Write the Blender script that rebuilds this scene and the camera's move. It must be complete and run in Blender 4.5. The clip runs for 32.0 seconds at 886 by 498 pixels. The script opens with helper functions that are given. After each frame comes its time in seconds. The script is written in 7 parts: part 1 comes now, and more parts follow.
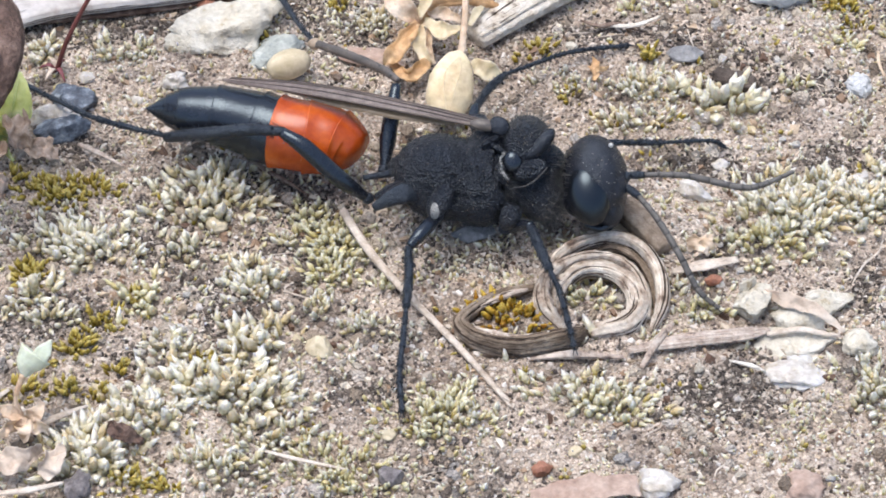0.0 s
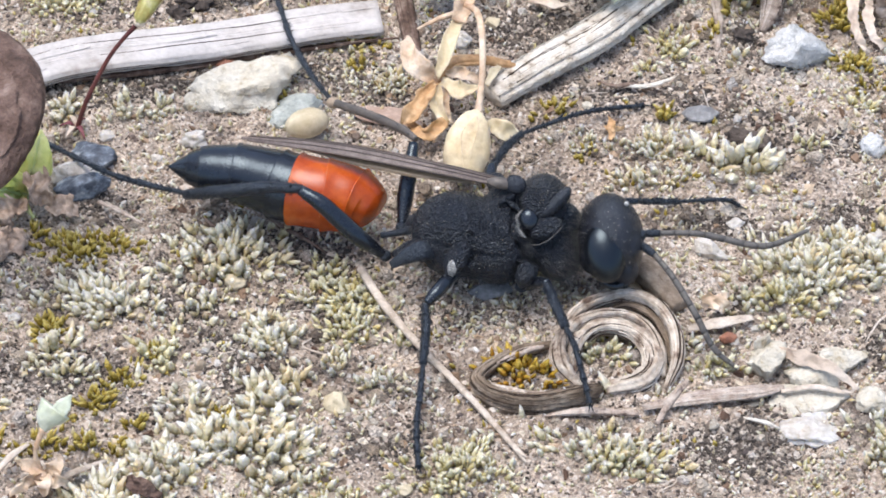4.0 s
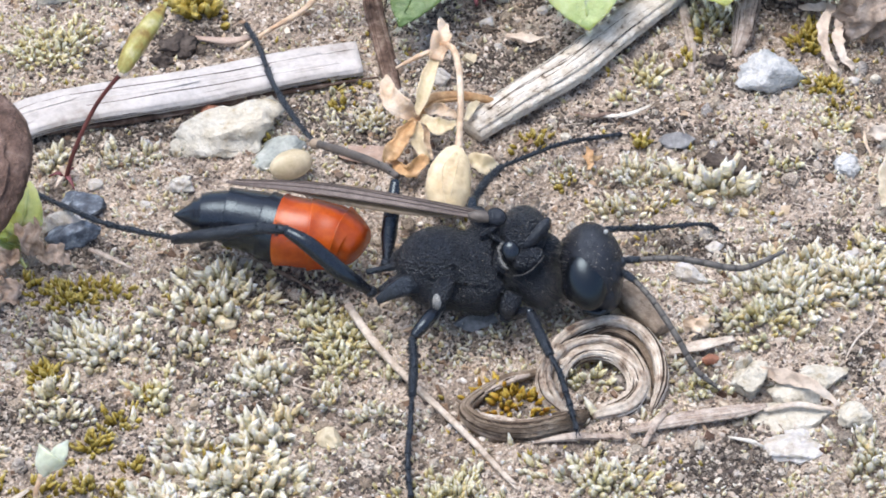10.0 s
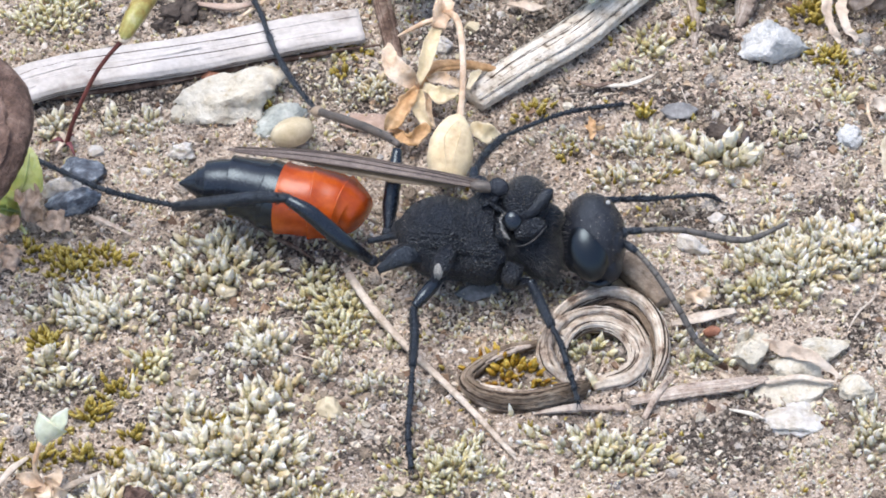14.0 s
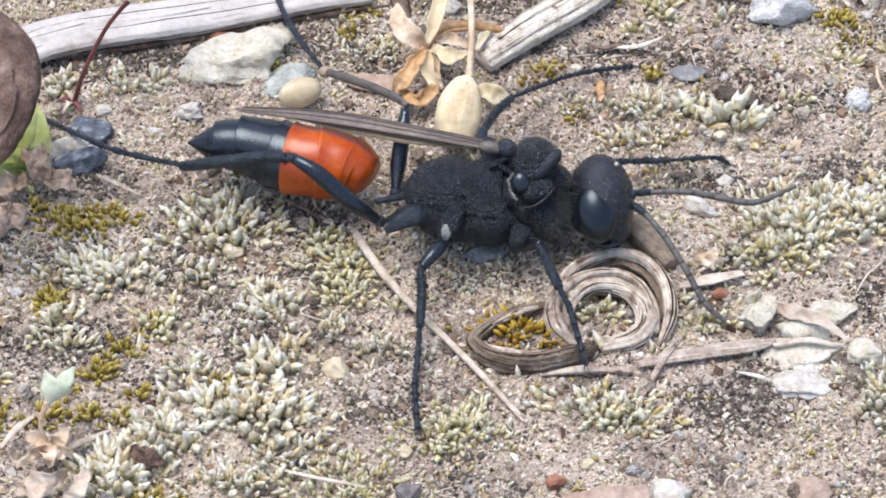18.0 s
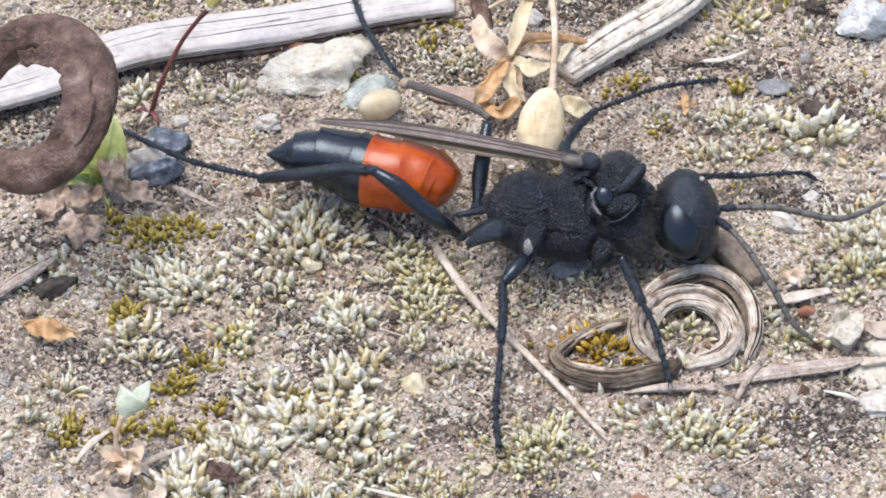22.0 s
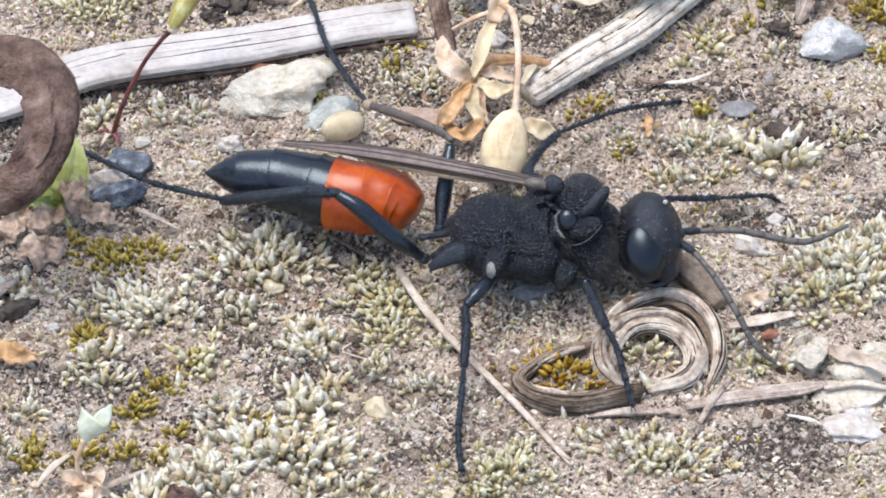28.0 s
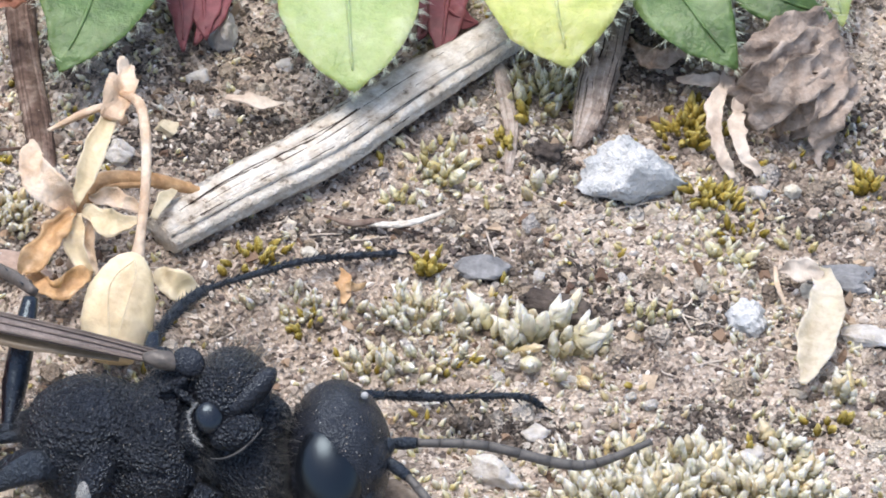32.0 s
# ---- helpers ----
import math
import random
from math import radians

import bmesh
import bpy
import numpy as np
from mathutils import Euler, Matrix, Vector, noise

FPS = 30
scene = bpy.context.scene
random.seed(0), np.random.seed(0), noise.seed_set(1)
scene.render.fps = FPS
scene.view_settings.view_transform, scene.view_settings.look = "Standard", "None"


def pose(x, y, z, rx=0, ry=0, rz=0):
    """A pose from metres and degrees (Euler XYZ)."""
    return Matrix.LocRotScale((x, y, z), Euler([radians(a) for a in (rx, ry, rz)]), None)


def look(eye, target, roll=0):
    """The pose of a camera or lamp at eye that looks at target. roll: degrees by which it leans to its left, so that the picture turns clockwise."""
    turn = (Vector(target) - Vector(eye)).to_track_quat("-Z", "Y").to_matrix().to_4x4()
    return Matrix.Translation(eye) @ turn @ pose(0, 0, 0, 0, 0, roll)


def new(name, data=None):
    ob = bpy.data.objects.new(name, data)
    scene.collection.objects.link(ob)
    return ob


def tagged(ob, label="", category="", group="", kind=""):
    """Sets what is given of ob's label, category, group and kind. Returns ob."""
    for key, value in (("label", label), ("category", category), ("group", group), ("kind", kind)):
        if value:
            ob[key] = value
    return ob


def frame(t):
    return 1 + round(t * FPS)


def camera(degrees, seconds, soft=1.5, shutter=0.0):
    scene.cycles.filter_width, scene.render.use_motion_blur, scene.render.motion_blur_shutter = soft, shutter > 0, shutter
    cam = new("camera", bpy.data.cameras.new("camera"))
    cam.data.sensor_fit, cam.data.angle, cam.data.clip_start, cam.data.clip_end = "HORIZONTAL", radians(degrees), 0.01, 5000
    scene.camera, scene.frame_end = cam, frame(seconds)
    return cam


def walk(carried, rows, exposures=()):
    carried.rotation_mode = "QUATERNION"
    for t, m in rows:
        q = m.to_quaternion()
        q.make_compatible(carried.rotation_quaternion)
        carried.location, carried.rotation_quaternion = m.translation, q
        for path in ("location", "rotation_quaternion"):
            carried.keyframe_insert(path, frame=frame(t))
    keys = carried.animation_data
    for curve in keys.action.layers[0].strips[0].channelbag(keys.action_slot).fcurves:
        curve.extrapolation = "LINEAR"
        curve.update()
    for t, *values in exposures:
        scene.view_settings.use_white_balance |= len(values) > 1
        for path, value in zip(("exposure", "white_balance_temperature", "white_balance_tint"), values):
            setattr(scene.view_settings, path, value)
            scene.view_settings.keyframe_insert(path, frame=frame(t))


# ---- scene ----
MM = 0.001  # all lengths below are in millimetres

# ---------------------------------------------------------------- camera
PATH = [
    (0, -0.95, -117.89, 119.85, -3.338, -7.967, 1.500, 1.20),
    (0.5, -0.96, -117.80, 120.31, -3.648, -9.708, 1.500, 1.13),
    (1, -1.09, -118.03, 121.03, -3.961, -8.116, 1.500, 1.14),
    (1.5, -1.01, -118.53, 120.92, -4.591, -6.276, 1.500, 0.91),
    (2, -0.60, -118.72, 120.52, -4.434, -4.889, 1.500, 0.84),
    (2.5, -0.64, -118.94, 120.47, -4.545, -5.265, 1.500, 0.93),
    (4.5, -1.05, -119.23, 120.32, -3.797, -4.901, 1.500, 1.04),
    (5, 0.15, -119.32, 120.44, -5.399, -6.781, 1.500, -1.11),
    (5.5, 0.06, -119.15, 120.41, -5.012, -7.072, 1.500, -1.15),
    (6, -0.36, -118.73, 120.13, -4.870, -6.137, 1.500, -1.06),
    (6.5, -0.30, -118.10, 120.19, -5.080, -4.355, 1.500, -1.15),
    (7, 0.18, -120.51, 122.35, -4.593, -3.315, 1.500, -1.29),
    (7.5, 0.05, -121.42, 123.55, -3.387, -3.715, 1.500, -1.01),
    (8, -0.46, -121.14, 123.96, -3.743, -2.520, 1.500, -1.08),
    (8.5, -0.35, -121.11, 123.44, -3.840, -0.850, 1.500, -1.21),
    (9, -0.14, -121.12, 123.07, -3.497, -1.611, 1.500, -1.19),
    (9.5, 0.16, -120.83, 123.00, -3.813, -2.026, 1.500, -1.41),
    (10, 0.29, -121.23, 122.89, -3.542, -3.053, 1.500, -1.28),
    (10.5, 0.24, -121.21, 123.14, -3.329, -3.711, 1.500, -1.08),
    (11, 0.46, -121.11, 122.66, -3.277, -3.505, 1.500, -1.09),
    (11.5, 0.24, -120.86, 122.62, -3.410, -3.707, 1.500, -1.05),
    (12, 0.26, -120.91, 122.75, -3.518, -4.006, 1.500, -1.10),
    (12.5, 0.07, -120.75, 123.05, -3.350, -4.654, 1.500, -0.97),
    (13, 0.22, -120.54, 122.78, -3.355, -3.980, 1.500, -0.98),
    (13.5, 0.15, -120.57, 122.63, -3.316, -4.257, 1.500, -0.86),
    (14, -0.15, -120.43, 122.99, -3.567, -4.745, 1.500, -0.75),
    (14.5, -0.19, -120.08, 122.52, -3.578, -4.222, 1.500, -0.67),
    (16.5, -0.40, -120.01, 121.85, -4.639, -5.782, 1.500, -0.94),
    (17, -0.34, -119.93, 121.75, -4.377, -7.354, 1.500, -0.80),
    (17.5, -0.37, -120.08, 121.92, -3.782, -7.392, 1.500, -0.56),
    (18, -0.33, -120.50, 122.44, -3.821, -6.882, 1.500, -0.50),
    (18.5, -0.52, -120.86, 122.59, -4.154, -6.552, 1.500, -0.50),
    (19, -0.46, -120.28, 122.10, -3.596, -5.805, 1.500, -0.29),
    (19.5, -0.54, -119.61, 121.80, -3.076, -5.431, 1.500, -0.01),
    (20, -0.56, -119.60, 121.63, -3.593, -5.522, 1.500, -0.13),
    (20.5, -0.72, -119.47, 121.49, -3.977, -5.546, 1.500, -0.10),
    (21, -0.93, -118.80, 121.05, -4.221, -5.270, 1.500, -0.09),
    (21.5, -1.39, -118.51, 120.91, -6.048, -5.336, 1.500, -0.58),
    (22, -1.09, -118.85, 120.43, -7.026, -6.171, 1.500, -1.04),
    (22.5, -0.70, -118.63, 121.10, -6.372, -7.496, 1.500, -0.93),
    (23, -0.66, -117.94, 120.97, -5.457, -7.376, 1.500, -0.56),
    (23.5, -0.81, -117.89, 120.53, -5.626, -6.839, 1.500, -0.56),
    (24, -0.53, -117.97, 120.29, -5.492, -6.467, 1.500, -0.60),
    (24.5, -0.93, -117.41, 120.60, -5.962, -6.262, 1.500, -0.64),
    (25, -1.15, -117.58, 120.48, -6.170, -6.469, 1.500, -0.62),
    (25.5, -0.58, -117.17, 120.50, -6.052, -5.839, 1.500, -0.79),
    (27.5, -1.31, -117.65, 120.45, -5.671, -4.979, 1.500, -0.39),
    (28, -1.07, -118.00, 120.59, -5.624, -4.909, 1.500, -0.46),
    (28.5, -0.64, -117.63, 120.36, -5.320, -4.295, 1.500, -0.52),
    (29, -0.27, -115.97, 118.26, -5.306, -2.645, 1.500, -0.63),
    (29.5, 0.73, -109.90, 110.22, -3.339, -2.597, 1.500, -0.27),
    (30, 0.44, -105.44, 103.53, -0.852, -2.896, 1.500, 1.30),
    (30.5, -0.34, -98.52, 95.06, 0.674, -0.931, 1.500, 2.24),
    (31, 1.16, -88.90, 85.88, 2.897, 0.935, 1.500, 2.86),
    (31.5, 1.13, -81.96, 79.15, 4.955, 3.284, 1.500, 4.16),
    (32, 1.44, -78.33, 75.44, 4.921, 3.710, 1.500, 4.59),
]

cam = camera(12.0, 32.0, soft=1.8)
walk(cam, [(t, look((ex * MM, ey * MM, ez * MM), (tx * MM, ty * MM, tz * MM), roll)) for t, ex, ey, ez, tx, ty, tz, roll in PATH])

# ---------------------------------------------------------------- light
world = bpy.data.worlds.new("overcast_sky")
scene.world = world
world.use_nodes = True
wn, wl = world.node_tree.nodes, world.node_tree.links
sky = wn.new("ShaderNodeTexSky")
sky.sky_type, sky.sun_disc = "NISHITA", False
sky.sun_elevation, sky.sun_rotation = radians(78), radians(-80)
sky.dust_density, sky.air_density = 3.0, 1.0
wn["Background"].inputs["Strength"].default_value = 0.15
wl.new(sky.outputs["Color"], wn["Background"].inputs["Color"])
sun = new("sun", bpy.data.lights.new("sun", "SUN"))
sun.data.energy, sun.data.angle, sun.data.color = 1.6, radians(40), (1.0, 0.985, 0.972)
sun.matrix_world = look((-0.2, 0.04, 1.0), (0, 0, 0))
scene.view_settings.exposure = 0.78


# ---------------------------------------------------------------- materials
def ramp(nt, src, stops):
    n = nt.nodes.new("ShaderNodeValToRGB")
    while len(n.color_ramp.elements) < len(stops):
        n.color_ramp.elements.new(0.5)
    for e, (p, c) in zip(n.color_ramp.elements, stops):
        e.position, e.color = p, (*c, 1)
    nt.links.new(src, n.inputs["Fac"])
    return n.outputs["Color"]


def mixed(nt, fac, a, b, mode="MIX"):
    n = nt.nodes.new("ShaderNodeMix")
    n.data_type, n.blend_type = "RGBA", mode
    if isinstance(fac, float):
        n.inputs["Factor"].default_value = fac
    else:
        nt.links.new(fac, n.inputs["Factor"])
    for i, s in ((6, a), (7, b)):
        if isinstance(s, tuple):
            n.inputs[i].default_value = (*s, 1)
        else:
            nt.links.new(s, n.inputs[i])
    return n.outputs[2]


def noise_tex(nt, size, detail=4.0, stretch=(1, 1, 1), rough=0.6):
    """Noise with features of about size mm, in the object's own space."""
    tc, mp, n = nt.nodes.new("ShaderNodeTexCoord"), nt.nodes.new("ShaderNodeMapping"), nt.nodes.new("ShaderNodeTexNoise")
    mp.inputs["Scale"].default_value = stretch
    nt.links.new(tc.outputs["Object"], mp.inputs["Vector"])
    nt.links.new(mp.outputs["Vector"], n.inputs["Vector"])
    n.inputs["Scale"].default_value, n.inputs["Detail"].default_value, n.inputs["Roughness"].default_value = 1 / (size * MM), detail, rough
    return n.outputs["Fac"]


def grains(nt, size, feature="F1"):
    tc, n = nt.nodes.new("ShaderNodeTexCoord"), nt.nodes.new("ShaderNodeTexVoronoi")
    nt.links.new(tc.outputs["Object"], n.inputs["Vector"])
    n.inputs["Scale"].default_value = 1 / (size * MM)
    return n


def bumped(nt, b, height, depth, strength=1.0):
    n = nt.nodes.new("ShaderNodeBump")
    n.inputs["Distance"].default_value, n.inputs["Strength"].default_value = depth * MM, strength
    nt.links.new(height, n.inputs["Height"])
    nt.links.new(n.outputs["Normal"], b.inputs["Normal"])


def base(name, rough, spec=0.5):
    m = bpy.data.materials.new(name)
    m.use_nodes = True
    b = m.node_tree.nodes["Principled BSDF"]
    b.inputs["Roughness"].default_value, b.inputs["Specular IOR Level"].default_value = rough, spec
    return m, m.node_tree, b


def plain(name, stops, size, rough=0.8, spec=0.3, bump=0.05, fine=None, stretch=(1, 1, 1), island=0.0, through_light=0.0, fine_amount=0.35):
    """A surface whose colour runs through stops with a noise of the given size, with finer grain and relief on it."""
    m, nt, b = base(name, rough, spec)
    fine = fine or size * 0.2
    col = ramp(nt, noise_tex(nt, size, 5.0, stretch), stops)
    grain = noise_tex(nt, fine, 3.0, stretch)
    col = mixed(nt, fine_amount, col, ramp(nt, grain, [(0.3, (0.25, 0.25, 0.25)), (0.7, (1, 1, 1))]), "MULTIPLY")
    if island:
        geo = nt.nodes.new("ShaderNodeNewGeometry")
        col = mixed(nt, island, col, ramp(nt, geo.outputs["Random Per Island"], [(0.0, (0.3, 0.27, 0.24)), (0.5, (0.8, 0.78, 0.74)), (1.0, (1.0, 1.0, 1.0))]), "MULTIPLY")
    nt.links.new(col, b.inputs["Base Color"])
    bumped(nt, b, grain, bump)
    if through_light:
        b.inputs["Subsurface Weight"].default_value = through_light
        b.inputs["Subsurface Radius"].default_value = (0.6 * MM, 0.5 * MM, 0.25 * MM)
        b.inputs["Subsurface Scale"].default_value = 1.0
    return m


def soil_material():
    m, nt, b = base("sandy_soil", 0.95, 0.2)
    big = noise_tex(nt, 9.0, 5.0)
    col = ramp(nt, big, [(0.3, (0.24, 0.19, 0.15)), (0.45, (0.54, 0.455, 0.38)), (0.6, (0.69, 0.60, 0.52)), (0.75, (0.55, 0.475, 0.42))])
    crust = ramp(nt, noise_tex(nt, 3.2, 6.0, rough=0.7), [(0.52, (0, 0, 0)), (0.66, (1, 1, 1))])
    col = mixed(nt, crust, col, (0.17, 0.145, 0.13))
    col = mixed(nt, 0.6, col, ramp(nt, noise_tex(nt, 0.6, 6.0, rough=0.75), [(0.3, (0.45, 0.40, 0.36)), (0.5, (0.9, 0.88, 0.85)), (0.7, (1.15, 1.14, 1.12))]), "MULTIPLY")
    v = grains(nt, 0.13)
    col = mixed(nt, 0.85, col, ramp(nt, v.outputs["Color"], [(0.0, (0.22, 0.20, 0.19)), (0.35, (0.75, 0.73, 0.7)), (0.75, (1.0, 1.0, 1.0)), (1.0, (1.5, 1.48, 1.44))]), "MULTIPLY")
    nt.links.new(col, b.inputs["Base Color"])
    bumped(nt, b, v.outputs["Distance"], 0.16, 1.0)
    return m


def grit_material(name="sand_grains", stops=((0.0, (0.08, 0.062, 0.058)), (0.12, (0.20, 0.15, 0.125)), (0.35, (0.42, 0.335, 0.265)), (0.6, (0.58, 0.49, 0.405)), (0.9, (0.66, 0.585, 0.51)), (1.0, (0.78, 0.74, 0.69))), patches=False):
    """Loose grains, each of its own mineral colour."""
    m, nt, b = base(name, 0.75, 0.4)
    geo = nt.nodes.new("ShaderNodeNewGeometry")
    col = ramp(nt, geo.outputs["Random Per Island"], list(stops))
    col = mixed(nt, 0.35, col, ramp(nt, noise_tex(nt, 0.1, 3.0), [(0.3, (0.4, 0.38, 0.36)), (0.65, (1, 1, 1))]), "MULTIPLY")
    if patches:
        crust = ramp(nt, noise_tex(nt, 3.2, 6.0, rough=0.7), [(0.53, (0, 0, 0)), (0.65, (1, 1, 1))])
        silt = ramp(nt, noise_tex(nt, 5.0, 4.0), [(0.52, (0, 0, 0)), (0.66, (0.55, 0.55, 0.55))])
        col = mixed(nt, silt, col, (0.70, 0.63, 0.54))
        col = mixed(nt, crust, col, mixed(nt, 0.75, col, (0.22, 0.20, 0.195), "MULTIPLY"))
    nt.links.new(col, b.inputs["Base Color"])
    return m


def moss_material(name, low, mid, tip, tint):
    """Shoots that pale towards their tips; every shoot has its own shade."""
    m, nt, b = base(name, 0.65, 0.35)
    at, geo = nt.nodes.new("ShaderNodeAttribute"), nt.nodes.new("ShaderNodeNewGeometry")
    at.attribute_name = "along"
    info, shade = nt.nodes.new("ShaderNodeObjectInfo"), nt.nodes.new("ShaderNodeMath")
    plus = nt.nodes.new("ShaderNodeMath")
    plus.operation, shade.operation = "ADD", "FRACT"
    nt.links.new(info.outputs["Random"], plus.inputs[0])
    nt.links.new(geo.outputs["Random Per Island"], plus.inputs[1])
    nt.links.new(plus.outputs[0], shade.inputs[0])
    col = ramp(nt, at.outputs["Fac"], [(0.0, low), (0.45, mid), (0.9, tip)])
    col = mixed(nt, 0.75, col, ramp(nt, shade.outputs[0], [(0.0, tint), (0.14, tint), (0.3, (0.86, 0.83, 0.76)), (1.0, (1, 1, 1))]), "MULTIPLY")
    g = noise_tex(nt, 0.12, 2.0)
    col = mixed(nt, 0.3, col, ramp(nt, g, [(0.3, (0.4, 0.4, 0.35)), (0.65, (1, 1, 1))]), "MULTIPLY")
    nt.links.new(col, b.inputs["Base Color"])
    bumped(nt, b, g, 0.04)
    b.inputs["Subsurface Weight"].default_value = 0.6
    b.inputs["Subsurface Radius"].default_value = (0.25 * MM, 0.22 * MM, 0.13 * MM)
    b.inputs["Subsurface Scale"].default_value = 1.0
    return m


def pitted(name, pit=0.085, deep=0.11, rough=0.28, gloss=0.55):
    """Dull black chitin set with tiny pits and granules."""
    m, nt, b = base(name, rough, gloss)
    b.inputs["Specular Tint"].default_value = (0.78, 0.9, 1.0, 1.0)
    v, g = grains(nt, pit), noise_tex(nt, 0.5, 4.0)
    nt.links.new(ramp(nt, g, [(0.3, (0.010, 0.011, 0.015)), (0.7, (0.024, 0.026, 0.034))]), b.inputs["Base Color"])
    both = nt.nodes.new("ShaderNodeMath")
    both.operation = "ADD"
    nt.links.new(v.outputs["Distance"], both.inputs[0])
    nt.links.new(noise_tex(nt, pit * 1.6, 3.0, rough=0.7), both.inputs[1])
    bumped(nt, b, both.outputs[0], deep, 1.0)
    return m


def bluish(material):
    """Chitin that mirrors the sky a little more in blue."""
    material.node_tree.nodes["Principled BSDF"].inputs["Specular Tint"].default_value = (0.72, 0.88, 1.0, 1.0)
    return material


SOIL = soil_material()
GRIT = grit_material(patches=True)
CLOD = grit_material("crumbly_clods", [(0.0, (0.16, 0.125, 0.10)), (0.3, (0.34, 0.27, 0.20)), (0.6, (0.50, 0.42, 0.33)), (0.85, (0.60, 0.52, 0.44)), (1.0, (0.46, 0.43, 0.40))], True)
cn = CLOD.node_tree
bumped(cn, cn.nodes["Principled BSDF"], grains(cn, 0.10).outputs["Distance"], 0.14, 1.0)
FLAKE = grit_material("leaf_flakes", [(0.0, (0.09, 0.05, 0.035)), (0.3, (0.22, 0.14, 0.09)), (0.6, (0.42, 0.30, 0.20)), (0.85, (0.60, 0.49, 0.36)), (1.0, (0.72, 0.66, 0.56))])
PALEGRIT = grit_material("small_pebbles", [(0.0, (0.30, 0.24, 0.18)), (0.4, (0.50, 0.43, 0.34)), (0.8, (0.62, 0.58, 0.50)), (1.0, (0.76, 0.74, 0.70))])
CRUMB = grit_material("soil_crumbs", [(0.0, (0.035, 0.028, 0.024)), (0.45, (0.10, 0.08, 0.066)), (0.8, (0.20, 0.165, 0.135)), (1.0, (0.5, 0.45, 0.38))])
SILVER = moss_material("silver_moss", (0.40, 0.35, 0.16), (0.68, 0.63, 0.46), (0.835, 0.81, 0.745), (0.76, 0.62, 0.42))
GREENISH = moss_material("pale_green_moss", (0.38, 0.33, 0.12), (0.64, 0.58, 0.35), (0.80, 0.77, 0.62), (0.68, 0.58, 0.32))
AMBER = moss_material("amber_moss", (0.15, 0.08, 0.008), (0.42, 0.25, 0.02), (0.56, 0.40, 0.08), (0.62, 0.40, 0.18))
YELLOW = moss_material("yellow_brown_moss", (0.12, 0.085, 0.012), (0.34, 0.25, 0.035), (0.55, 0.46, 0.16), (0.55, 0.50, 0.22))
CHITIN = bluish(plain("black_chitin", [(0.3, (0.011, 0.013, 0.019)), (0.7, (0.024, 0.028, 0.040))], 0.4, 0.32, 0.55, 0.10, 0.09))
ROUGH_CHITIN = pitted("wrinkled_black_chitin")
GLOSS_CHITIN = bluish(plain("glossy_black_chitin", [(0.3, (0.009, 0.010, 0.014)), (0.7, (0.018, 0.021, 0.029))], 0.7, 0.2, 0.6, 0.008, 0.09))
EYE = bluish(plain("black_eye", [(0.3, (0.004, 0.005, 0.007)), (0.7, (0.008, 0.009, 0.012))], 1.0, 0.26, 0.6, 0.004, 0.05))
LEGHAIR = plain("blue_grey_leg_hair", [(0.3, (0.03, 0.034, 0.042)), (0.7, (0.075, 0.083, 0.10))], 0.5, 0.4, 0.5, 0.0)
HAIR = plain("black_hair", [(0.3, (0.03, 0.031, 0.034)), (0.7, (0.075, 0.077, 0.085))], 1.0, 0.45, 0.5, 0.0)
FUZZ = plain("grey_brown_fuzz", [(0.3, (0.11, 0.108, 0.10)), (0.7, (0.26, 0.25, 0.23))], 1.0, 0.45, 0.5, 0.0)
PALE_HAIR = plain("grey_hair", [(0.3, (0.36, 0.36, 0.35)), (0.7, (0.6, 0.6, 0.58))], 1.0, 0.5, 0.4, 0.0)
HEADSKIN = pitted("pitted_black_chitin", 0.06, 0.026, 0.24, 0.4)
GREYCHITIN = plain("grey_brown_chitin", [(0.3, (0.05, 0.045, 0.042)), (0.7, (0.16, 0.135, 0.115))], 0.7, 0.4, 0.5, 0.02)
FEELER = plain("grey_feeler", [(0.3, (0.07, 0.066, 0.063)), (0.7, (0.14, 0.13, 0.12))], 0.5, 0.5, 0.4, 0.015)
SUTURE = plain("pale_orange_seam", [(0.3, (0.62, 0.16, 0.03)), (0.7, (0.78, 0.30, 0.08))], 0.6, 0.3, 0.5, 0.0)
GREYRIM = plain("grey_seam", [(0.3, (0.035, 0.035, 0.037)), (0.7, (0.09, 0.09, 0.09))], 0.3, 0.6, 0.3, 0.02)
WHITE_HAIR = plain("white_leaf_hair", [(0.3, (0.6, 0.64, 0.5)), (0.7, (0.75, 0.78, 0.66))], 1.0, 0.5, 0.4, 0.0)
ORANGE = plain("orange_chitin", [(0.3, (0.30, 0.036, 0.003)), (0.5, (0.43, 0.068, 0.006)), (0.7, (0.55, 0.115, 0.012))], 1.6, 0.27, 0.5, 0.006, 0.2, through_light=0.15, fine_amount=0.15)
WING = plain("smoky_wing", [(0.3, (0.13, 0.10, 0.09)), (0.7, (0.25, 0.20, 0.18))], 0.6, 0.4, 0.4, 0.03, 0.12)
VEIN = plain("dark_wing_vein", [(0.3, (0.05, 0.036, 0.03)), (0.7, (0.13, 0.095, 0.08))], 1.0, 0.4, 0.5, 0.01)
MEMBRANE = plain("amber_wing_membrane", [(0.3, (0.20, 0.14, 0.08)), (0.7, (0.30, 0.22, 0.14))], 1.0, 0.3, 0.5, 0.01)
JOINT = plain("pale_leg_joint", [(0.3, (0.30, 0.22, 0.15)), (0.7, (0.42, 0.34, 0.25))], 0.6, 0.5, 0.4, 0.02)
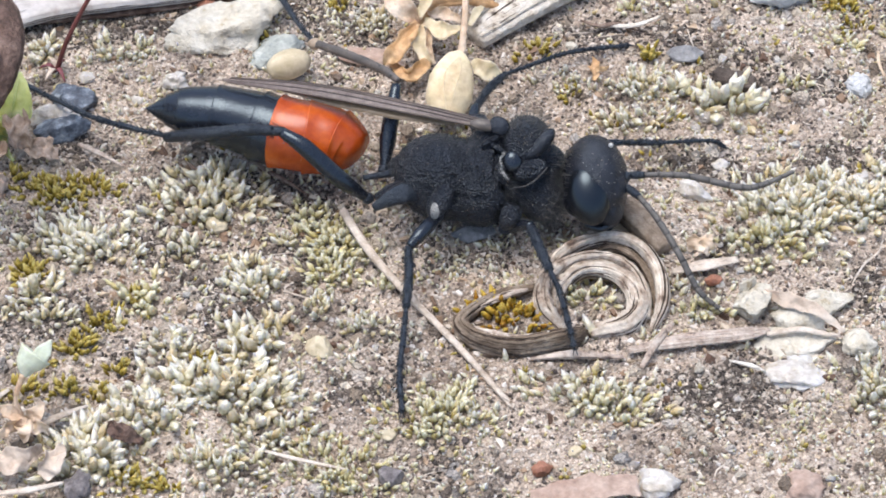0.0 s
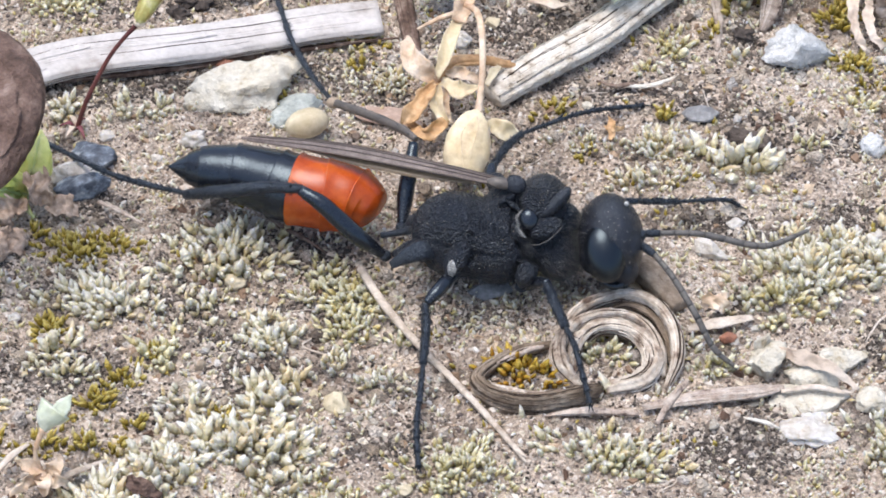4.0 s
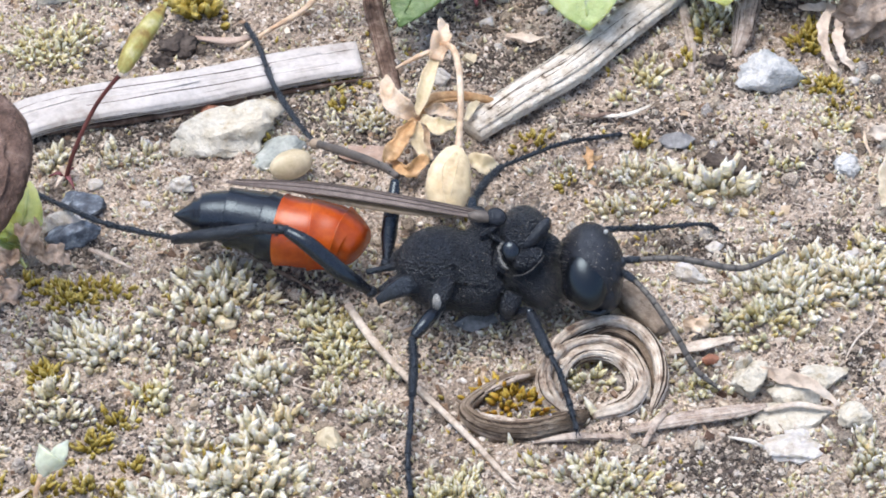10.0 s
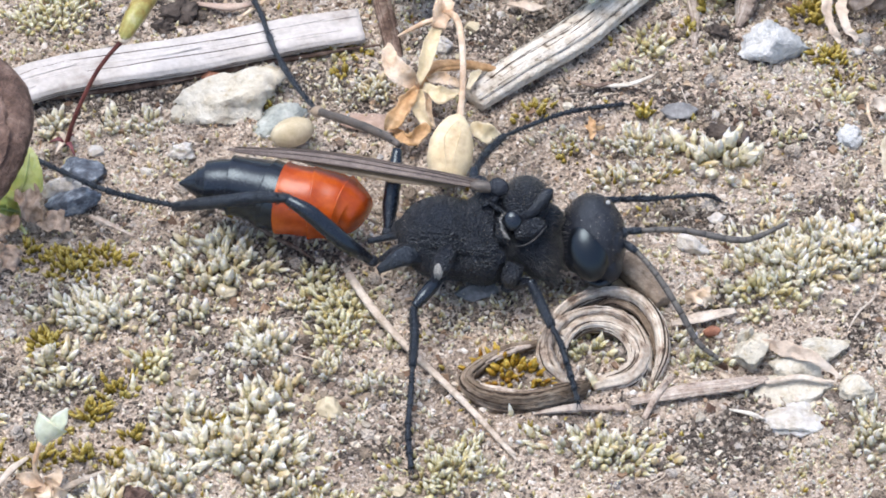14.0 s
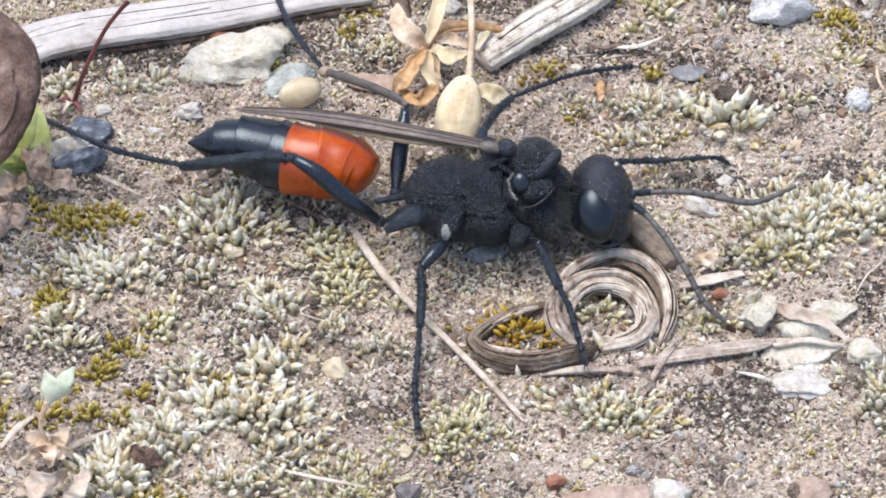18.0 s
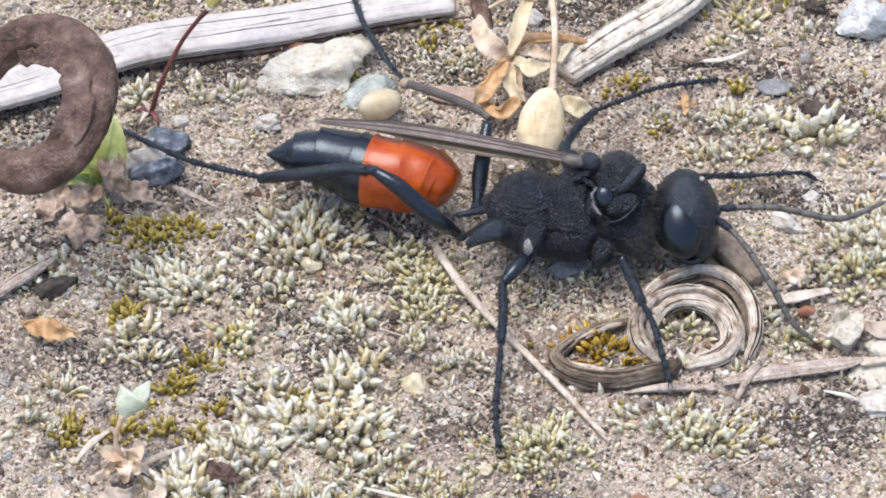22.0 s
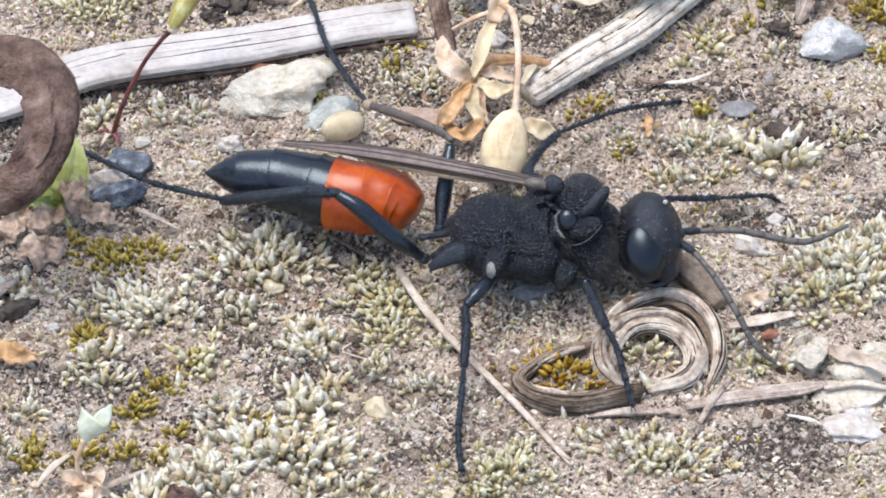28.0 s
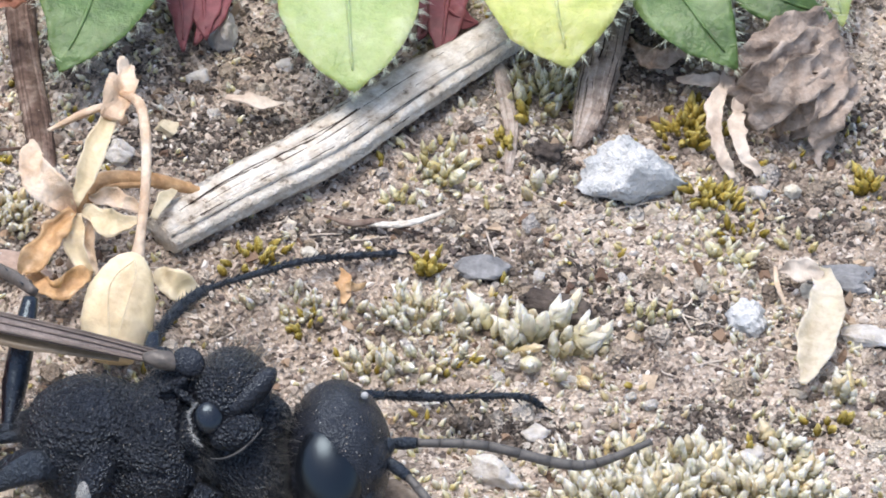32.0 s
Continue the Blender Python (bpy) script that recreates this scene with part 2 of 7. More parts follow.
DRYWOOD = plain("weathered_white_wood", [(0.25, (0.30, 0.255, 0.225)), (0.40, (0.52, 0.485, 0.46)), (0.65, (0.645, 0.615, 0.60))], 1.8, 0.75, 0.3, 0.05, 0.3, island=0.2, fine_amount=0.25)
BARKSIDE = plain("brown_bark", [(0.3, (0.13, 0.095, 0.07)), (0.5, (0.30, 0.235, 0.18)), (0.75, (0.52, 0.45, 0.37))], 0.9, 0.85, 0.2, 0.10, 0.2, island=0.7)
FIBRE = plain("fibrous_dead_stem", [(0.30, (0.14, 0.10, 0.075)), (0.39, (0.64, 0.56, 0.46)), (0.6, (0.86, 0.81, 0.73))], 0.55, 0.85, 0.2, 0.10, 0.12, island=0.3, fine_amount=0.25)
CURL = plain("curled_bark", [(0.32, (0.19, 0.13, 0.10)), (0.42, (0.55, 0.45, 0.37)), (0.62, (0.87, 0.80, 0.71))], 0.6, 0.85, 0.2, 0.08, 0.2, island=0.75)
CRACK = plain("dark_crack", [(0.3, (0.03, 0.022, 0.017)), (0.7, (0.09, 0.065, 0.05))], 0.5, 0.9, 0.1, 0.0)
PALESTALK = plain("pale_pinkish_dead_stalk", [(0.32, (0.12, 0.085, 0.07)), (0.42, (0.46, 0.37, 0.31)), (0.7, (0.70, 0.62, 0.55))], 0.5, 0.85, 0.2, 0.1, 0.15, island=0.6)
DARKWOOD = plain("brown_twig", [(0.3, (0.06, 0.038, 0.03)), (0.5, (0.18, 0.12, 0.095)), (0.7, (0.38, 0.30, 0.25))], 0.6, 0.85, 0.2, 0.08, 0.2, island=0.75)
STRAW = plain("dry_straw", [(0.3, (0.36, 0.28, 0.21)), (0.5, (0.60, 0.51, 0.42)), (0.75, (0.74, 0.67, 0.59))], 0.8, 0.65, 0.35, 0.05, 0.15)
PETAL = plain("dry_tan_leaf", [(0.3, (0.48, 0.29, 0.17)), (0.5, (0.71, 0.54, 0.39)), (0.7, (0.83, 0.73, 0.61))], 1.3, 0.65, 0.35, 0.1, 0.3, through_light=0.1)
HUSK = plain("cream_seed_husk", [(0.25, (0.58, 0.42, 0.24)), (0.5, (0.73, 0.61, 0.40)), (0.8, (0.80, 0.72, 0.55))], 1.2, 0.5, 0.4, 0.05, 0.3, through_light=0.2, fine_amount=0.2)
WHITESTONE = plain("chalky_white_stone", [(0.30, (0.40, 0.325, 0.21)), (0.42, (0.60, 0.55, 0.45)), (0.66, (0.72, 0.69, 0.61))], 0.8, 0.9, 0.25, 0.16, 0.22, fine_amount=0.28)
GREYSTONE = plain("blue_grey_stone", [(0.28, (0.28, 0.295, 0.30)), (0.40, (0.52, 0.535, 0.54)), (0.56, (0.70, 0.70, 0.69)), (0.72, (0.80, 0.78, 0.74))], 0.9, 0.75, 0.3, 0.14, 0.15, fine_amount=0.25)
DARKGREY = plain("grey_flake", [(0.3, (0.16, 0.16, 0.165)), (0.7, (0.34, 0.34, 0.34))], 0.8, 0.7, 0.4, 0.05, 0.2)
PURPLEGREY = plain("purple_grey_stone", [(0.3, (0.12, 0.105, 0.105)), (0.5, (0.22, 0.20, 0.20)), (0.7, (0.36, 0.33, 0.32))], 0.5, 0.85, 0.3, 0.1, 0.12)
SLATE = plain("dark_slate", [(0.33, (0.045, 0.055, 0.075)), (0.5, (0.11, 0.13, 0.165)), (0.62, (0.26, 0.30, 0.35)), (0.75, (0.58, 0.60, 0.62))], 0.5, 0.5, 0.45, 0.08, 0.12)
QUARTZ = plain("white_quartz", [(0.32, (0.48, 0.41, 0.33)), (0.46, (0.58, 0.54, 0.49)), (0.68, (0.68, 0.67, 0.65))], 1.0, 0.6, 0.3, 0.1, 0.25, through_light=0.2)
PEBBLE_A = plain("beige_pebble", [(0.3, (0.44, 0.38, 0.30)), (0.7, (0.64, 0.58, 0.49))], 0.5, 0.8, 0.3, 0.05, 0.1)
PEBBLE_B = plain("tan_pebble", [(0.3, (0.38, 0.29, 0.20)), (0.7, (0.56, 0.46, 0.34))], 0.5, 0.8, 0.3, 0.05, 0.1)
PEBBLE_C = plain("brown_pebble", [(0.3, (0.18, 0.13, 0.10)), (0.7, (0.34, 0.26, 0.20))], 0.5, 0.8, 0.3, 0.05, 0.1)
RUST = plain("rusty_dry_petal", [(0.25, (0.36, 0.17, 0.06)), (0.5, (0.58, 0.35, 0.17)), (0.8, (0.74, 0.55, 0.36))], 1.0, 0.5, 0.4, 0.06, 0.25, through_light=0.1)
GREENSTONE = plain("grey_green_stone", [(0.3, (0.30, 0.33, 0.31)), (0.5, (0.47, 0.50, 0.47)), (0.7, (0.64, 0.66, 0.62))], 0.7, 0.8, 0.3, 0.08, 0.15)
SEED = plain("tan_seed", [(0.3, (0.46, 0.38, 0.24)), (0.7, (0.70, 0.62, 0.46))], 0.8, 0.45, 0.4, 0.02, 0.15, fine_amount=0.2)
LEAF = plain("hairy_green_leaf", [(0.3, (0.24, 0.34, 0.11)), (0.5, (0.36, 0.45, 0.19)), (0.7, (0.48, 0.55, 0.32))], 1.5, 0.45, 0.45, 0.09, 0.3, through_light=0.7, fine_amount=0.2)
YOUNGLEAF = plain("yellow_green_leaf", [(0.3, (0.36, 0.42, 0.10)), (0.5, (0.52, 0.55, 0.19)), (0.7, (0.64, 0.65, 0.34))], 1.5, 0.45, 0.45, 0.09, 0.3, through_light=0.7, fine_amount=0.2)
DARKLEAF = plain("deep_green_leaf", [(0.3, (0.05, 0.10, 0.028)), (0.5, (0.105, 0.185, 0.055)), (0.7, (0.20, 0.29, 0.125))], 1.3, 0.45, 0.45, 0.09, 0.3, through_light=0.3)
PALECUP = plain("pale_green_cup", [(0.3, (0.44, 0.49, 0.36)), (0.7, (0.66, 0.70, 0.58))], 0.8, 0.5, 0.4, 0.04, 0.25, through_light=0.3, fine_amount=0.2)
REDLEAF = plain("dark_red_leaf", [(0.3, (0.10, 0.025, 0.03)), (0.7, (0.26, 0.08, 0.09))], 1.2, 0.55, 0.4, 0.04, 0.25)
REDSTEM = plain("dark_red_stem", [(0.3, (0.08, 0.02, 0.02)), (0.7, (0.19, 0.06, 0.05))], 1.0, 0.45, 0.4, 0.02)
POD = plain("olive_seed_pod", [(0.3, (0.17, 0.085, 0.02)), (0.42, (0.33, 0.24, 0.06)), (0.55, (0.40, 0.38, 0.12)), (0.72, (0.60, 0.56, 0.34))], 0.7, 0.45, 0.45, 0.05, 0.2, stretch=(1, 1, 0.6))
DEADLEAF = plain("brown_curled_dead_leaf", [(0.3, (0.05, 0.030, 0.022)), (0.45, (0.125, 0.075, 0.057)), (0.6, (0.22, 0.145, 0.115)), (0.75, (0.36, 0.27, 0.23))], 0.9, 0.65, 0.35, 0.18, 0.15)
CREAM = plain("cream_petal", [(0.3, (0.44, 0.35, 0.24)), (0.5, (0.60, 0.52, 0.39)), (0.75, (0.68, 0.62, 0.51))], 1.0, 0.55, 0.4, 0.05, 0.25, through_light=0.3, fine_amount=0.25)
CRISP = plain("pale_brown_withered_leaf", [(0.3, (0.40, 0.30, 0.23)), (0.5, (0.64, 0.53, 0.43)), (0.75, (0.80, 0.72, 0.63))], 1.4, 0.75, 0.3, 0.08, 0.3)
WITHER = plain("grey_brown_withered_leaf", [(0.3, (0.22, 0.16, 0.12)), (0.48, (0.39, 0.31, 0.25)), (0.7, (0.55, 0.46, 0.39))], 0.7, 0.8, 0.3, 0.10, 0.2)
DRYBROWN = plain("brown_withered_leaf", [(0.3, (0.28, 0.18, 0.12)), (0.48, (0.50, 0.37, 0.28)), (0.7, (0.70, 0.57, 0.47))], 0.8, 0.75, 0.3, 0.10, 0.2)
PINKWOOD = plain("pinkish_bark_chip", [(0.3, (0.33, 0.22, 0.17)), (0.6, (0.52, 0.40, 0.33)), (0.8, (0.66, 0.56, 0.48))], 1.2, 0.8, 0.3, 0.06, 0.2)
REDCHIP = plain("red_brown_chip", [(0.3, (0.22, 0.08, 0.05)), (0.7, (0.44, 0.22, 0.14))], 0.6, 0.6, 0.4, 0.03)
HUMUS = plain("dark_humus_crumb", [(0.3, (0.05, 0.04, 0.036)), (0.7, (0.17, 0.14, 0.12))], 0.7, 0.9, 0.2, 0.12, 0.2)


# ---------------------------------------------------------------- shapes
rng = np.random.RandomState(7)


def lattice(x, y, size, seed):
    """Smooth random heights, -1 to 1, on a lattice of the given size."""
    table = np.random.RandomState(seed).uniform(-1, 1, (64, 64))
    u, v = np.asarray(x, float) / size, np.asarray(y, float) / size
    i, j = np.floor(u).astype(int), np.floor(v).astype(int)
    a, b = u - i, v - j
    a, b = a * a * (3 - 2 * a), b * b * (3 - 2 * b)
    t = lambda p, q: table[p % 64, q % 64]
    return (t(i, j) * (1 - a) + t(i + 1, j) * a) * (1 - b) + (t(i, j + 1) * (1 - a) + t(i + 1, j + 1) * a) * b


def ground_z(x, y):
    z = 0.22 * lattice(x, y, 6.0, 1) + 0.15 * lattice(x, y, 2.3, 2) + 0.13 * lattice(x, y, 0.85, 3) + 0.10 * lattice(x, y, 0.37, 4)
    return z - 0.1


class Shape:
    """Vertices and faces in mm."""

    def __init__(self):
        self.v, self.f = [], []

    def add(self, verts, faces):
        k = len(self.v)
        self.v.extend(tuple(map(float, p)) for p in verts)
        self.f.extend(tuple(i + k for i in q) for q in faces)
        return self


def mesh_of(name, shape, material, origin=(0, 0, 0), smooth=True):
    me = bpy.data.meshes.new(name)
    v = (np.array(shape.v) - np.array(origin)) * MM
    me.from_pydata(v.tolist(), [], shape.f)
    me.materials.append(material)
    if smooth:
        me.polygons.foreach_set("use_smooth", [True] * len(me.polygons))
    me.update()
    return me


def thing(name, at, label, category, group="", kind=""):
    """An Empty at the base of a thing, at a place in mm."""
    ob = tagged(new(name), label, category, group, kind)
    ob.location = Vector(at) * MM
    ob.empty_display_size = 0.001
    ob["base"] = [float(c) for c in at]
    return ob


def part(name, shape, material, parent, label="", smooth=True):
    """One mesh under a thing or a part; the shape is given in the place's own mm."""
    top = parent
    while top.parent:
        top = top.parent
    ob = new(name, mesh_of(name, shape, material, top["base"], smooth))
    ob.parent = parent
    return tagged(ob, label)


def single(name, shape, material, label, category, group="", kind="", smooth=True):
    """A thing of one mesh, with its origin at its base."""
    v = np.array(shape.v)
    at = (*v[:, :2].mean(0), v[:, 2].min())
    ob = new(name, mesh_of(name, shape, material, at, smooth))
    ob.location = Vector(at) * MM
    return tagged(ob, label, category, group, kind)


def smooth_line(pts, n):
    """n + 1 points of a Catmull-Rom curve through pts."""
    p = np.array(pts, float)
    p = np.vstack([2 * p[0] - p[1], p, 2 * p[-1] - p[-2]])
    s = np.linspace(0, len(pts) - 1, n + 1)
    i = np.minimum(s.astype(int), len(pts) - 2)
    t = (s - i)[:, None]
    a, b, c, d = p[i], p[i + 1], p[i + 2], p[i + 3]
    return 0.5 * (2 * b + (c - a) * t + (2 * a - 5 * b + 4 * c - d) * t**2 + (3 * b - a - 3 * c + d) * t**3)


def smooth_values(vals, n):
    return np.interp(np.linspace(0, len(vals) - 1, n + 1), range(len(vals)), vals)


def tube(pts, radii, n=16, sides=10, flat=1.0, ridge=0.0, wobble=0.0, up=(0, 0, 1), seed=0, ends=True, square=1.0):
    """A rod along pts; flat scales its height, ridge gives lengthwise fibres, wobble uneven girth, square below 1 a boxier section."""
    c, r = smooth_line(pts, n), smooth_values(radii, n)
    rs = np.random.RandomState(seed)
    rib = rs.uniform(-1, 1, sides) * ridge
    verts, faces = [], []
    tan = np.gradient(c, axis=0)
    for i in range(n + 1):
        t = tan[i] / (np.linalg.norm(tan[i]) + 1e-9)
        s = np.cross(t, up)
        s = s / (np.linalg.norm(s) + 1e-9)
        u = np.cross(s, t)
        for k in range(sides):
            a = 2 * math.pi * k / sides
            g = r[i] * (1 + rib[k] * (1 + 0.4 * rs.uniform(-1, 1)) + wobble * rs.uniform(-1, 1))
            ca, sa = math.cos(a), math.sin(a)
            ca, sa = math.copysign(abs(ca) ** square, ca), math.copysign(abs(sa) ** square, sa)
            verts.append(c[i] + s * ca * g + u * sa * g * flat)
    for i in range(n):
        for k in range(sides):
            a, b = i * sides + k, i * sides + (k + 1) % sides
            faces.append((a, b, b + sides, a + sides))
    if ends:
        verts += [c[0], c[-1]]
        m = len(verts)
        for k in range(sides):
            faces.append((m - 2, (k + 1) % sides, k))
            faces.append((m - 1, n * sides + k, n * sides + (k + 1) % sides))
    return Shape().add(verts, faces)


def ball(c, r, turn=(0, 0, 0), rough=0.0, size=1.0, rings=14, sides=20, power=1.0, seed=0):
    """A rounded lump: radii r along its own axes, turned by degrees, uneven by rough (a share of r)."""
    m = Euler([radians(a) for a in turn]).to_matrix()
    off = Vector((seed * 3.1, seed * 1.7, seed * 0.9))
    verts, faces = [], []
    sg = lambda q: math.copysign(abs(q) ** power, q)
    for i in range(rings + 1):
        th = math.pi * i / rings
        for k in range(sides):
            ph = 2 * math.pi * k / sides
            d = Vector((sg(math.sin(th)) * sg(math.cos(ph)), sg(math.sin(th)) * sg(math.sin(ph)), sg(math.cos(th))))
            p = Vector((d.x * r[0], d.y * r[1], d.z * r[2]))
            if rough:
                p *= 1 + rough * noise.fractal(p / size + off, 1.0, 2.0, 4)
            verts.append(m @ p + Vector(c))
    for i in range(rings):
        for k in range(sides):
            a, b = i * sides + k, i * sides + (k + 1) % sides
            faces.append((a, a + sides, b + sides, b))
    return Shape().add(verts, faces)


def stone(c, r, turn=0, seed=0, rough=0.35, tilt=(0, 0), cuts=9):
    """A broken stone: a lump cut by flat facets, sunk a little into the soil."""
    rs = np.random.RandomState(seed)
    planes = []
    for _ in range(cuts):
        d = rs.normal(size=3)
        d /= np.linalg.norm(d)
        planes.append((Vector(d), rs.uniform(0.5, 0.9)))
    s = ball((0, 0, 0), (1, 1, 1), rings=22, sides=32)
    m = Euler((radians(tilt[0]), radians(tilt[1]), radians(turn))).to_matrix()
    out = []
    for p in s.v:
        p = Vector(p)
        for d, h in planes:
            e = p.dot(d) - h
            if e > 0:
                p -= d * e * 0.92
        p *= 1 + rough * 0.45 * noise.fractal(p * 2.6 + Vector((seed, 0, 0)), 0.8, 2.0, 6)
        out.append(m @ Vector((p.x * r[0], p.y * r[1], p.z * r[2])) + Vector(c))
    s.v = [tuple(p) for p in out]
    return s


def blade(pts, widths, thick=0.08, up=(0, 0, 1), cup=0.2, wave=0.0, n=16, across=8, seed=0, teeth=0.0):
    """A leaf, petal or strip along pts: cup bends its sides up, wave crumples it. It has thickness all round."""
    c, w = smooth_line(pts, n), smooth_values(widths, n)
    tan = np.gradient(c, axis=0)
    rs = np.random.RandomState(seed)
    top, low = [], []
    off = Vector((seed * 2.3, seed * 0.7, 0))
    for i in range(n + 1):
        t = tan[i] / (np.linalg.norm(tan[i]) + 1e-9)
        s = np.cross(t, up)
        s = s / (np.linalg.norm(s) + 1e-9)
        u = np.cross(s, t)
        jag = 1 + teeth * rs.uniform(-1, 1)
        for k in range(across + 1):
            q = 2 * k / across - 1
            p = c[i] + s * q * w[i] * jag + u * cup * w[i] * q * q
            if wave:
                p = p + u * wave * (0.6 * noise.noise(Vector(p) * 1.2 + off) + 0.6 * noise.noise(Vector(p) * 2.9 + off)) + s * wave * 0.6 * noise.noise(Vector(p) * 2.3 - off)
            e = thick * (0.35 + 0.65 * (1 - q * q))
            top.append(p + u * e / 2)
            low.append(p - u * e / 2)
    a1, faces, k0 = across + 1, [], (n + 1) * (across + 1)
    for i in range(n):
        for k in range(across):
            a = i * a1 + k
            faces.append((a, a + 1, a + a1 + 1, a + a1))
            faces.append((k0 + a, k0 + a + a1, k0 + a + a1 + 1, k0 + a + 1))
        a, b = i * a1, i * a1 + across
        faces.append((a, a + a1, k0 + a + a1, k0 + a))
        faces.append((b, k0 + b, k0 + b + a1, b + a1))
    for k in range(across):
        faces.append((k, k0 + k, k0 + k + 1, k + 1))
        a = n * a1 + k
        faces.append((a, a + 1, k0 + a + 1, k0 + a))
    return Shape().add(top + low, faces)


def spikes(spots, thick, sides=3):
    """Thin hairs or spines: (root, tip) pairs."""
    s = Shape()
    for a, b in spots:
        a, b = np.array(a, float), np.array(b, float)
        d = b - a
        x = np.cross(d, (0.3, 0.5, 0.8))
        x = x / (np.linalg.norm(x) + 1e-9)
        y = np.cross(d, x)
        y = y / (np.linalg.norm(y) + 1e-9)
        ring = [a + thick * (x * math.cos(q) + y * math.sin(q)) for q in (0, 2.1, 4.2)]
        s.add([*ring, b], [(0, 1, 3), (1, 2, 3), (2, 0, 3), (2, 1, 0)])
    return s


# ---------------------------------------------------------------- ground
def build_ground():
    def axis(a, b, step):
        inner = np.arange(a, b, step)
        grow = step * 1.35 ** np.arange(1, 52)
        out = np.cumsum(grow)
        out = out[out < 4e6]
        return np.concatenate([a - out[::-1], inner, inner[-1] + out])

    xs, ys = axis(-26, 19, 0.10), axis(-21.5, 19, 0.10)
    gx, gy = np.meshgrid(xs, ys)
    fade = np.clip(1 - (np.maximum(abs(gx), abs(gy)) - 60) / 200, 0, 1)
    gz = ground_z(gx, gy) * fade
    v = np.stack([gx, gy, gz], -1).reshape(-1, 3) * MM
    nx, ny = len(xs), len(ys)
    i = (np.arange(ny - 1)[:, None] * nx + np.arange(nx - 1)[None]).ravel()
    quads = np.stack([i, i + 1, i + nx + 1, i + nx], 1)
    me = bpy.data.meshes.new("ground")
    me.vertices.add(len(v))
    me.vertices.foreach_set("co", v.ravel())
    me.loops.add(quads.size)
    me.loops.foreach_set("vertex_index", quads.ravel())
    me.polygons.add(len(quads))
    me.polygons.foreach_set("loop_start", np.arange(len(quads)) * 4)
    me.polygons.foreach_set("use_smooth", np.ones(len(quads), bool))
    me.update()
    me.materials.append(SOIL)
    tagged(new("ground", me), "dry sandy soil with dark crusted patches", "soil", kind="structure")


build_ground()


# ---------------------------------------------------------------- many small pieces
def repeated(name, bv, bf, turns, places, material, along=None):
    """One mesh of many copies of a small shape (bv, bf), each turned and placed; in mm."""
    n, k = len(places), len(bv)
    v = (np.einsum("nij,kj->nki", turns, bv) + places[:, None]) * MM
    f = (np.array(bf)[None] + (np.arange(n) * k)[:, None, None]).reshape(-1, len(bf[0]))
    me = bpy.data.meshes.new(name)
    me.vertices.add(n * k)
    me.vertices.foreach_set("co", v.ravel())
    me.loops.add(f.size)
    me.loops.foreach_set("vertex_index", f.ravel().astype(np.int32))
    me.polygons.add(len(f))
    me.polygons.foreach_set("loop_start", np.arange(len(f)) * f.shape[1])
    me.polygons.foreach_set("use_smooth", np.ones(len(f), bool))
    if along is not None:
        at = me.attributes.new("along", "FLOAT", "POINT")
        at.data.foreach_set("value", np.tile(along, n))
    me.update()
    me.validate()
    me.materials.append(material)
    return me


def bud_shape(profile, sides):
    """A moss shoot one unit long: a pointed bud, its leaf tips in whorls."""
    bv, bf = [], []
    for i, (h, r) in enumerate(profile):
        for k in range(sides):
            a = 2 * math.pi * (k + 0.5 * i) / sides
            end = i in (0, len(profile) - 1)
            jag = 0.0 if end else 0.07 * math.sin(2.4 * k + i)
            g = r * (1.0 if end else 1 + 0.14 * math.sin(1.9 * k + 2.3 * i))
            bv.append((g * math.cos(a), g * math.sin(a), h + jag))
    for i in range(len(profile) - 1):
        for k in range(sides):
            a, b = i * sides + k, i * sides + (k + 1) % sides
            bf += [(a, b, b + sides), (a, b + sides, a + sides)]
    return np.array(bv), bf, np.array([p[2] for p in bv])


BUD = bud_shape([(0.0, 0.1), (0.25, 0.2), (0.5, 0.2), (0.76, 0.12), (1.0, 0.006)], 5)
# three shoots: slender, plump and half open
SHOOTS = [bud_shape(p, 7) for p in (
    [(0.0, 0.08), (0.18, 0.14), (0.25, 0.12), (0.42, 0.17), (0.5, 0.14), (0.68, 0.125), (0.86, 0.055), (1.0, 0.004)],
    [(0.0, 0.10), (0.18, 0.19), (0.25, 0.165), (0.42, 0.215), (0.5, 0.185), (0.68, 0.15), (0.86, 0.065), (1.0, 0.005)],
    [(0.0, 0.09), (0.2, 0.17), (0.27, 0.13), (0.46, 0.23), (0.52, 0.145), (0.7, 0.17), (0.76, 0.09), (1.0, 0.008)])]


def frames(dirs, size, fat):
    """Turns that lead z along dirs, scaled."""
    d = dirs / np.linalg.norm(dirs, axis=1)[:, None]
    a = np.where(abs(d[:, 2:3]) < 0.9, [[0.0, 0.0, 1.0]], [[1.0, 0.0, 0.0]])
    x = np.cross(a, d)
    x /= np.linalg.norm(x, axis=1)[:, None]
    y = np.cross(d, x)
    return np.stack([x * (size * fat)[:, None], y * (size * fat)[:, None], d * size[:, None]], 2)


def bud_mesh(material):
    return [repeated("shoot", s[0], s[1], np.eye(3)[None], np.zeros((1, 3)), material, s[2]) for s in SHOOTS]


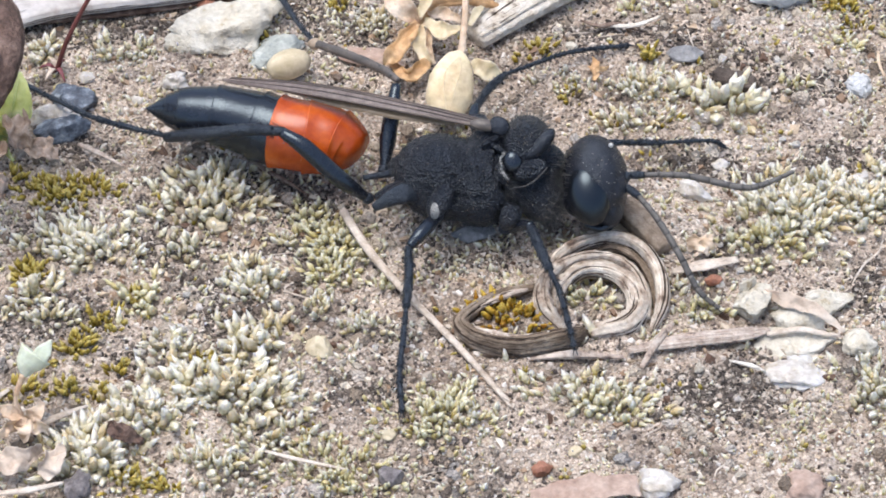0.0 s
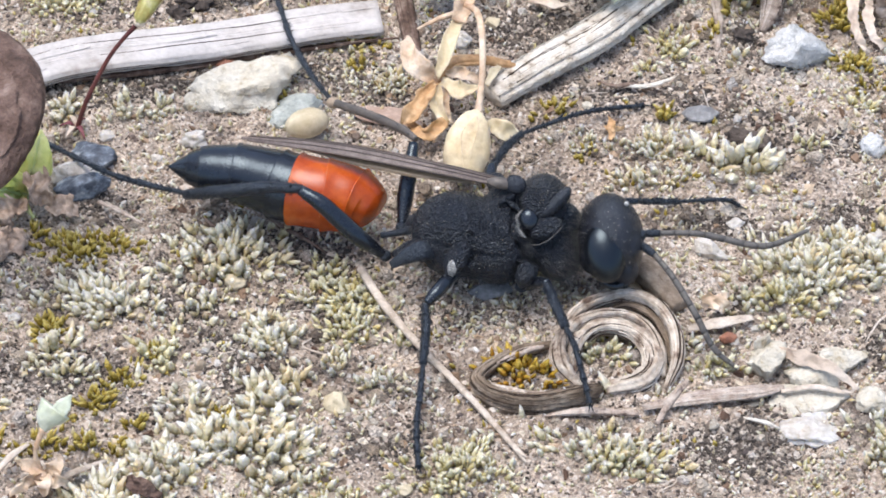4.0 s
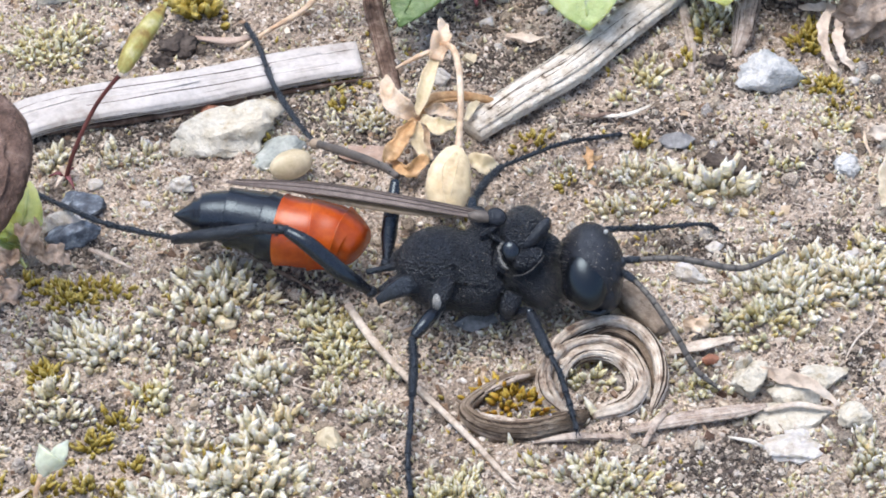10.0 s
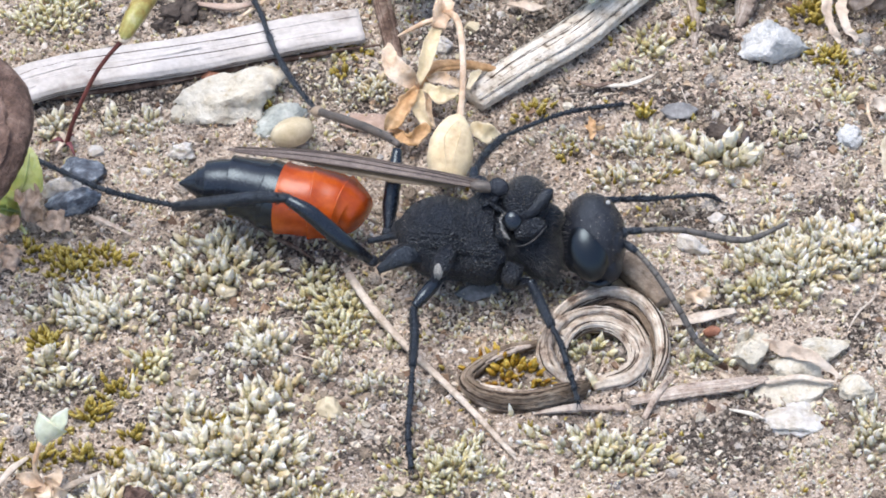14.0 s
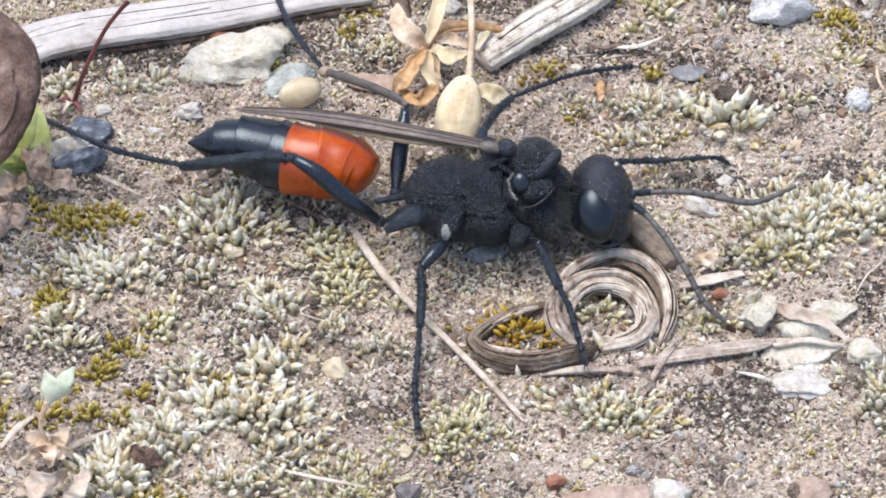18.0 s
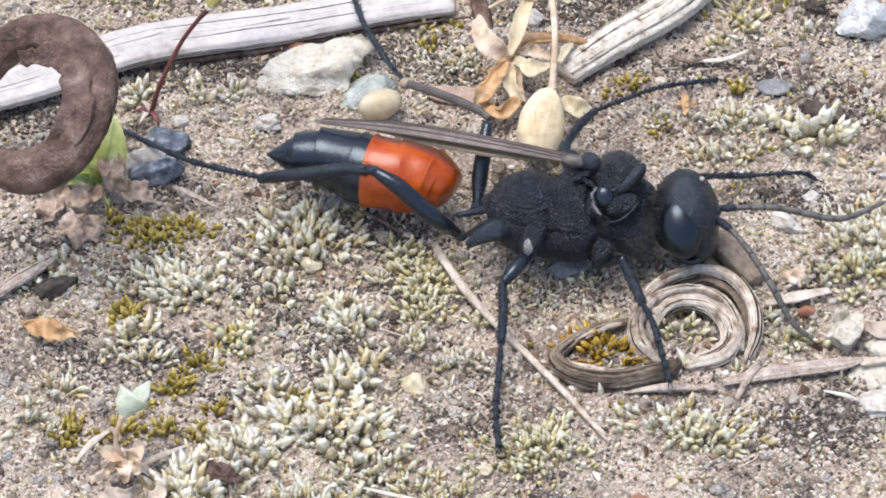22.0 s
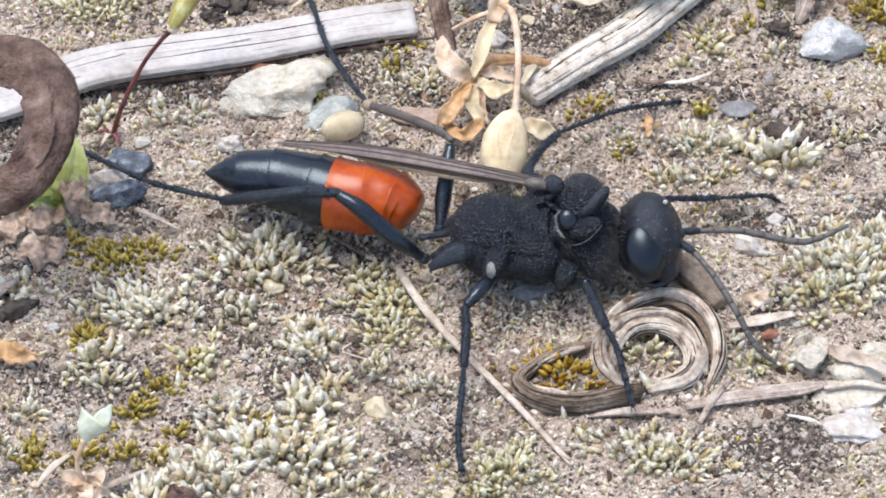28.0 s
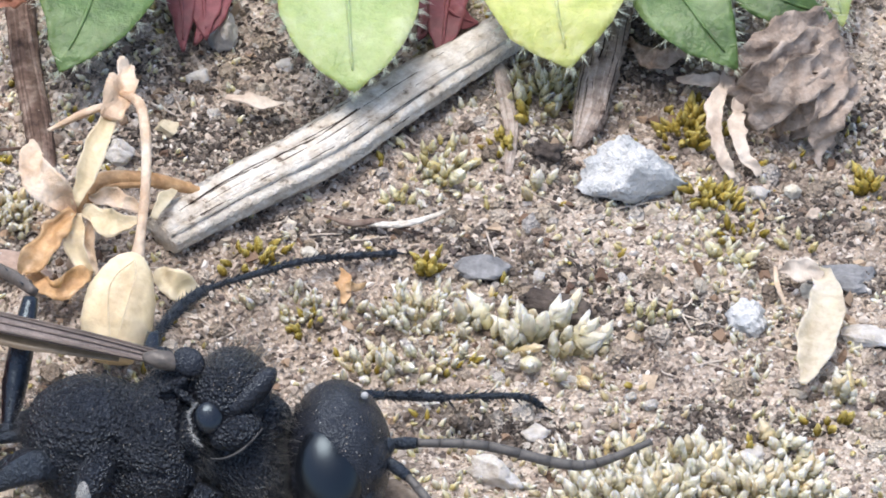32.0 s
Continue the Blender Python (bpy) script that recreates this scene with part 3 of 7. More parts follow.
def tuft(x, y, rx, ry, size, meshes, label, high=0.4, seed=0, gap=0.07, tall=0.5):
    """A cushion whose shoots lean outwards: each shoot is a piece of its own on a shared mesh. gap: mm2 of soil for a shoot, tall: the share of long ones."""
    rs = np.random.RandomState(seed)
    t = thing("moss_tuft", (x, y, 0), label, "moss", "moss tufts")
    for _ in range(int(min(280, max(6, math.pi * rx * ry / gap)))):
        q, a = math.sqrt(rs.uniform()), rs.uniform(0, 2 * math.pi)
        edge = 1 + 0.35 * math.sin(2 * a + seed) + 0.3 * math.sin(5 * a + 2 * seed) + 0.2 * rs.normal()
        px, py = q * math.cos(a) * rx * edge, q * math.sin(a) * ry * edge
        d = np.array((math.cos(a) * q * 0.8, math.sin(a) * q * 0.8, 0.9)) + rs.normal(0, 0.36, 3)
        d[2] = abs(d[2]) + 0.15
        long = rs.uniform() < tall * (1.3 - 0.8 * q)
        ln = size * rs.uniform(0.8, 1.35) if long else rs.uniform(0.3, 0.62) * (0.6 + 0.6 * size)
        fat = rs.uniform(0.9, 1.25) if long else rs.uniform(1.0, 1.4)
        ob = new("shoot", meshes[(0, 0, 1, 2)[rs.randint(4)] if long else (1, 1, 2)[rs.randint(3)]])
        ob.parent = t
        ob.rotation_mode = "QUATERNION"
        ob.rotation_quaternion = Vector(d).to_track_quat("Z", "X")
        ob.scale = (ln * fat, ln * fat * rs.uniform(0.8, 1.1), ln)
        ob.location = Vector((px, py, float(ground_z(x + px, y + py)) + high * (1 - q * q) * rs.uniform(0.2, 1.0) - 0.08)) * MM
    return t


SILVER_BUD, YELLOW_BUD, GREEN_BUD = bud_mesh(SILVER), bud_mesh(YELLOW), bud_mesh(GREENISH)
AMBER_BUD = bud_mesh(AMBER)
for x, y, ln, ax, ay in [(2.66, -10.79, 1.15, -0.55, 0.5), (-0.74, -12.37, 0.7, -0.15, 0.2), (8.38, -11.04, 0.55, 0.0, 0.2), (4.78, -10.65, 0.5, 0.2, 0.2), (1.03, -11.48, 0.8, -0.3, 0.3), (4.38, -10.77, 0.6, 0.1, 0.3),
                         (2.00, -11.09, 0.6, 0.5, 0.1), (-0.82, -8.12, 0.6, -0.3, 0.5), (7.48, 8.09, 0.8, -0.1, 0.4), (-11.37, -7.96, 0.9, -0.3, 0.4), (-10.95, -7.82, 0.9, -0.3, 0.6), (-6.51, -12.03, 0.6, 0.2, 0.3),
                         (-19.69, 3.27, 0.9, -0.1, 0.5), (-20.00, 2.94, 0.8, -0.5, 0.3), (-15.57, -11.13, 0.9, 0.0, 0.5), (-6.52, -11.99, 0.6, 0.2, 0.4), (13.59, -7.96, 0.6, 0.2, 0.3)]:
    ob = tagged(new("moss_shoot", SILVER_BUD[0]), "single thick white moss shoot in the soil", "moss", "single moss shoots")
    ob.rotation_mode = "QUATERNION"
    ob.rotation_quaternion = Vector((ax, ay, 0.8)).to_track_quat("Z", "X")
    ob.scale = (ln, ln, ln)
    ob.location = (x * MM, y * MM, (float(ground_z(x, y)) - 0.1) * MM)
tuft(-0.83, -9.95, 1.2, 0.72, 0.62, AMBER_BUD, "amber moss of plump shoots inside a bark curl", 0.5, 499, 0.035, 0.2)
SILVERY = "silvery white cushion moss on sandy soil"
PALE = "pale green cushion moss on sandy soil"
GOLD = "yellow-brown tuft of dry moss"
for i, (x, y, rx, ry, size, mesh, label) in enumerate([
    (7.42, 2.11, 1.8, 0.85, 1.0, SILVER_BUD, "white silvery moss with thick pointed shoots"), (4.40, 2.84, 1.2, 0.9, 0.5, SILVER_BUD, "loose tuft of beige silvery moss"),
    (4.02, 1.13, 1.8, 0.4, 0.52, SILVER_BUD, "row of white silvery moss shoots"), 
    (-12.39, -3.46, 1.3, 0.8, 0.75, SILVER_BUD, "white silvery moss with thick pointed shoots"), (10.55, -3.47, 2.5, 1.5, 0.5, SILVER_BUD, "broad cushion of white silvery moss"),
    (-11.25, -14.20, 2.4, 0.9, 0.85, SILVER_BUD, "white silvery moss with thick pointed shoots"), (-15.97, -17.22, 1.5, 1.2, 0.7, SILVER_BUD, "white-green moss with long thick shoots"),
    (1.40, -8.26, 0.7, 0.5, 0.5, GREEN_BUD, "pale green moss inside a bark curl"), (-7.38, -6.43, 1.1, 1.0, 0.42, GREEN_BUD, "pale green moss of small round shoots"),
    (6.84, -9.21, 0.9, 0.5, 0.5, GREEN_BUD, "pale green moss beside a white stone"), (-10.56, -8.72, 0.9, 0.8, 0.55, SILVER_BUD, "small round tuft of silvery moss"),
]):
    tuft(x, y, rx, ry, size, mesh, label, 0.45, 500 + i, 0.08, 0.65)
k = 0
for x, y, rx, ry, size in [
    (-12.57, -4.41, 2.0, 1.7, 0.75), (-17.06, -7.04, 2.2, 1.3, 0.7), (-10.56, -8.72, 1.1, 1.1, 0.7),
    (-11.44, -14.49, 2.6, 1.2, 0.9), (-14.32, -15.61, 2.0, 1.0, 0.9), (-16.05, -17.49, 1.6, 1.4, 1.1),
    (10.53, -3.79, 2.6, 2.0, 0.7), (13.05, -3.47, 1.7, 1.6, 0.7), (2.77, -13.79, 2.2, 1.1, 0.65),
    (13.10, -13.00, 1.0, 1.4, 0.65), (-10.30, -12.15, 1.7, 1.1, 0.85), (-18.96, -9.70, 1.0, 0.8, 0.7),
    (-22.20, -6.46, 1.0, 0.8, 0.7), (-17.70, -6.97, 1.3, 0.8, 0.6), (-13.30, -7.04, 1.0, 0.7, 0.6), (-10.74, -9.29, 1.0, 0.8, 0.6), (-13.53, -12.33, 1.2, 0.7, 0.6),
    (-6.30, -11.10, 0.9, 0.6, 0.5), (-8.07, -10.32, 1.0, 0.7, 0.5), (-9.41, -16.34, 1.6, 0.9, 0.6), (-11.60, -18.10, 1.8, 1.0, 0.55), (-18.19, -10.83, 1.0, 0.7, 0.6), (-21.46, -12.43, 1.0, 0.7, 0.6),
    (-22.36, -14.17, 1.0, 0.7, 0.6), (-6.27, -7.29, 0.7, 0.6, 0.45), (11.10, -2.47, 1.6, 0.8, 0.6), (4.17, 2.86, 1.0, 0.8, 0.45), (1.48, 2.85, 1.4, 0.6, 0.4), (-17.33, 3.54, 0.8, 0.6, 0.6),
    (-19.92, 3.54, 0.8, 0.6, 0.6), (-7.03, 5.55, 1.2, 0.6, 0.4), (-2.08, -15.15, 1.0, 0.6, 0.45), (5.42, -8.26, 0.8, 0.5, 0.45), (7.04, -6.43, 0.8, 0.5, 0.45),
]:
    k += 1
    tuft(x, y, rx, ry, size * 0.95, SILVER_BUD, SILVERY, 0.5, k)
for x, y, rx, ry, size in [
    (-7.60, -6.74, 1.6, 1.3, 0.5), (-8.55, -5.19, 1.0, 0.8, 0.5), (-7.55, -7.95, 1.4, 1.0, 0.5), (-14.87, -9.62, 0.8, 0.9, 0.7),
    (-3.55, -15.36, 2.0, 1.3, 0.45), (-6.80, -17.86, 2.4, 1.6, 0.4), (4.87, 8.79, 0.8, 0.8, 0.6), (2.29, -8.72, 1.0, 0.8, 0.5),
    (9.33, -5.50, 1.6, 1.0, 0.6), (-20.25, 10.78, 1.6, 1.4, 0.5), (7.60, 11.78, 1.0, 0.8, 0.6),
]:
    k += 1
    tuft(x, y, rx, ry, size, GREEN_BUD, PALE, 0.4, k, 0.06, 0.4)
for x, y, rx, ry, size in [
    (-18.60, -4.56, 1.0, 0.7, 0.55), (-16.93, -3.93, 0.8, 0.5, 0.5), (-19.18, -8.72, 0.7, 0.6, 0.6), (-16.22, -10.97, 0.8, 0.6, 0.5), (-17.35, -12.30, 0.8, 0.5, 0.5),
    (11.80, 11.06, 0.5, 0.9, 0.5), (12.24, 7.91, 0.7, 0.5, 0.5), (-14.54, 12.73, 1.0, 0.7, 1.0), (-18.21, 14.66, 1.0, 0.5, 1.4),
    (-12.24, -13.03, 0.5, 0.4, 0.5), (-14.47, -18.78, 1.0, 0.7, 0.5), (0.08, 4.52, 0.8, 0.6, 0.35), (4.56, 4.85, 0.3, 0.3, 0.6),
    (-8.05, 8.12, 0.8, 0.5, 0.5), (-20.96, -14.74, 0.8, 0.7, 0.6), (-19.08, -8.53, 0.6, 0.5, 0.5), (-16.98, -12.21, 0.7, 0.5, 0.5), (-15.47, -13.42, 0.5, 0.5, 0.5), (-18.77, -14.57, 0.8, 0.6, 0.5),
    (-17.19, -14.49, 0.7, 0.5, 0.5), (-14.82, -9.79, 0.5, 0.6, 0.5), (-12.08, -13.11, 0.4, 0.3, 0.5), (-13.20, -18.99, 0.6, 0.4, 0.5), (-15.91, -14.43, 0.5, 0.5, 0.5), (-18.27, -3.82, 1.4, 0.5, 0.5), (-20.30, -3.57, 0.5, 0.5, 0.5),
    (-0.01, -13.08, 0.3, 0.25, 0.5), (1.47, 2.18, 0.5, 0.4, 0.4), (6.57, 9.66, 0.5, 0.4, 0.4), (5.28, 1.03, 0.4, 0.3, 0.4),
]:
    k += 1
    tuft(x, y, rx, ry, size * 0.9, YELLOW_BUD, GOLD, 0.3, k, 0.045, 0.75)


# moss about the grey stone and under the plants
for x, y, rx, ry, size, meshes, label in [
    (11.80, 10.97, 0.7, 1.1, 0.6, YELLOW_BUD, GOLD), (12.22, 8.15, 0.7, 0.6, 0.5, YELLOW_BUD, GOLD), (12.86, 6.81, 0.6, 0.3, 0.4, YELLOW_BUD, GOLD), (7.37, 11.09, 0.3, 0.3, 0.7, YELLOW_BUD, GOLD),
    (4.55, 4.69, 0.25, 0.3, 0.7, YELLOW_BUD, GOLD), (16.65, 8.50, 0.6, 0.4, 0.6, YELLOW_BUD, GOLD), (15.04, -0.57, 0.5, 0.3, 0.5, YELLOW_BUD, GOLD), (12.96, -1.44, 0.3, 0.3, 0.5, YELLOW_BUD, GOLD),
    (7.84, 12.23, 1.3, 0.7, 0.5, GREEN_BUD, PALE), (12.59, 5.76, 0.7, 0.5, 0.5, GREEN_BUD, PALE), (14.52, 6.25, 0.5, 0.3, 0.45, GREEN_BUD, PALE), (3.75, 7.25, 0.5, 0.3, 0.5, GREEN_BUD, PALE),
    (7.58, 8.13, 0.25, 0.4, 0.8, SILVER_BUD, SILVERY), (3.65, 0.70, 0.9, 0.4, 0.6, SILVER_BUD, SILVERY), (15.55, 0.52, 0.8, 0.5, 0.6, SILVER_BUD, SILVERY), (13.68, -1.49, 0.5, 0.4, 0.7, SILVER_BUD, SILVERY),
    (9.76, -2.18, 0.8, 0.5, 0.7, SILVER_BUD, SILVERY), (11.90, -2.63, 0.9, 0.5, 0.7, SILVER_BUD, SILVERY), (-6.28, 5.88, 0.9, 0.5, 0.5, SILVER_BUD, SILVERY), (10.40, 3.26, 0.7, 0.4, 0.45, GREEN_BUD, PALE),
    (13.57, -2.90, 1.3, 0.7, 0.75, SILVER_BUD, SILVERY), (-21.01, 9.84, 1.4, 0.7, 0.45, GREEN_BUD, PALE), (-19.88, 10.72, 1.0, 0.6, 0.45, SILVER_BUD, SILVERY), (-19.78, 3.69, 0.8, 0.6, 0.6, SILVER_BUD, SILVERY),
    (-16.04, 3.88, 0.9, 0.5, 0.45, SILVER_BUD, SILVERY), (-8.44, 7.83, 0.8, 0.4, 0.45, GREEN_BUD, PALE), (-7.93, 6.80, 0.5, 0.4, 0.5, YELLOW_BUD, GOLD), (-11.39, 4.92, 0.5, 0.4, 0.4, YELLOW_BUD, GOLD),
    (-6.48, 5.96, 0.8, 0.5, 0.5, SILVER_BUD, SILVERY), (-9.26, -6.48, 0.8, 0.5, 0.45, SILVER_BUD, SILVERY), (-5.60, -8.58, 0.6, 0.5, 0.4, GREEN_BUD, PALE), (-1.17, -6.42, 0.7, 0.4, 0.35, SILVER_BUD, SILVERY),
    (6.61, -9.39, 0.9, 0.5, 0.5, GREEN_BUD, PALE), (4.82, -10.59, 0.3, 0.3, 0.6, SILVER_BUD, SILVERY), (2.81, -14.11, 1.6, 0.9, 0.6, GREEN_BUD, PALE), (-2.83, -14.73, 1.3, 0.9, 0.5, GREEN_BUD, PALE),
]:
    k += 1
    tuft(x, y, rx, ry, size, meshes, label, 0.35, k, 0.06, 0.45)


def scattered_moss():
    for seed, count, mat, keep_over, lo, hi, label in ((11, 22000, SILVER, 0.25, 0.14, 0.42, "single pale moss shoots scattered over the soil"), (12, 13000, GREENISH, 0.42, 0.14, 0.40, "single green moss shoots scattered over the soil"),
                                                       (13, 9000, YELLOW, 1.15, 0.16, 0.42, "single yellow-brown moss shoots in the soil")):
        rs = np.random.RandomState(seed)
        x, y = rs.uniform(-26, 18.5, count), rs.uniform(-21, 18, count)
        keep = lattice(x, y, 2.6, seed - 2) + 0.6 * lattice(x, y, 1.1, seed - 1) + rs.normal(0, 0.4, count) > keep_over
        x, y = x[keep], y[keep]
        n = len(x)
        lean = rs.normal(0, 0.6, (n, 3))
        lean[:, 2] = abs(lean[:, 2]) + 0.4
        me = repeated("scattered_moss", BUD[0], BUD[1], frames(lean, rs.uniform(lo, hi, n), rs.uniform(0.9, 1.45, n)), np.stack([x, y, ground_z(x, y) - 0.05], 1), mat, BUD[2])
        tagged(new("scattered_moss", me), label, "moss", kind="stuff")


GOLDEN = (1 + 5**0.5) / 2
ICO = np.array([(-1, GOLDEN, 0), (1, GOLDEN, 0), (-1, -GOLDEN, 0), (1, -GOLDEN, 0), (0, -1, GOLDEN), (0, 1, GOLDEN), (0, -1, -GOLDEN), (0, 1, -GOLDEN), (GOLDEN, 0, -1), (GOLDEN, 0, 1), (-GOLDEN, 0, -1), (-GOLDEN, 0, 1)]) / 1.9
ICO_FACES = [(0, 11, 5), (0, 5, 1), (0, 1, 7), (0, 7, 10), (0, 10, 11), (1, 5, 9), (5, 11, 4), (11, 10, 2), (10, 7, 6), (7, 1, 8), (3, 9, 4), (3, 4, 2), (3, 2, 6), (3, 6, 8), (3, 8, 9), (4, 9, 5), (2, 4, 11), (6, 2, 10), (8, 6, 7), (9, 8, 1)]
CHIP = np.array([(-1, -0.6, -0.4), (0.9, -0.8, -0.3), (1.1, 0.5, -0.5), (-0.7, 0.9, -0.3), (-0.6, -0.4, 0.45), (0.5, -0.5, 0.35), (0.4, 0.5, 0.5), (-0.5, 0.3, 0.3)])
CHIP_FACES = [(0, 3, 2), (0, 2, 1), (4, 5, 6), (4, 6, 7), (0, 1, 5), (0, 5, 4), (1, 2, 6), (1, 6, 5), (2, 3, 7), (2, 7, 6), (3, 0, 4), (3, 4, 7)]


def loose(name, count, lo, hi, material, seed, px, py, ox=0.0, oy=0.0, lift=0.0, chips=True):
    """Loose angular grains at the given places, each squeezed its own way."""
    rs = np.random.RandomState(seed)
    bv, bf = (CHIP, CHIP_FACES) if chips else (ICO + rs.uniform(-0.25, 0.25, ICO.shape), ICO_FACES)
    turns = np.linalg.qr(rs.normal(0, 1, (count, 3, 3)))[0] * (rs.uniform(lo, hi, count)[:, None, None] * rs.uniform(0.5, 1.4, (count, 1, 3)))
    me = repeated(name, bv, bf, turns, np.stack([px, py, ground_z(ox + px, oy + py) + lift], 1), material)
    me.polygons.foreach_set("use_smooth", np.zeros(len(me.polygons), bool))
    return me


def scattered_grit():
    for seed, count, lo, hi, mat, chips in ((21, 80000, 0.03, 0.085, GRIT, True), (22, 8000, 0.07, 0.14, GRIT, True), (24, 7000, 0.07, 0.15, GRIT, False)):
        rs = np.random.RandomState(seed + 400)
        x, y = rs.uniform(-26, 18.5, count), rs.uniform(-21, 18, count)
        tagged(new("sand_grains", loose("sand_grains", count, lo, hi, mat, seed, x, y, chips=chips)), "loose sand grains and fine grit on the soil", "sand", kind="stuff")


def soil_clods():
    """Crumbly aggregates of silt and sand that give the soil its lumps."""
    rs = np.random.RandomState(35)
    for q, (count, lo, hi) in enumerate(((2600, 0.10, 0.20), (900, 0.18, 0.34))):
        lumpy = ball((0, 0, 0), (1, 1, 0.8), (0, 0, 0), 0.45, 0.8, 9, 12, seed=40 + q)
        tris = [t for a, b, c, d in lumpy.f for t in ((a, b, c), (a, c, d))]
        x, y = rs.uniform(-26, 18.5, count), rs.uniform(-21, 18, count)
        keep = lattice(x, y, 3.1, 45) + 0.5 * lattice(x, y, 1.2, 46) > -0.25
        x, y = x[keep], y[keep]
        n = len(x)
        turns = np.linalg.qr(rs.normal(0, 1, (n, 3, 3)))[0] * (rs.uniform(lo, hi, n)[:, None, None] * rs.uniform(0.7, 1.3, (n, 1, 3)))
        me = repeated("soil_clods", np.array(lumpy.v), tris, turns, np.stack([x, y, ground_z(x, y) - 0.02], 1), CLOD)
        tagged(new("soil_clods", me), "crumbly clods of sandy soil", "soil", kind="stuff")


scattered_moss()
scattered_grit()
soil_clods()


# ---------------------------------------------------------------- the wasp
VX, VY, VZ = np.array((1.000, 0.018, -0.012)), np.array((-0.005, 0.721, 0.693)), np.array((0.021, -0.693, 0.721))  # along the body, up its flank, out of its flank


def lump(c, out, r, tilt=0.0, rough=0.0, size=0.5, rings=18, sides=26, seed=0):
    """A lump of the body: semi-axes r along the body, up its flank and out of it; tilt turns it on the flank."""
    q = radians(tilt)
    ax = np.stack([VX * math.cos(q) + VY * math.sin(q), VY * math.cos(q) - VX * math.sin(q), VZ], 1)
    s = ball((0, 0, 0), r, (0, 0, 0), rough, size, rings, sides, seed=seed)
    s.v = [tuple(p) for p in (np.array(s.v) @ ax.T + np.array(c) + VZ * out)]
    return s


def grown(c, humps, tight, rings, sides, grain, grooves=()):
    """One skin over several lumps (centre, outward shift, semi-axes, tilt), creased where they meet, wrinkled, with furrows along lines (line, half width, depth)."""
    th, ph = np.meshgrid(np.linspace(0, math.pi, rings + 1), np.linspace(0, 2 * math.pi, sides, endpoint=False), indexing="ij")
    d = (np.cos(th)[..., None] * VX + (np.sin(th) * np.cos(ph))[..., None] * VY + (np.sin(th) * np.sin(ph))[..., None] * VZ).reshape(-1, 3)
    reach = np.zeros(len(d))
    for r in np.linspace(0.2, 5.5, 260):
        p, total = c + d * r, 0.0
        for at, out, semi, tilt in humps:
            q = radians(tilt)
            ax = np.stack([VX * math.cos(q) + VY * math.sin(q), VY * math.cos(q) - VX * math.sin(q), VZ], 1)
            gap = (np.linalg.norm(((p - np.array(at) - VZ * out) @ ax) / np.array(semi), axis=1) - 1) * min(semi)
            total = total + np.exp(-tight * np.minimum(gap, 8.0))
        reach = np.where(total > 1.0, r, reach)
    table = reach.reshape(rings + 1, sides)
    for _ in range(2):
        table[1:-1] = 0.5 * table[1:-1] + 0.125 * (table[:-2] + table[2:] + np.roll(table, 1, 1)[1:-1] + np.roll(table, -1, 1)[1:-1])
    reach = table.reshape(-1)
    v = c + d * reach[:, None]
    across, up, out = (v - c) @ VX, (v - c) @ VY, d @ VZ
    for line, half, deep in grooves:
        rel = smooth_line(line, 24) - c
        gap = np.min(np.hypot(across[:, None] - (rel @ VX)[None], up[:, None] - (rel @ VY)[None]), axis=1)
        reach = reach - np.where(out > 0, deep * np.exp(-((gap / half) ** 2)), 0)
    wrinkle = np.array([abs(noise.noise(Vector(p) / 0.17)) + 0.7 * abs(noise.noise(Vector(p) / 0.08 + Vector((9, 3, 1)))) for p in v])
    reach = reach + grain * (wrinkle - 0.3) + np.random.RandomState(6).normal(0, grain * 0.12, len(reach))
    top = reach.reshape(rings + 1, sides)
    top[0], top[-1] = top[0].mean(), top[-1].mean()
    v = c + d * top.reshape(-1, 1)
    faces = []
    for i in range(rings):
        for k in range(sides):
            a, b = i * sides + k, i * sides + (k + 1) % sides
            faces.append((a, a + sides, b + sides, b))
    return Shape().add(v, faces)


def furred(shape, middle, count, length, seed, chosen=None, comb=(0, 0, 0)):
    """Hairs that stand on a shape's own skin, leaning outwards from its middle."""
    rs, v, out = np.random.RandomState(seed), np.array(shape.v), []
    for i in rs.randint(0, len(v), count):
        d = v[i] - np.array(middle)
        d = d / (np.linalg.norm(d) + 1e-9)
        if chosen is None or chosen(d, v[i]):
            out.append((v[i] - d * 0.02, v[i] + (d + rs.normal(0, 0.35, 3) + np.array(comb)) * length * rs.uniform(0.4, 1.1)))
    return out


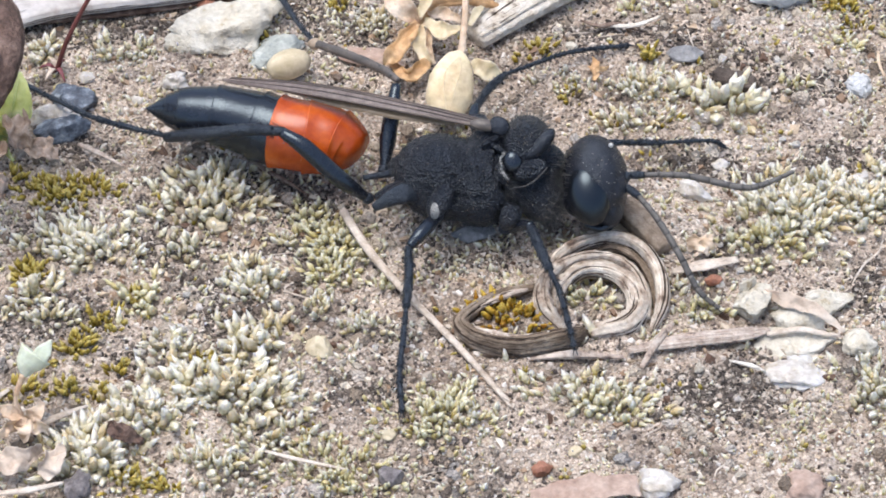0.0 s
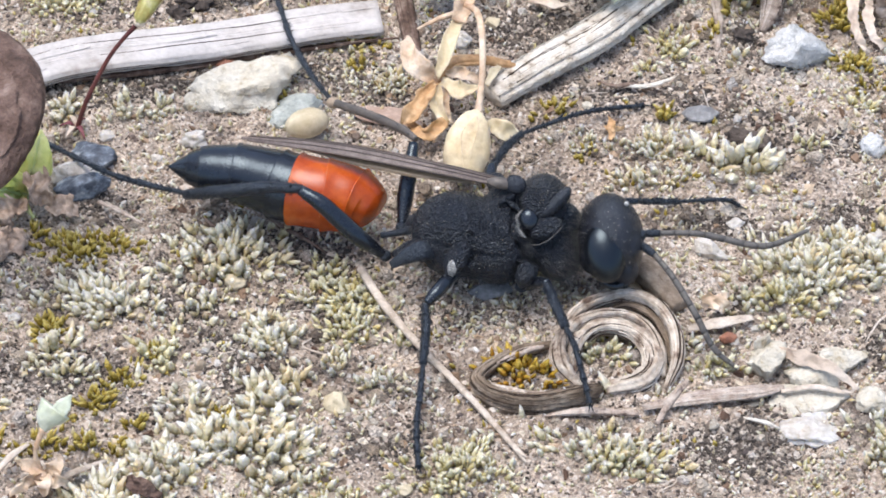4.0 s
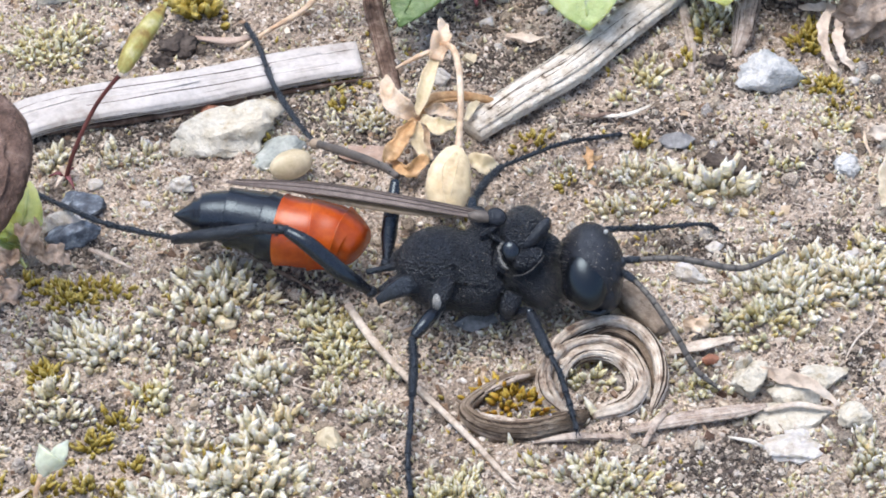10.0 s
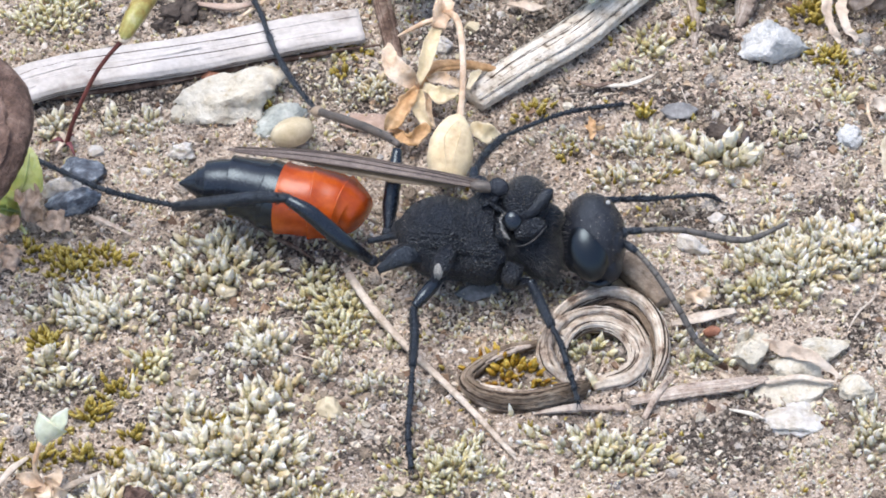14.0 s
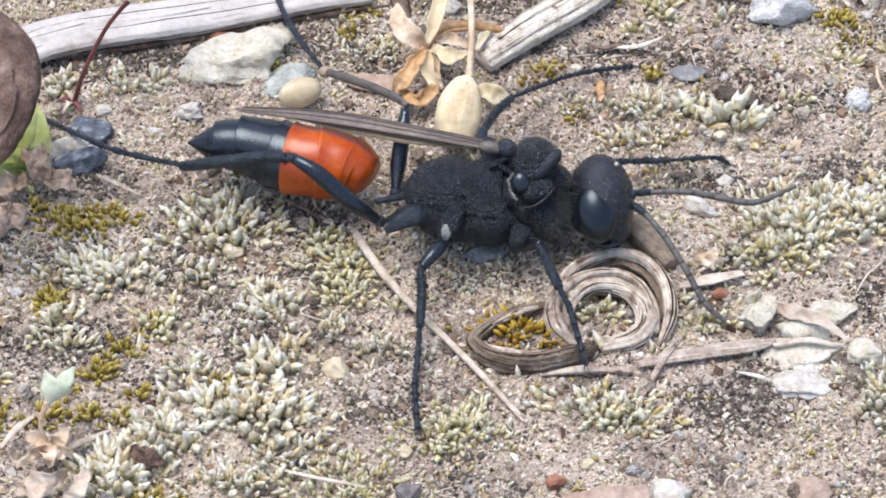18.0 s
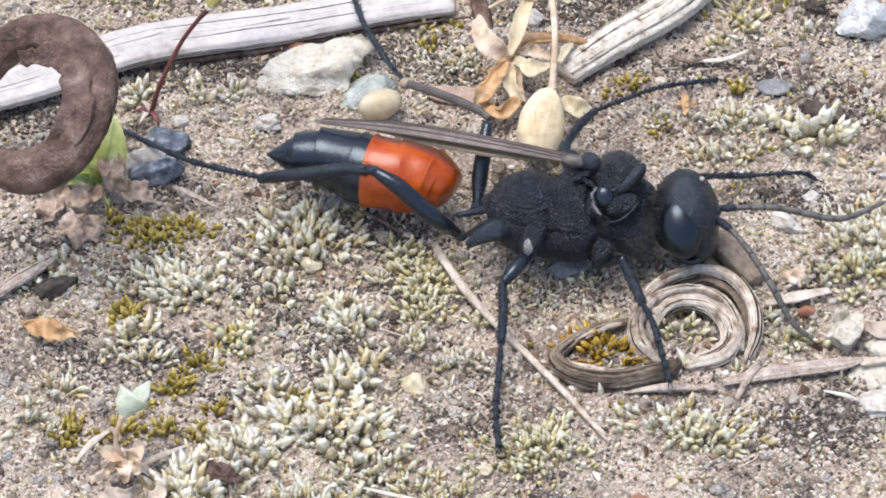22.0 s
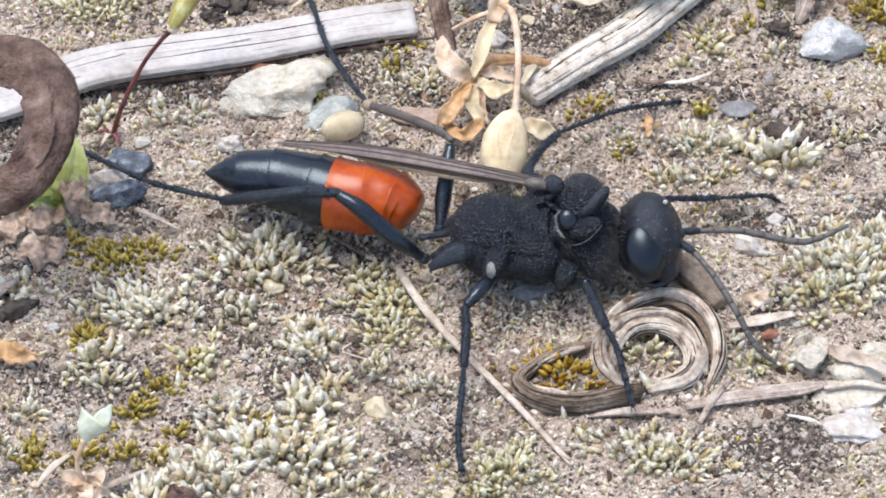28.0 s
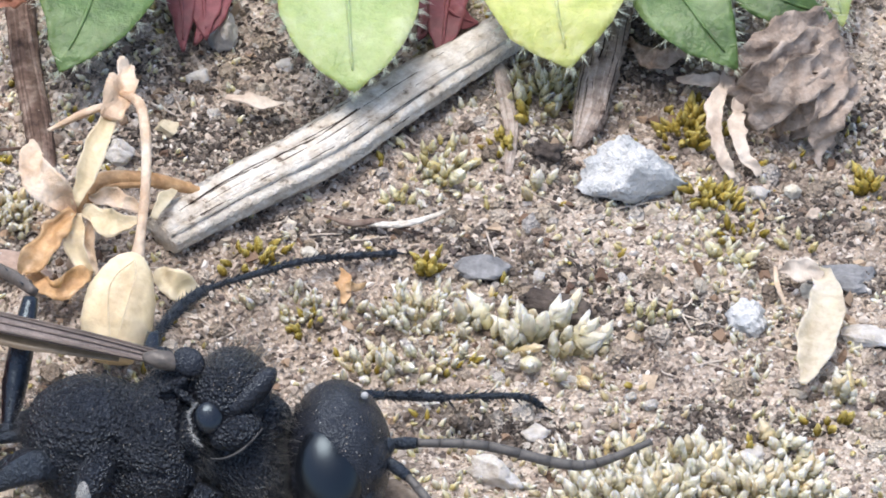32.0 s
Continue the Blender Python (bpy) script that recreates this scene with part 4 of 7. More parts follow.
def wasp():
    w = thing("sand_wasp", (-1.98, -3.94, 0.00), "black sand wasp with an orange banded abdomen resting on the soil", "insect")
    # gaster: overlapping rings of the abdomen along one axis
    axis = [(-15.13, -1.81, 2.30), (-14.38, -1.83, 2.30), (-13.69, -1.86, 2.30), (-13.01, -1.92, 2.30), (-12.09, -2.07, 2.30), (-11.17, -2.35, 2.30), (-10.25, -2.69, 2.30), (-9.33, -2.91, 2.30), (-8.42, -3.01, 2.25), (-7.70, -3.18, 2.20), (-7.22, -3.41, 2.15), (-6.94, -3.64, 2.10), (-6.80, -3.75, 2.05)]
    girth = [0.03, 0.56, 0.92, 1.07, 1.20, 1.31, 1.39, 1.42, 1.42, 1.33, 1.10, 0.76, 0.10]
    N = 96
    c, r = smooth_line(axis, N), smooth_line([(g, 0, 0) for g in girth], N)[:, 0]
    gaster = part("abdomen", ball(c[48], (0.4, 0.4, 0.4)), GLOSS_CHITIN, w)
    cuts = [0, 8, 14, 29, 44, 50, 60, 73, 96]
    shares, tail = [1.0, 0.98, 0.8, 0.35, 0.15], []
    for i, (a, b) in enumerate(zip(cuts, cuts[1:])):
        orange = i >= 5
        b2 = min(b + 2, N)
        rr = r[a : b2 + 1].copy()
        m = len(rr)
        rr *= 0.985 + 0.075 * np.exp(-np.arange(m) / 2.6) * (a > 0)
        rr *= 1 - (0.05 * np.exp(-(m - 1 - np.arange(m)) / 1.2) if b < N else 0)
        ring = tube(c[a : b2 + 1], rr, n=(b2 - a) * 2, sides=48, flat=1.0)
        piece = part("segment", ring, ORANGE if orange else GLOSS_CHITIN, gaster, "orange glossy ring" if orange else "")
        if i < len(shares):
            tail.append((piece, shares[i] * (c[48] - c[0]) / np.linalg.norm(c[48] - c[0])))
    for i in (60, 73):
        d = c[i + 1] - c[i - 1]
        d = d / np.linalg.norm(d)
        e1 = np.cross(d, (0, 0, 1))
        e1 = e1 / np.linalg.norm(e1)
        e2 = np.cross(e1, d)
        arc = [c[i] + (e1 * math.cos(q) + e2 * math.sin(q)) * r[i] * 1.012 for q in np.linspace(0.05, 0.85, 15)]
        part("suture", tube(arc, [0.004, 0.022, 0.035, 0.022, 0.004], 30, 6, ends=False), SUTURE, gaster, "pale orange seam")
    part("petiole", tube([(-6.57, -4.78, 1.95), (-5.85, -4.68, 2.05), (-4.94, -4.70, 2.40)], [0.12, 0.14, 0.22], 10, 10), CHITIN, w)
    # thorax
    mid = np.array((-1.85, -4.88, 2.42))
    humps = [((-3.60, -4.88, 2.47), 0.0, (1.75, 1.55, 1.55), -6), ((-1.96, -5.05, 2.26), 0.0, (1.35, 1.75, 1.72), 0), ((-2.97, -5.57, 1.51), 0.0, (1.8, 0.66, 1.3), 0),
             ((0.30, -5.30, 1.96), -0.1, (0.95, 1.15, 1.1), 18), ((0.50, -4.27, 2.66), 0.0, (0.75, 0.75, 0.9), 0), ((-0.62, -4.11, 2.98), 0.0, (0.9, 1.1, 1.3), 0), ((-1.68, -4.07, 3.06), 0.0, (0.85, 1.02, 1.3), 0)]
    grooves = [([(-1.37, -3.74, 3.50), (-1.45, -4.28, 2.99), (-1.49, -4.84, 2.44), (-1.18, -5.19, 2.10)], 0.07, 0.16), ([(-1.18, -5.19, 2.10), (-0.88, -5.45, 1.85), (-0.99, -5.88, 1.43), (-1.21, -6.26, 1.08)], 0.12, 0.30), ([(-2.84, -4.09, 3.20), (-3.13, -4.63, 2.70), (-3.24, -5.04, 2.31), (-3.01, -5.68, 1.69)], 0.06, 0.12),
               ([(-3.37, -4.98, 2.37), (-3.15, -4.97, 2.37)], 0.13, 0.28), ([(-4.42, -5.25, 2.14), (-3.86, -5.37, 2.01), (-2.96, -5.48, 1.87), (-1.85, -5.53, 1.80)], 0.08, 0.12), ([(-1.97, -4.13, 3.15), (-1.59, -4.07, 3.19), (-1.18, -4.19, 3.06)], 0.06, 0.14), ([(-2.30, -4.25, 3.04), (-2.12, -4.86, 2.45), (-1.94, -5.47, 1.86)], 0.05, 0.05),
               ([(-0.67, -4.38, 2.87), (-0.18, -4.21, 3.02), (0.65, -4.09, 3.10)], 0.07, 0.22), ([(-0.73, -5.19, 2.09), (-0.06, -5.01, 2.24), (0.52, -4.55, 2.67)], 0.08, 0.2), ([(-1.41, -3.96, 3.30), (-1.07, -4.13, 3.12), (-0.74, -4.25, 2.99)], 0.07, 0.16)]
    skin = grown(mid, humps, 13.0, 170, 230, 0.055, grooves)
    th = part("thorax", skin, ROUGH_CHITIN, w)
    dome = lump((-0.31, -3.89, 3.33), 0.62, (0.98, 1.06, 1.15), -12, 0.012, 0.3, 40, 52, 3)
    part("scutum", dome, ROUGH_CHITIN, th)
    part("tegula", lump((-1.39, -3.49, 3.75), 1.26, (0.42, 0.36, 0.20), -25, 0.02, 0.4, 20, 28), HEADSKIN, th, "rounded plate at the wing's root")
    part("wing_hinge", lump((-1.97, -3.48, 3.77), 1.20, (0.55, 0.24, 0.24), -8, 0.08, 0.25, 24, 30, seed=31), GREYCHITIN, th, "greyish wing hinge")
    part("hinge_fold", lump((-1.68, -3.90, 3.36), 1.22, (0.42, 0.13, 0.26), 28, 0.2, 0.16, 20, 28, seed=32), ROUGH_CHITIN, th)
    part("hinge_fold", lump((-1.41, -4.10, 3.16), 1.28, (0.36, 0.12, 0.24), -32, 0.2, 0.16, 20, 28, seed=33), ROUGH_CHITIN, th)
    part("pronotum", lump((0.18, -3.94, 3.26), 1.42, (0.82, 0.33, 0.42), 48, 0.02, 0.4, 28, 34, seed=5), HEADSKIN, th)
    part("shoulder_lobe", lump((-0.82, -4.44, 2.81), 1.52, (0.36, 0.42, 0.24), 12, 0.02, 0.4, 24, 30, seed=6), GLOSS_CHITIN, th)
    part("shoulder_plate", lump((-0.15, -4.63, 2.61), 1.36, (0.66, 0.44, 0.42), 24, 0.07, 0.3, 28, 34, seed=13), ROUGH_CHITIN, th)
    part("collar", tube(np.array([(-0.75, -5.15, 2.13), (-0.42, -5.13, 2.14), (-0.06, -5.00, 2.26), (0.25, -4.78, 2.45), (0.50, -4.55, 2.67)]) + VZ * 1.62, [0.012, 0.03, 0.035, 0.03, 0.015], 24, 8), GREYRIM, th, "greyish seam of the shoulder")
    fringe = []
    rs = np.random.RandomState(3)
    for p in smooth_line([(-1.08, -5.41, 4.32), (-1.21, -5.65, 4.18), (-1.19, -5.93, 3.96), (-1.03, -6.12, 3.77), (-0.88, -6.19, 3.63)], 90):
        p = p + rs.normal(0, 0.02, 3)
        fringe.append((p, p + np.array((-0.11, -0.02, 0.02)) + rs.normal(0, 0.05, 3)))
    tagged(part("lobe_fringe", spikes(fringe, 0.011), PALE_HAIR, th, "pale fringe of the shoulder lobe"), kind="stuff")
    # head
    hc = np.array((2.42, -4.85, 2.32))
    skull = lump(hc, 0.0, (1.29, 1.80, 1.70), 6, 0.010, 0.3, 44, 60, 8)
    head = part("head", skull, HEADSKIN, w)
    part("eye", lump((2.16, -5.26, 1.94), 1.17, (0.82, 1.18, 0.64), 12, 0.0, rings=40, sides=52), EYE, head, "large glossy black compound eye")
    part("eye", lump((2.63, -5.12, 2.05), -1.12, (0.7, 1.15, 0.66), -8, 0.0, rings=26, sides=34), EYE, head, "large glossy black compound eye")
    part("clypeus", lump((2.94, -5.57, 1.62), 0.30, (0.62, 0.80, 0.85), 12, 0.02, 0.4, 24, 32, seed=9), HEADSKIN, head)
    part("face", lump((3.07, -4.95, 2.20), 0.55, (0.58, 0.85, 0.85), 4, 0.02, 0.4, 24, 32, seed=18), HEADSKIN, head)
    part("cheek", lump((1.69, -5.43, 1.79), 0.1, (0.5, 0.66, 0.9), 24, 0.02, 0.4, seed=17), HEADSKIN, head)
    part("mandible", tube([(2.09, -6.26, 1.40), (2.67, -6.50, 1.43), (3.23, -6.36, 1.68)], [0.16, 0.17, 0.05], 12, 10), GLOSS_CHITIN, head)
    part("mandible", tube([(2.41, -5.82, 0.84), (2.95, -6.08, 0.99), (3.34, -5.99, 1.48)], [0.16, 0.16, 0.05], 12, 10), GLOSS_CHITIN, head)
    part("antenna_socket", lump((3.54, -4.70, 2.43), 0.55, (0.22, 0.24, 0.22), 0, 0.06, 0.2), CHITIN, head)
    part("antenna_socket", lump((3.43, -4.96, 2.18), 0.80, (0.22, 0.22, 0.22), 0, 0.06, 0.2), CHITIN, head)
    part("ocellus", lump((2.93, -3.84, 3.28), 1.02, (0.09, 0.09, 0.09)), PALE_HAIR, head, "tiny pale simple eye")
    # antennae
    for pts in ([(3.65, -4.94, 2.80), (4.31, -5.07, 3.00), (5.88, -5.04, 3.00), (7.88, -5.34, 2.80), (8.78, -5.22, 2.80), (10.05, -4.61, 3.00)],
                [(3.55, -5.40, 2.70), (4.12, -5.96, 2.70), (4.84, -6.94, 2.50), (5.71, -8.20, 1.90), (6.49, -9.18, 1.00), (7.45, -9.56, 0.30)]):
        a = part("antenna", ball(pts[0], (0.15, 0.15, 0.15)), CHITIN, w)
        part("scape", tube(pts[:2], [0.12, 0.17, 0.13], 8, 10), CHITIN, a)
        line = smooth_line(pts[1:], 44)
        for i in range(11):
            seg = line[i * 4 : i * 4 + 5]
            g = 0.108 + 0.03 * math.sin(math.pi * i / 11) - 0.03 * (i / 10) ** 3
            part("antenna_joint", tube(seg, [g * 0.99, g, g, g * 0.99], 4, 10), FEELER, a)
    # wings, folded flat along the back
    root, tip = np.array((-1.46, -4.16, 4.35)), np.array((-12.24, -1.34, 3.60))
    mid1, mid2 = np.array((-4.41, -3.55, 4.50)), np.array((-8.49, -2.46, 4.30))
    for j, (dy, dz) in enumerate(((0.0, 0.0), (0.2, -0.14))):
        o = np.array((0.1 * j, dy, dz))
        fw = part("wing", blade([root + o, mid1 + o, mid2 + o, tip + o * 0.6], [0.12, 0.2, 0.24, 0.2, 0.04], 0.05, (0, -0.6, 0.8), 0.1, 0.0, 26, 8, j), WING, w, "smoky brown folded wing")
        for q, g in ((-0.95, 0.045), (0.1, 0.025), (0.95, 0.04)):
            wd = np.array([0.12, 0.2, 0.24, 0.2])
            side = np.array((-0.35, -0.75, -0.56))
            pts = [p + o * (1 if i < 3 else 0.6) + side * (-q) * wd[i] * (0.9 if i < 3 else 0.5) + np.array((0, -0.02, 0.035)) for i, p in enumerate((root, mid1, mid2, tip * 0.93 + mid2 * 0.07))]
            part("wing_vein", tube(pts, [g, g, g * 0.8, g * 0.5], 20, 6), VEIN, fw)
    part("hind_wing", blade([np.array((-3.07, -3.76, 4.10)), np.array((-5.32, -3.22, 4.20)), np.array((-7.59, -2.55, 4.10)), np.array((-10.35, -1.74, 3.80))], [0.1, 0.42, 0.45, 0.1], 0.04, (0, -0.4, 0.9), 0.05, 0.0, 20, 6, 5), MEMBRANE, w, "thin amber hind wing")

    # legs
    def leg(coxa, femur, tibia, tarsus, gf, gt, spines, seed, jointed=False, ga=0.1):
        rs = np.random.RandomState(seed)
        lg = part("leg", tube(coxa, [0.34, 0.42, 0.38, 0.16], 14, 14, wobble=0.04), ROUGH_CHITIN, w)
        part("trochanter", ball(femur[0], (0.26, 0.24, 0.24), (0, 0, 30), 0.1, 0.3), CHITIN, lg)
        part("femur", tube(femur, [0.18, gf, gf * 0.95, gf * 0.6], 20, 14, wobble=0.03, seed=seed), GLOSS_CHITIN, lg)
        part("tibia", tube(tibia, [gt * 0.7, gt * 0.95, gt, gt * 0.85], 24, 12, ridge=0.1, wobble=0.06, seed=seed), GREYCHITIN if jointed else CHITIN, lg, "grey-brown tibia" if jointed else "")
        if jointed:
            part("knee", ball(tibia[-1], (0.3, 0.24, 0.24)), JOINT, lg, "pale joint")
        line = smooth_line(tarsus, 40)
        bounds = [0, 17, 24, 30, 35, 40]
        for a, b in zip(bounds, bounds[1:]):
            part("tarsus_joint", tube(line[a : b + 1], [ga * 0.95, ga, ga * 1.4], b - a, 9, ridge=0.1, wobble=0.06, seed=b), CHITIN, lg)
        end, back = line[-1], line[-1] - line[-4]
        back = back / np.linalg.norm(back)
        part("claw", spikes([(end, end + back * 0.35 + np.array((0.12, 0, -0.12))), (end, end + back * 0.35 + np.array((-0.12, 0, -0.12)))], 0.05), CHITIN, lg)
        hairs, bristles = [], []
        for pts, m, ln, thick in ((smooth_line(tibia, 30), 6 if jointed else spines * 2, 0.26, gt), (line, spines * 2, 0.36, 0.09), (smooth_line(femur, 60), 180, 0.08, gf), (smooth_line(tibia, 60), 0 if jointed else 320, 0.09, gt), (smooth_line(tarsus, 90), 380, 0.10, ga * 0.9)):
            for i in rs.randint(2, len(pts) - 2, m):
                d = pts[i + 1] - pts[i]
                d = d / (np.linalg.norm(d) + 1e-9)
                s = rs.normal(size=3)
                s -= d * s.dot(d)
                s /= np.linalg.norm(s)
                foot = pts[i] + s * thick * 0.85
                (bristles if ln > 0.25 else hairs).append((foot, foot + (s * 0.7 + d * 0.75) * ln * rs.uniform(0.5, 1.0)))
        for i in range(2, 38, 2) if spines >= 40 else ():
            d = line[i + 1] - line[i]
            d = d / np.linalg.norm(d)
            for side in (-1, 1) if jointed else (-1,):
                foot = line[i] + VY * side * 0.06
                bristles.append((foot, foot + (d * 0.62 + VY * side * 0.62 + VZ * rs.uniform(-0.2, 0.3)) * rs.uniform(0.3, 0.46)))
        e, d = np.array(tibia[-1]), np.array(tibia[-1]) - np.array(tibia[-2])
        d = d / np.linalg.norm(d)
        bristles += [(e, e + d * 0.5 + np.array((-0.1, -0.35, -0.45))), (e, e + d * 0.35 + np.array((0.15, -0.2, -0.6)))]
        tagged(part("bristle", spikes(bristles, 0.028), CHITIN, lg, "stiff black bristles"), kind="stuff")
        tagged(part("leg_hair", spikes(hairs, 0.019), LEGHAIR, lg, "short blue-grey leg hair"), kind="stuff")
        return lg

    part("hind_coxa", tube([(-4.40, -5.99, 2.40), (-4.91, -6.11, 2.58), (-5.44, -6.28, 2.43), (-6.07, -6.43, 2.03)], [0.3, 0.44, 0.33, 0.16], 20, 18, 0.8, 0.06, 0.02, VZ, 21, square=0.8), CHITIN, w)
    part("mid_coxa", lump((-3.68, -5.72, 1.66), 1.05, (0.36, 0.66, 0.42), -14, 0.04, 0.4, 24, 30, seed=22), CHITIN, w)
    # the six legs
    leg([(-0.65, -6.57, 2.60), (-0.83, -6.80, 2.20), (-0.99, -6.63, 1.40)], [(-0.99, -6.51, 1.20), (-0.50, -6.89, 1.80), (0.02, -7.39, 2.40)], [(-0.03, -7.45, 2.40), (0.32, -8.33, 2.30), (0.76, -9.41, 2.10)],
        [(0.76, -9.41, 2.10), (1.11, -10.15, 1.90), (1.44, -11.13, 1.50), (1.78, -12.21, 0.90)], 0.24, 0.21, 26, 1)
    leg([(-3.24, -5.93, 2.90), (-3.54, -6.76, 2.80), (-3.68, -7.05, 2.30)], [(-3.61, -6.99, 2.30), (-4.11, -7.91, 2.40), (-4.61, -8.54, 2.20)], [(-4.66, -8.54, 2.20), (-4.58, -9.52, 1.70), (-4.63, -10.80, 1.20)],
        [(-4.63, -10.80, 1.20), (-4.68, -12.11, 0.95), (-4.75, -13.61, 0.60), (-4.59, -15.28, 0.40)], 0.28, 0.19, 30, 2)
    leg([(-4.69, -5.45, 2.40), (-5.31, -5.78, 2.20), (-6.00, -5.65, 1.80)], [(-6.35, -5.52, 1.60), (-7.44, -5.48, 2.60), (-8.76, -4.99, 3.70), (-9.70, -4.57, 4.10)], [(-9.61, -4.54, 4.10), (-10.91, -4.31, 3.90), (-12.52, -4.00, 3.30), (-14.33, -3.02, 2.00)],
        [(-14.29, -2.95, 2.00), (-15.91, -2.15, 1.60), (-17.60, -1.27, 1.30), (-20.30, 0.85, 0.70)], 0.36, 0.27, 44, 3)
    leg([(-4.89, -4.26, 2.30), (-5.58, -4.28, 2.00)], [(-5.76, -4.25, 1.90), (-5.68, -3.19, 2.50), (-5.55, -2.30, 3.20), (-5.44, -1.36, 3.70)], [(-5.38, -1.13, 3.70), (-6.04, -0.25, 3.40), (-7.41, 1.18, 2.70), (-8.84, 2.49, 2.00)],
        [(-8.84, 2.49, 2.00), (-9.77, 4.41, 1.50), (-10.80, 6.66, 1.40), (-11.51, 9.01, 1.30), (-12.15, 10.75, 1.00)], 0.33, 0.19, 40, 4, True)
    leg([(-1.97, -2.66, 2.60), (-2.32, -1.86, 2.60)], [(-2.39, -2.02, 2.60), (-2.37, -1.54, 2.60), (-2.30, -1.22, 2.60)], [(-2.32, -1.38, 2.60), (-1.88, -0.05, 2.30), (-1.20, 1.36, 1.80)],
        [(-1.20, 1.36, 1.80), (0.07, 2.70, 1.20), (1.48, 4.01, 0.60), (3.73, 5.02, 0.10)], 0.22, 0.16, 46, 5, ga=0.085)
    leg([(1.43, -3.15, 1.80), (2.11, -2.74, 1.70)], [(2.11, -2.74, 1.70), (2.80, -2.26, 1.70), (3.49, -2.00, 1.60)], [(3.37, -2.00, 1.60), (4.18, -1.68, 1.30), (5.11, -1.35, 1.00)],
        [(5.11, -1.35, 1.00), (6.27, -0.90, 0.70), (7.09, -0.57, 0.40), (7.59, -0.54, 0.10)], 0.18, 0.12, 26, 6, ga=0.075)

    # hair on the thorax and the head
    fur = furred(skin, mid, 2600, 0.30, 11) + furred(skull, hc, 500, 0.2, 12)
    fur += furred(skin, mid, 9000, 0.55, 13, lambda d, p: d.dot(VX) > 0.5 and d.dot(VY) < 0.1, (0, -0.2, -0.5)) + furred(skin, mid, 2500, 0.55, 14, lambda d, p: d.dot(VX) < -0.45 and d.dot(VY) > 0.1)
    tagged(part("hair", spikes(fur, 0.0065), HAIR, w, "fine black hair"), kind="stuff")
    ctr = np.array(dome.v).mean(0)
    fuzz = furred(dome, ctr, 1500, 0.5, 15, lambda d, p: d.dot(VY) > 0.15, (0.25, 0, 0.1)) + furred(skull, hc, 2600, 0.42, 16, lambda d, p: d.dot(VX) < -0.6)
    fuzz += furred(skin, mid, 6500, 0.5, 17, lambda d, p: d.dot(VX) > 0.6 and d.dot(VZ) > 0.1, (0, -0.1, -0.4))
    tagged(part("fuzz", spikes(fuzz, 0.0055), FUZZ, w, "soft grey-brown fuzz on the back and neck"), kind="stuff")
    # pale grains: some dusty, many in place of bright glints on the chitin
    specks = Shape()
    for shape, middle, m in ((skull, hc, 170), (skin, mid, 620), (dome, ctr, 90)):
        v = np.array(shape.v)
        for i in rs.randint(0, len(v), m):
            specks.add((ICO * rs.uniform(0.007, 0.018) + v[i]).tolist(), ICO_FACES)
    tagged(part("dust_and_glints", specks, PALEGRIT, w, "pale dusty specks, many standing for glints on the chitin"), kind="stuff")
    grey = []
    for _ in range(420):
        q, g = rs.uniform(0, 6.28), math.sqrt(rs.uniform())
        p = np.array((-3.72, -5.90, 1.49)) + VX * 0.17 * g * math.cos(q) + VY * 0.32 * g * math.sin(q) + VZ * (2.06 - 0.2 * g * g)
        grey.append((p, p + np.array((-0.03, -0.07, -0.06)) + rs.normal(0, 0.03, 3)))
    part("hair_patch", spikes(grey, 0.012), PALE_HAIR, w, "patch of pale grey hair")
    return tail


TAIL = wasp()


# ---------------------------------------------------------------- sticks, stems and curls
def strands(pts, radii, count, thin, flat, seed, n=40, spread=0.9, lap=1.0):
    """A bundle of lengthwise fibres over the surface of a rod, each a piece of its own."""
    rs = np.random.RandomState(seed)
    c, r = smooth_line(pts, n), smooth_values(radii, n)
    tan = np.gradient(c, axis=0)
    s = np.cross(tan, (0, 0, 1))
    s /= np.linalg.norm(s, axis=1)[:, None] + 1e-9
    u = np.cross(s, tan)
    u /= np.linalg.norm(u, axis=1)[:, None] + 1e-9
    out = Shape()
    for k in range(count):
        a0 = rs.uniform(-0.35, math.pi + 0.35)
        i0 = rs.randint(0, max(1, int(n * (1 - lap * 0.5))))
        i1 = min(n, i0 + max(4, int(n * lap * rs.uniform(0.4, 1.0))))
        idx = np.arange(i0, i1 + 1)
        a = a0 + np.cumsum(rs.normal(0, 0.035, len(idx)))
        p = c[idx] + s[idx] * (np.cos(a) * r[idx] * spread)[:, None] + u[idx] * (np.sin(a) * r[idx] * flat * spread)[:, None]
        g = thin * rs.uniform(0.5, 1.4)
        t = tube(p, [g * 0.4, g, g, g * 0.3], max(4, len(idx) // 2), 6, 0.7, 0.1, 0.05, seed=k)
        out.add(t.v, t.f)
    return out


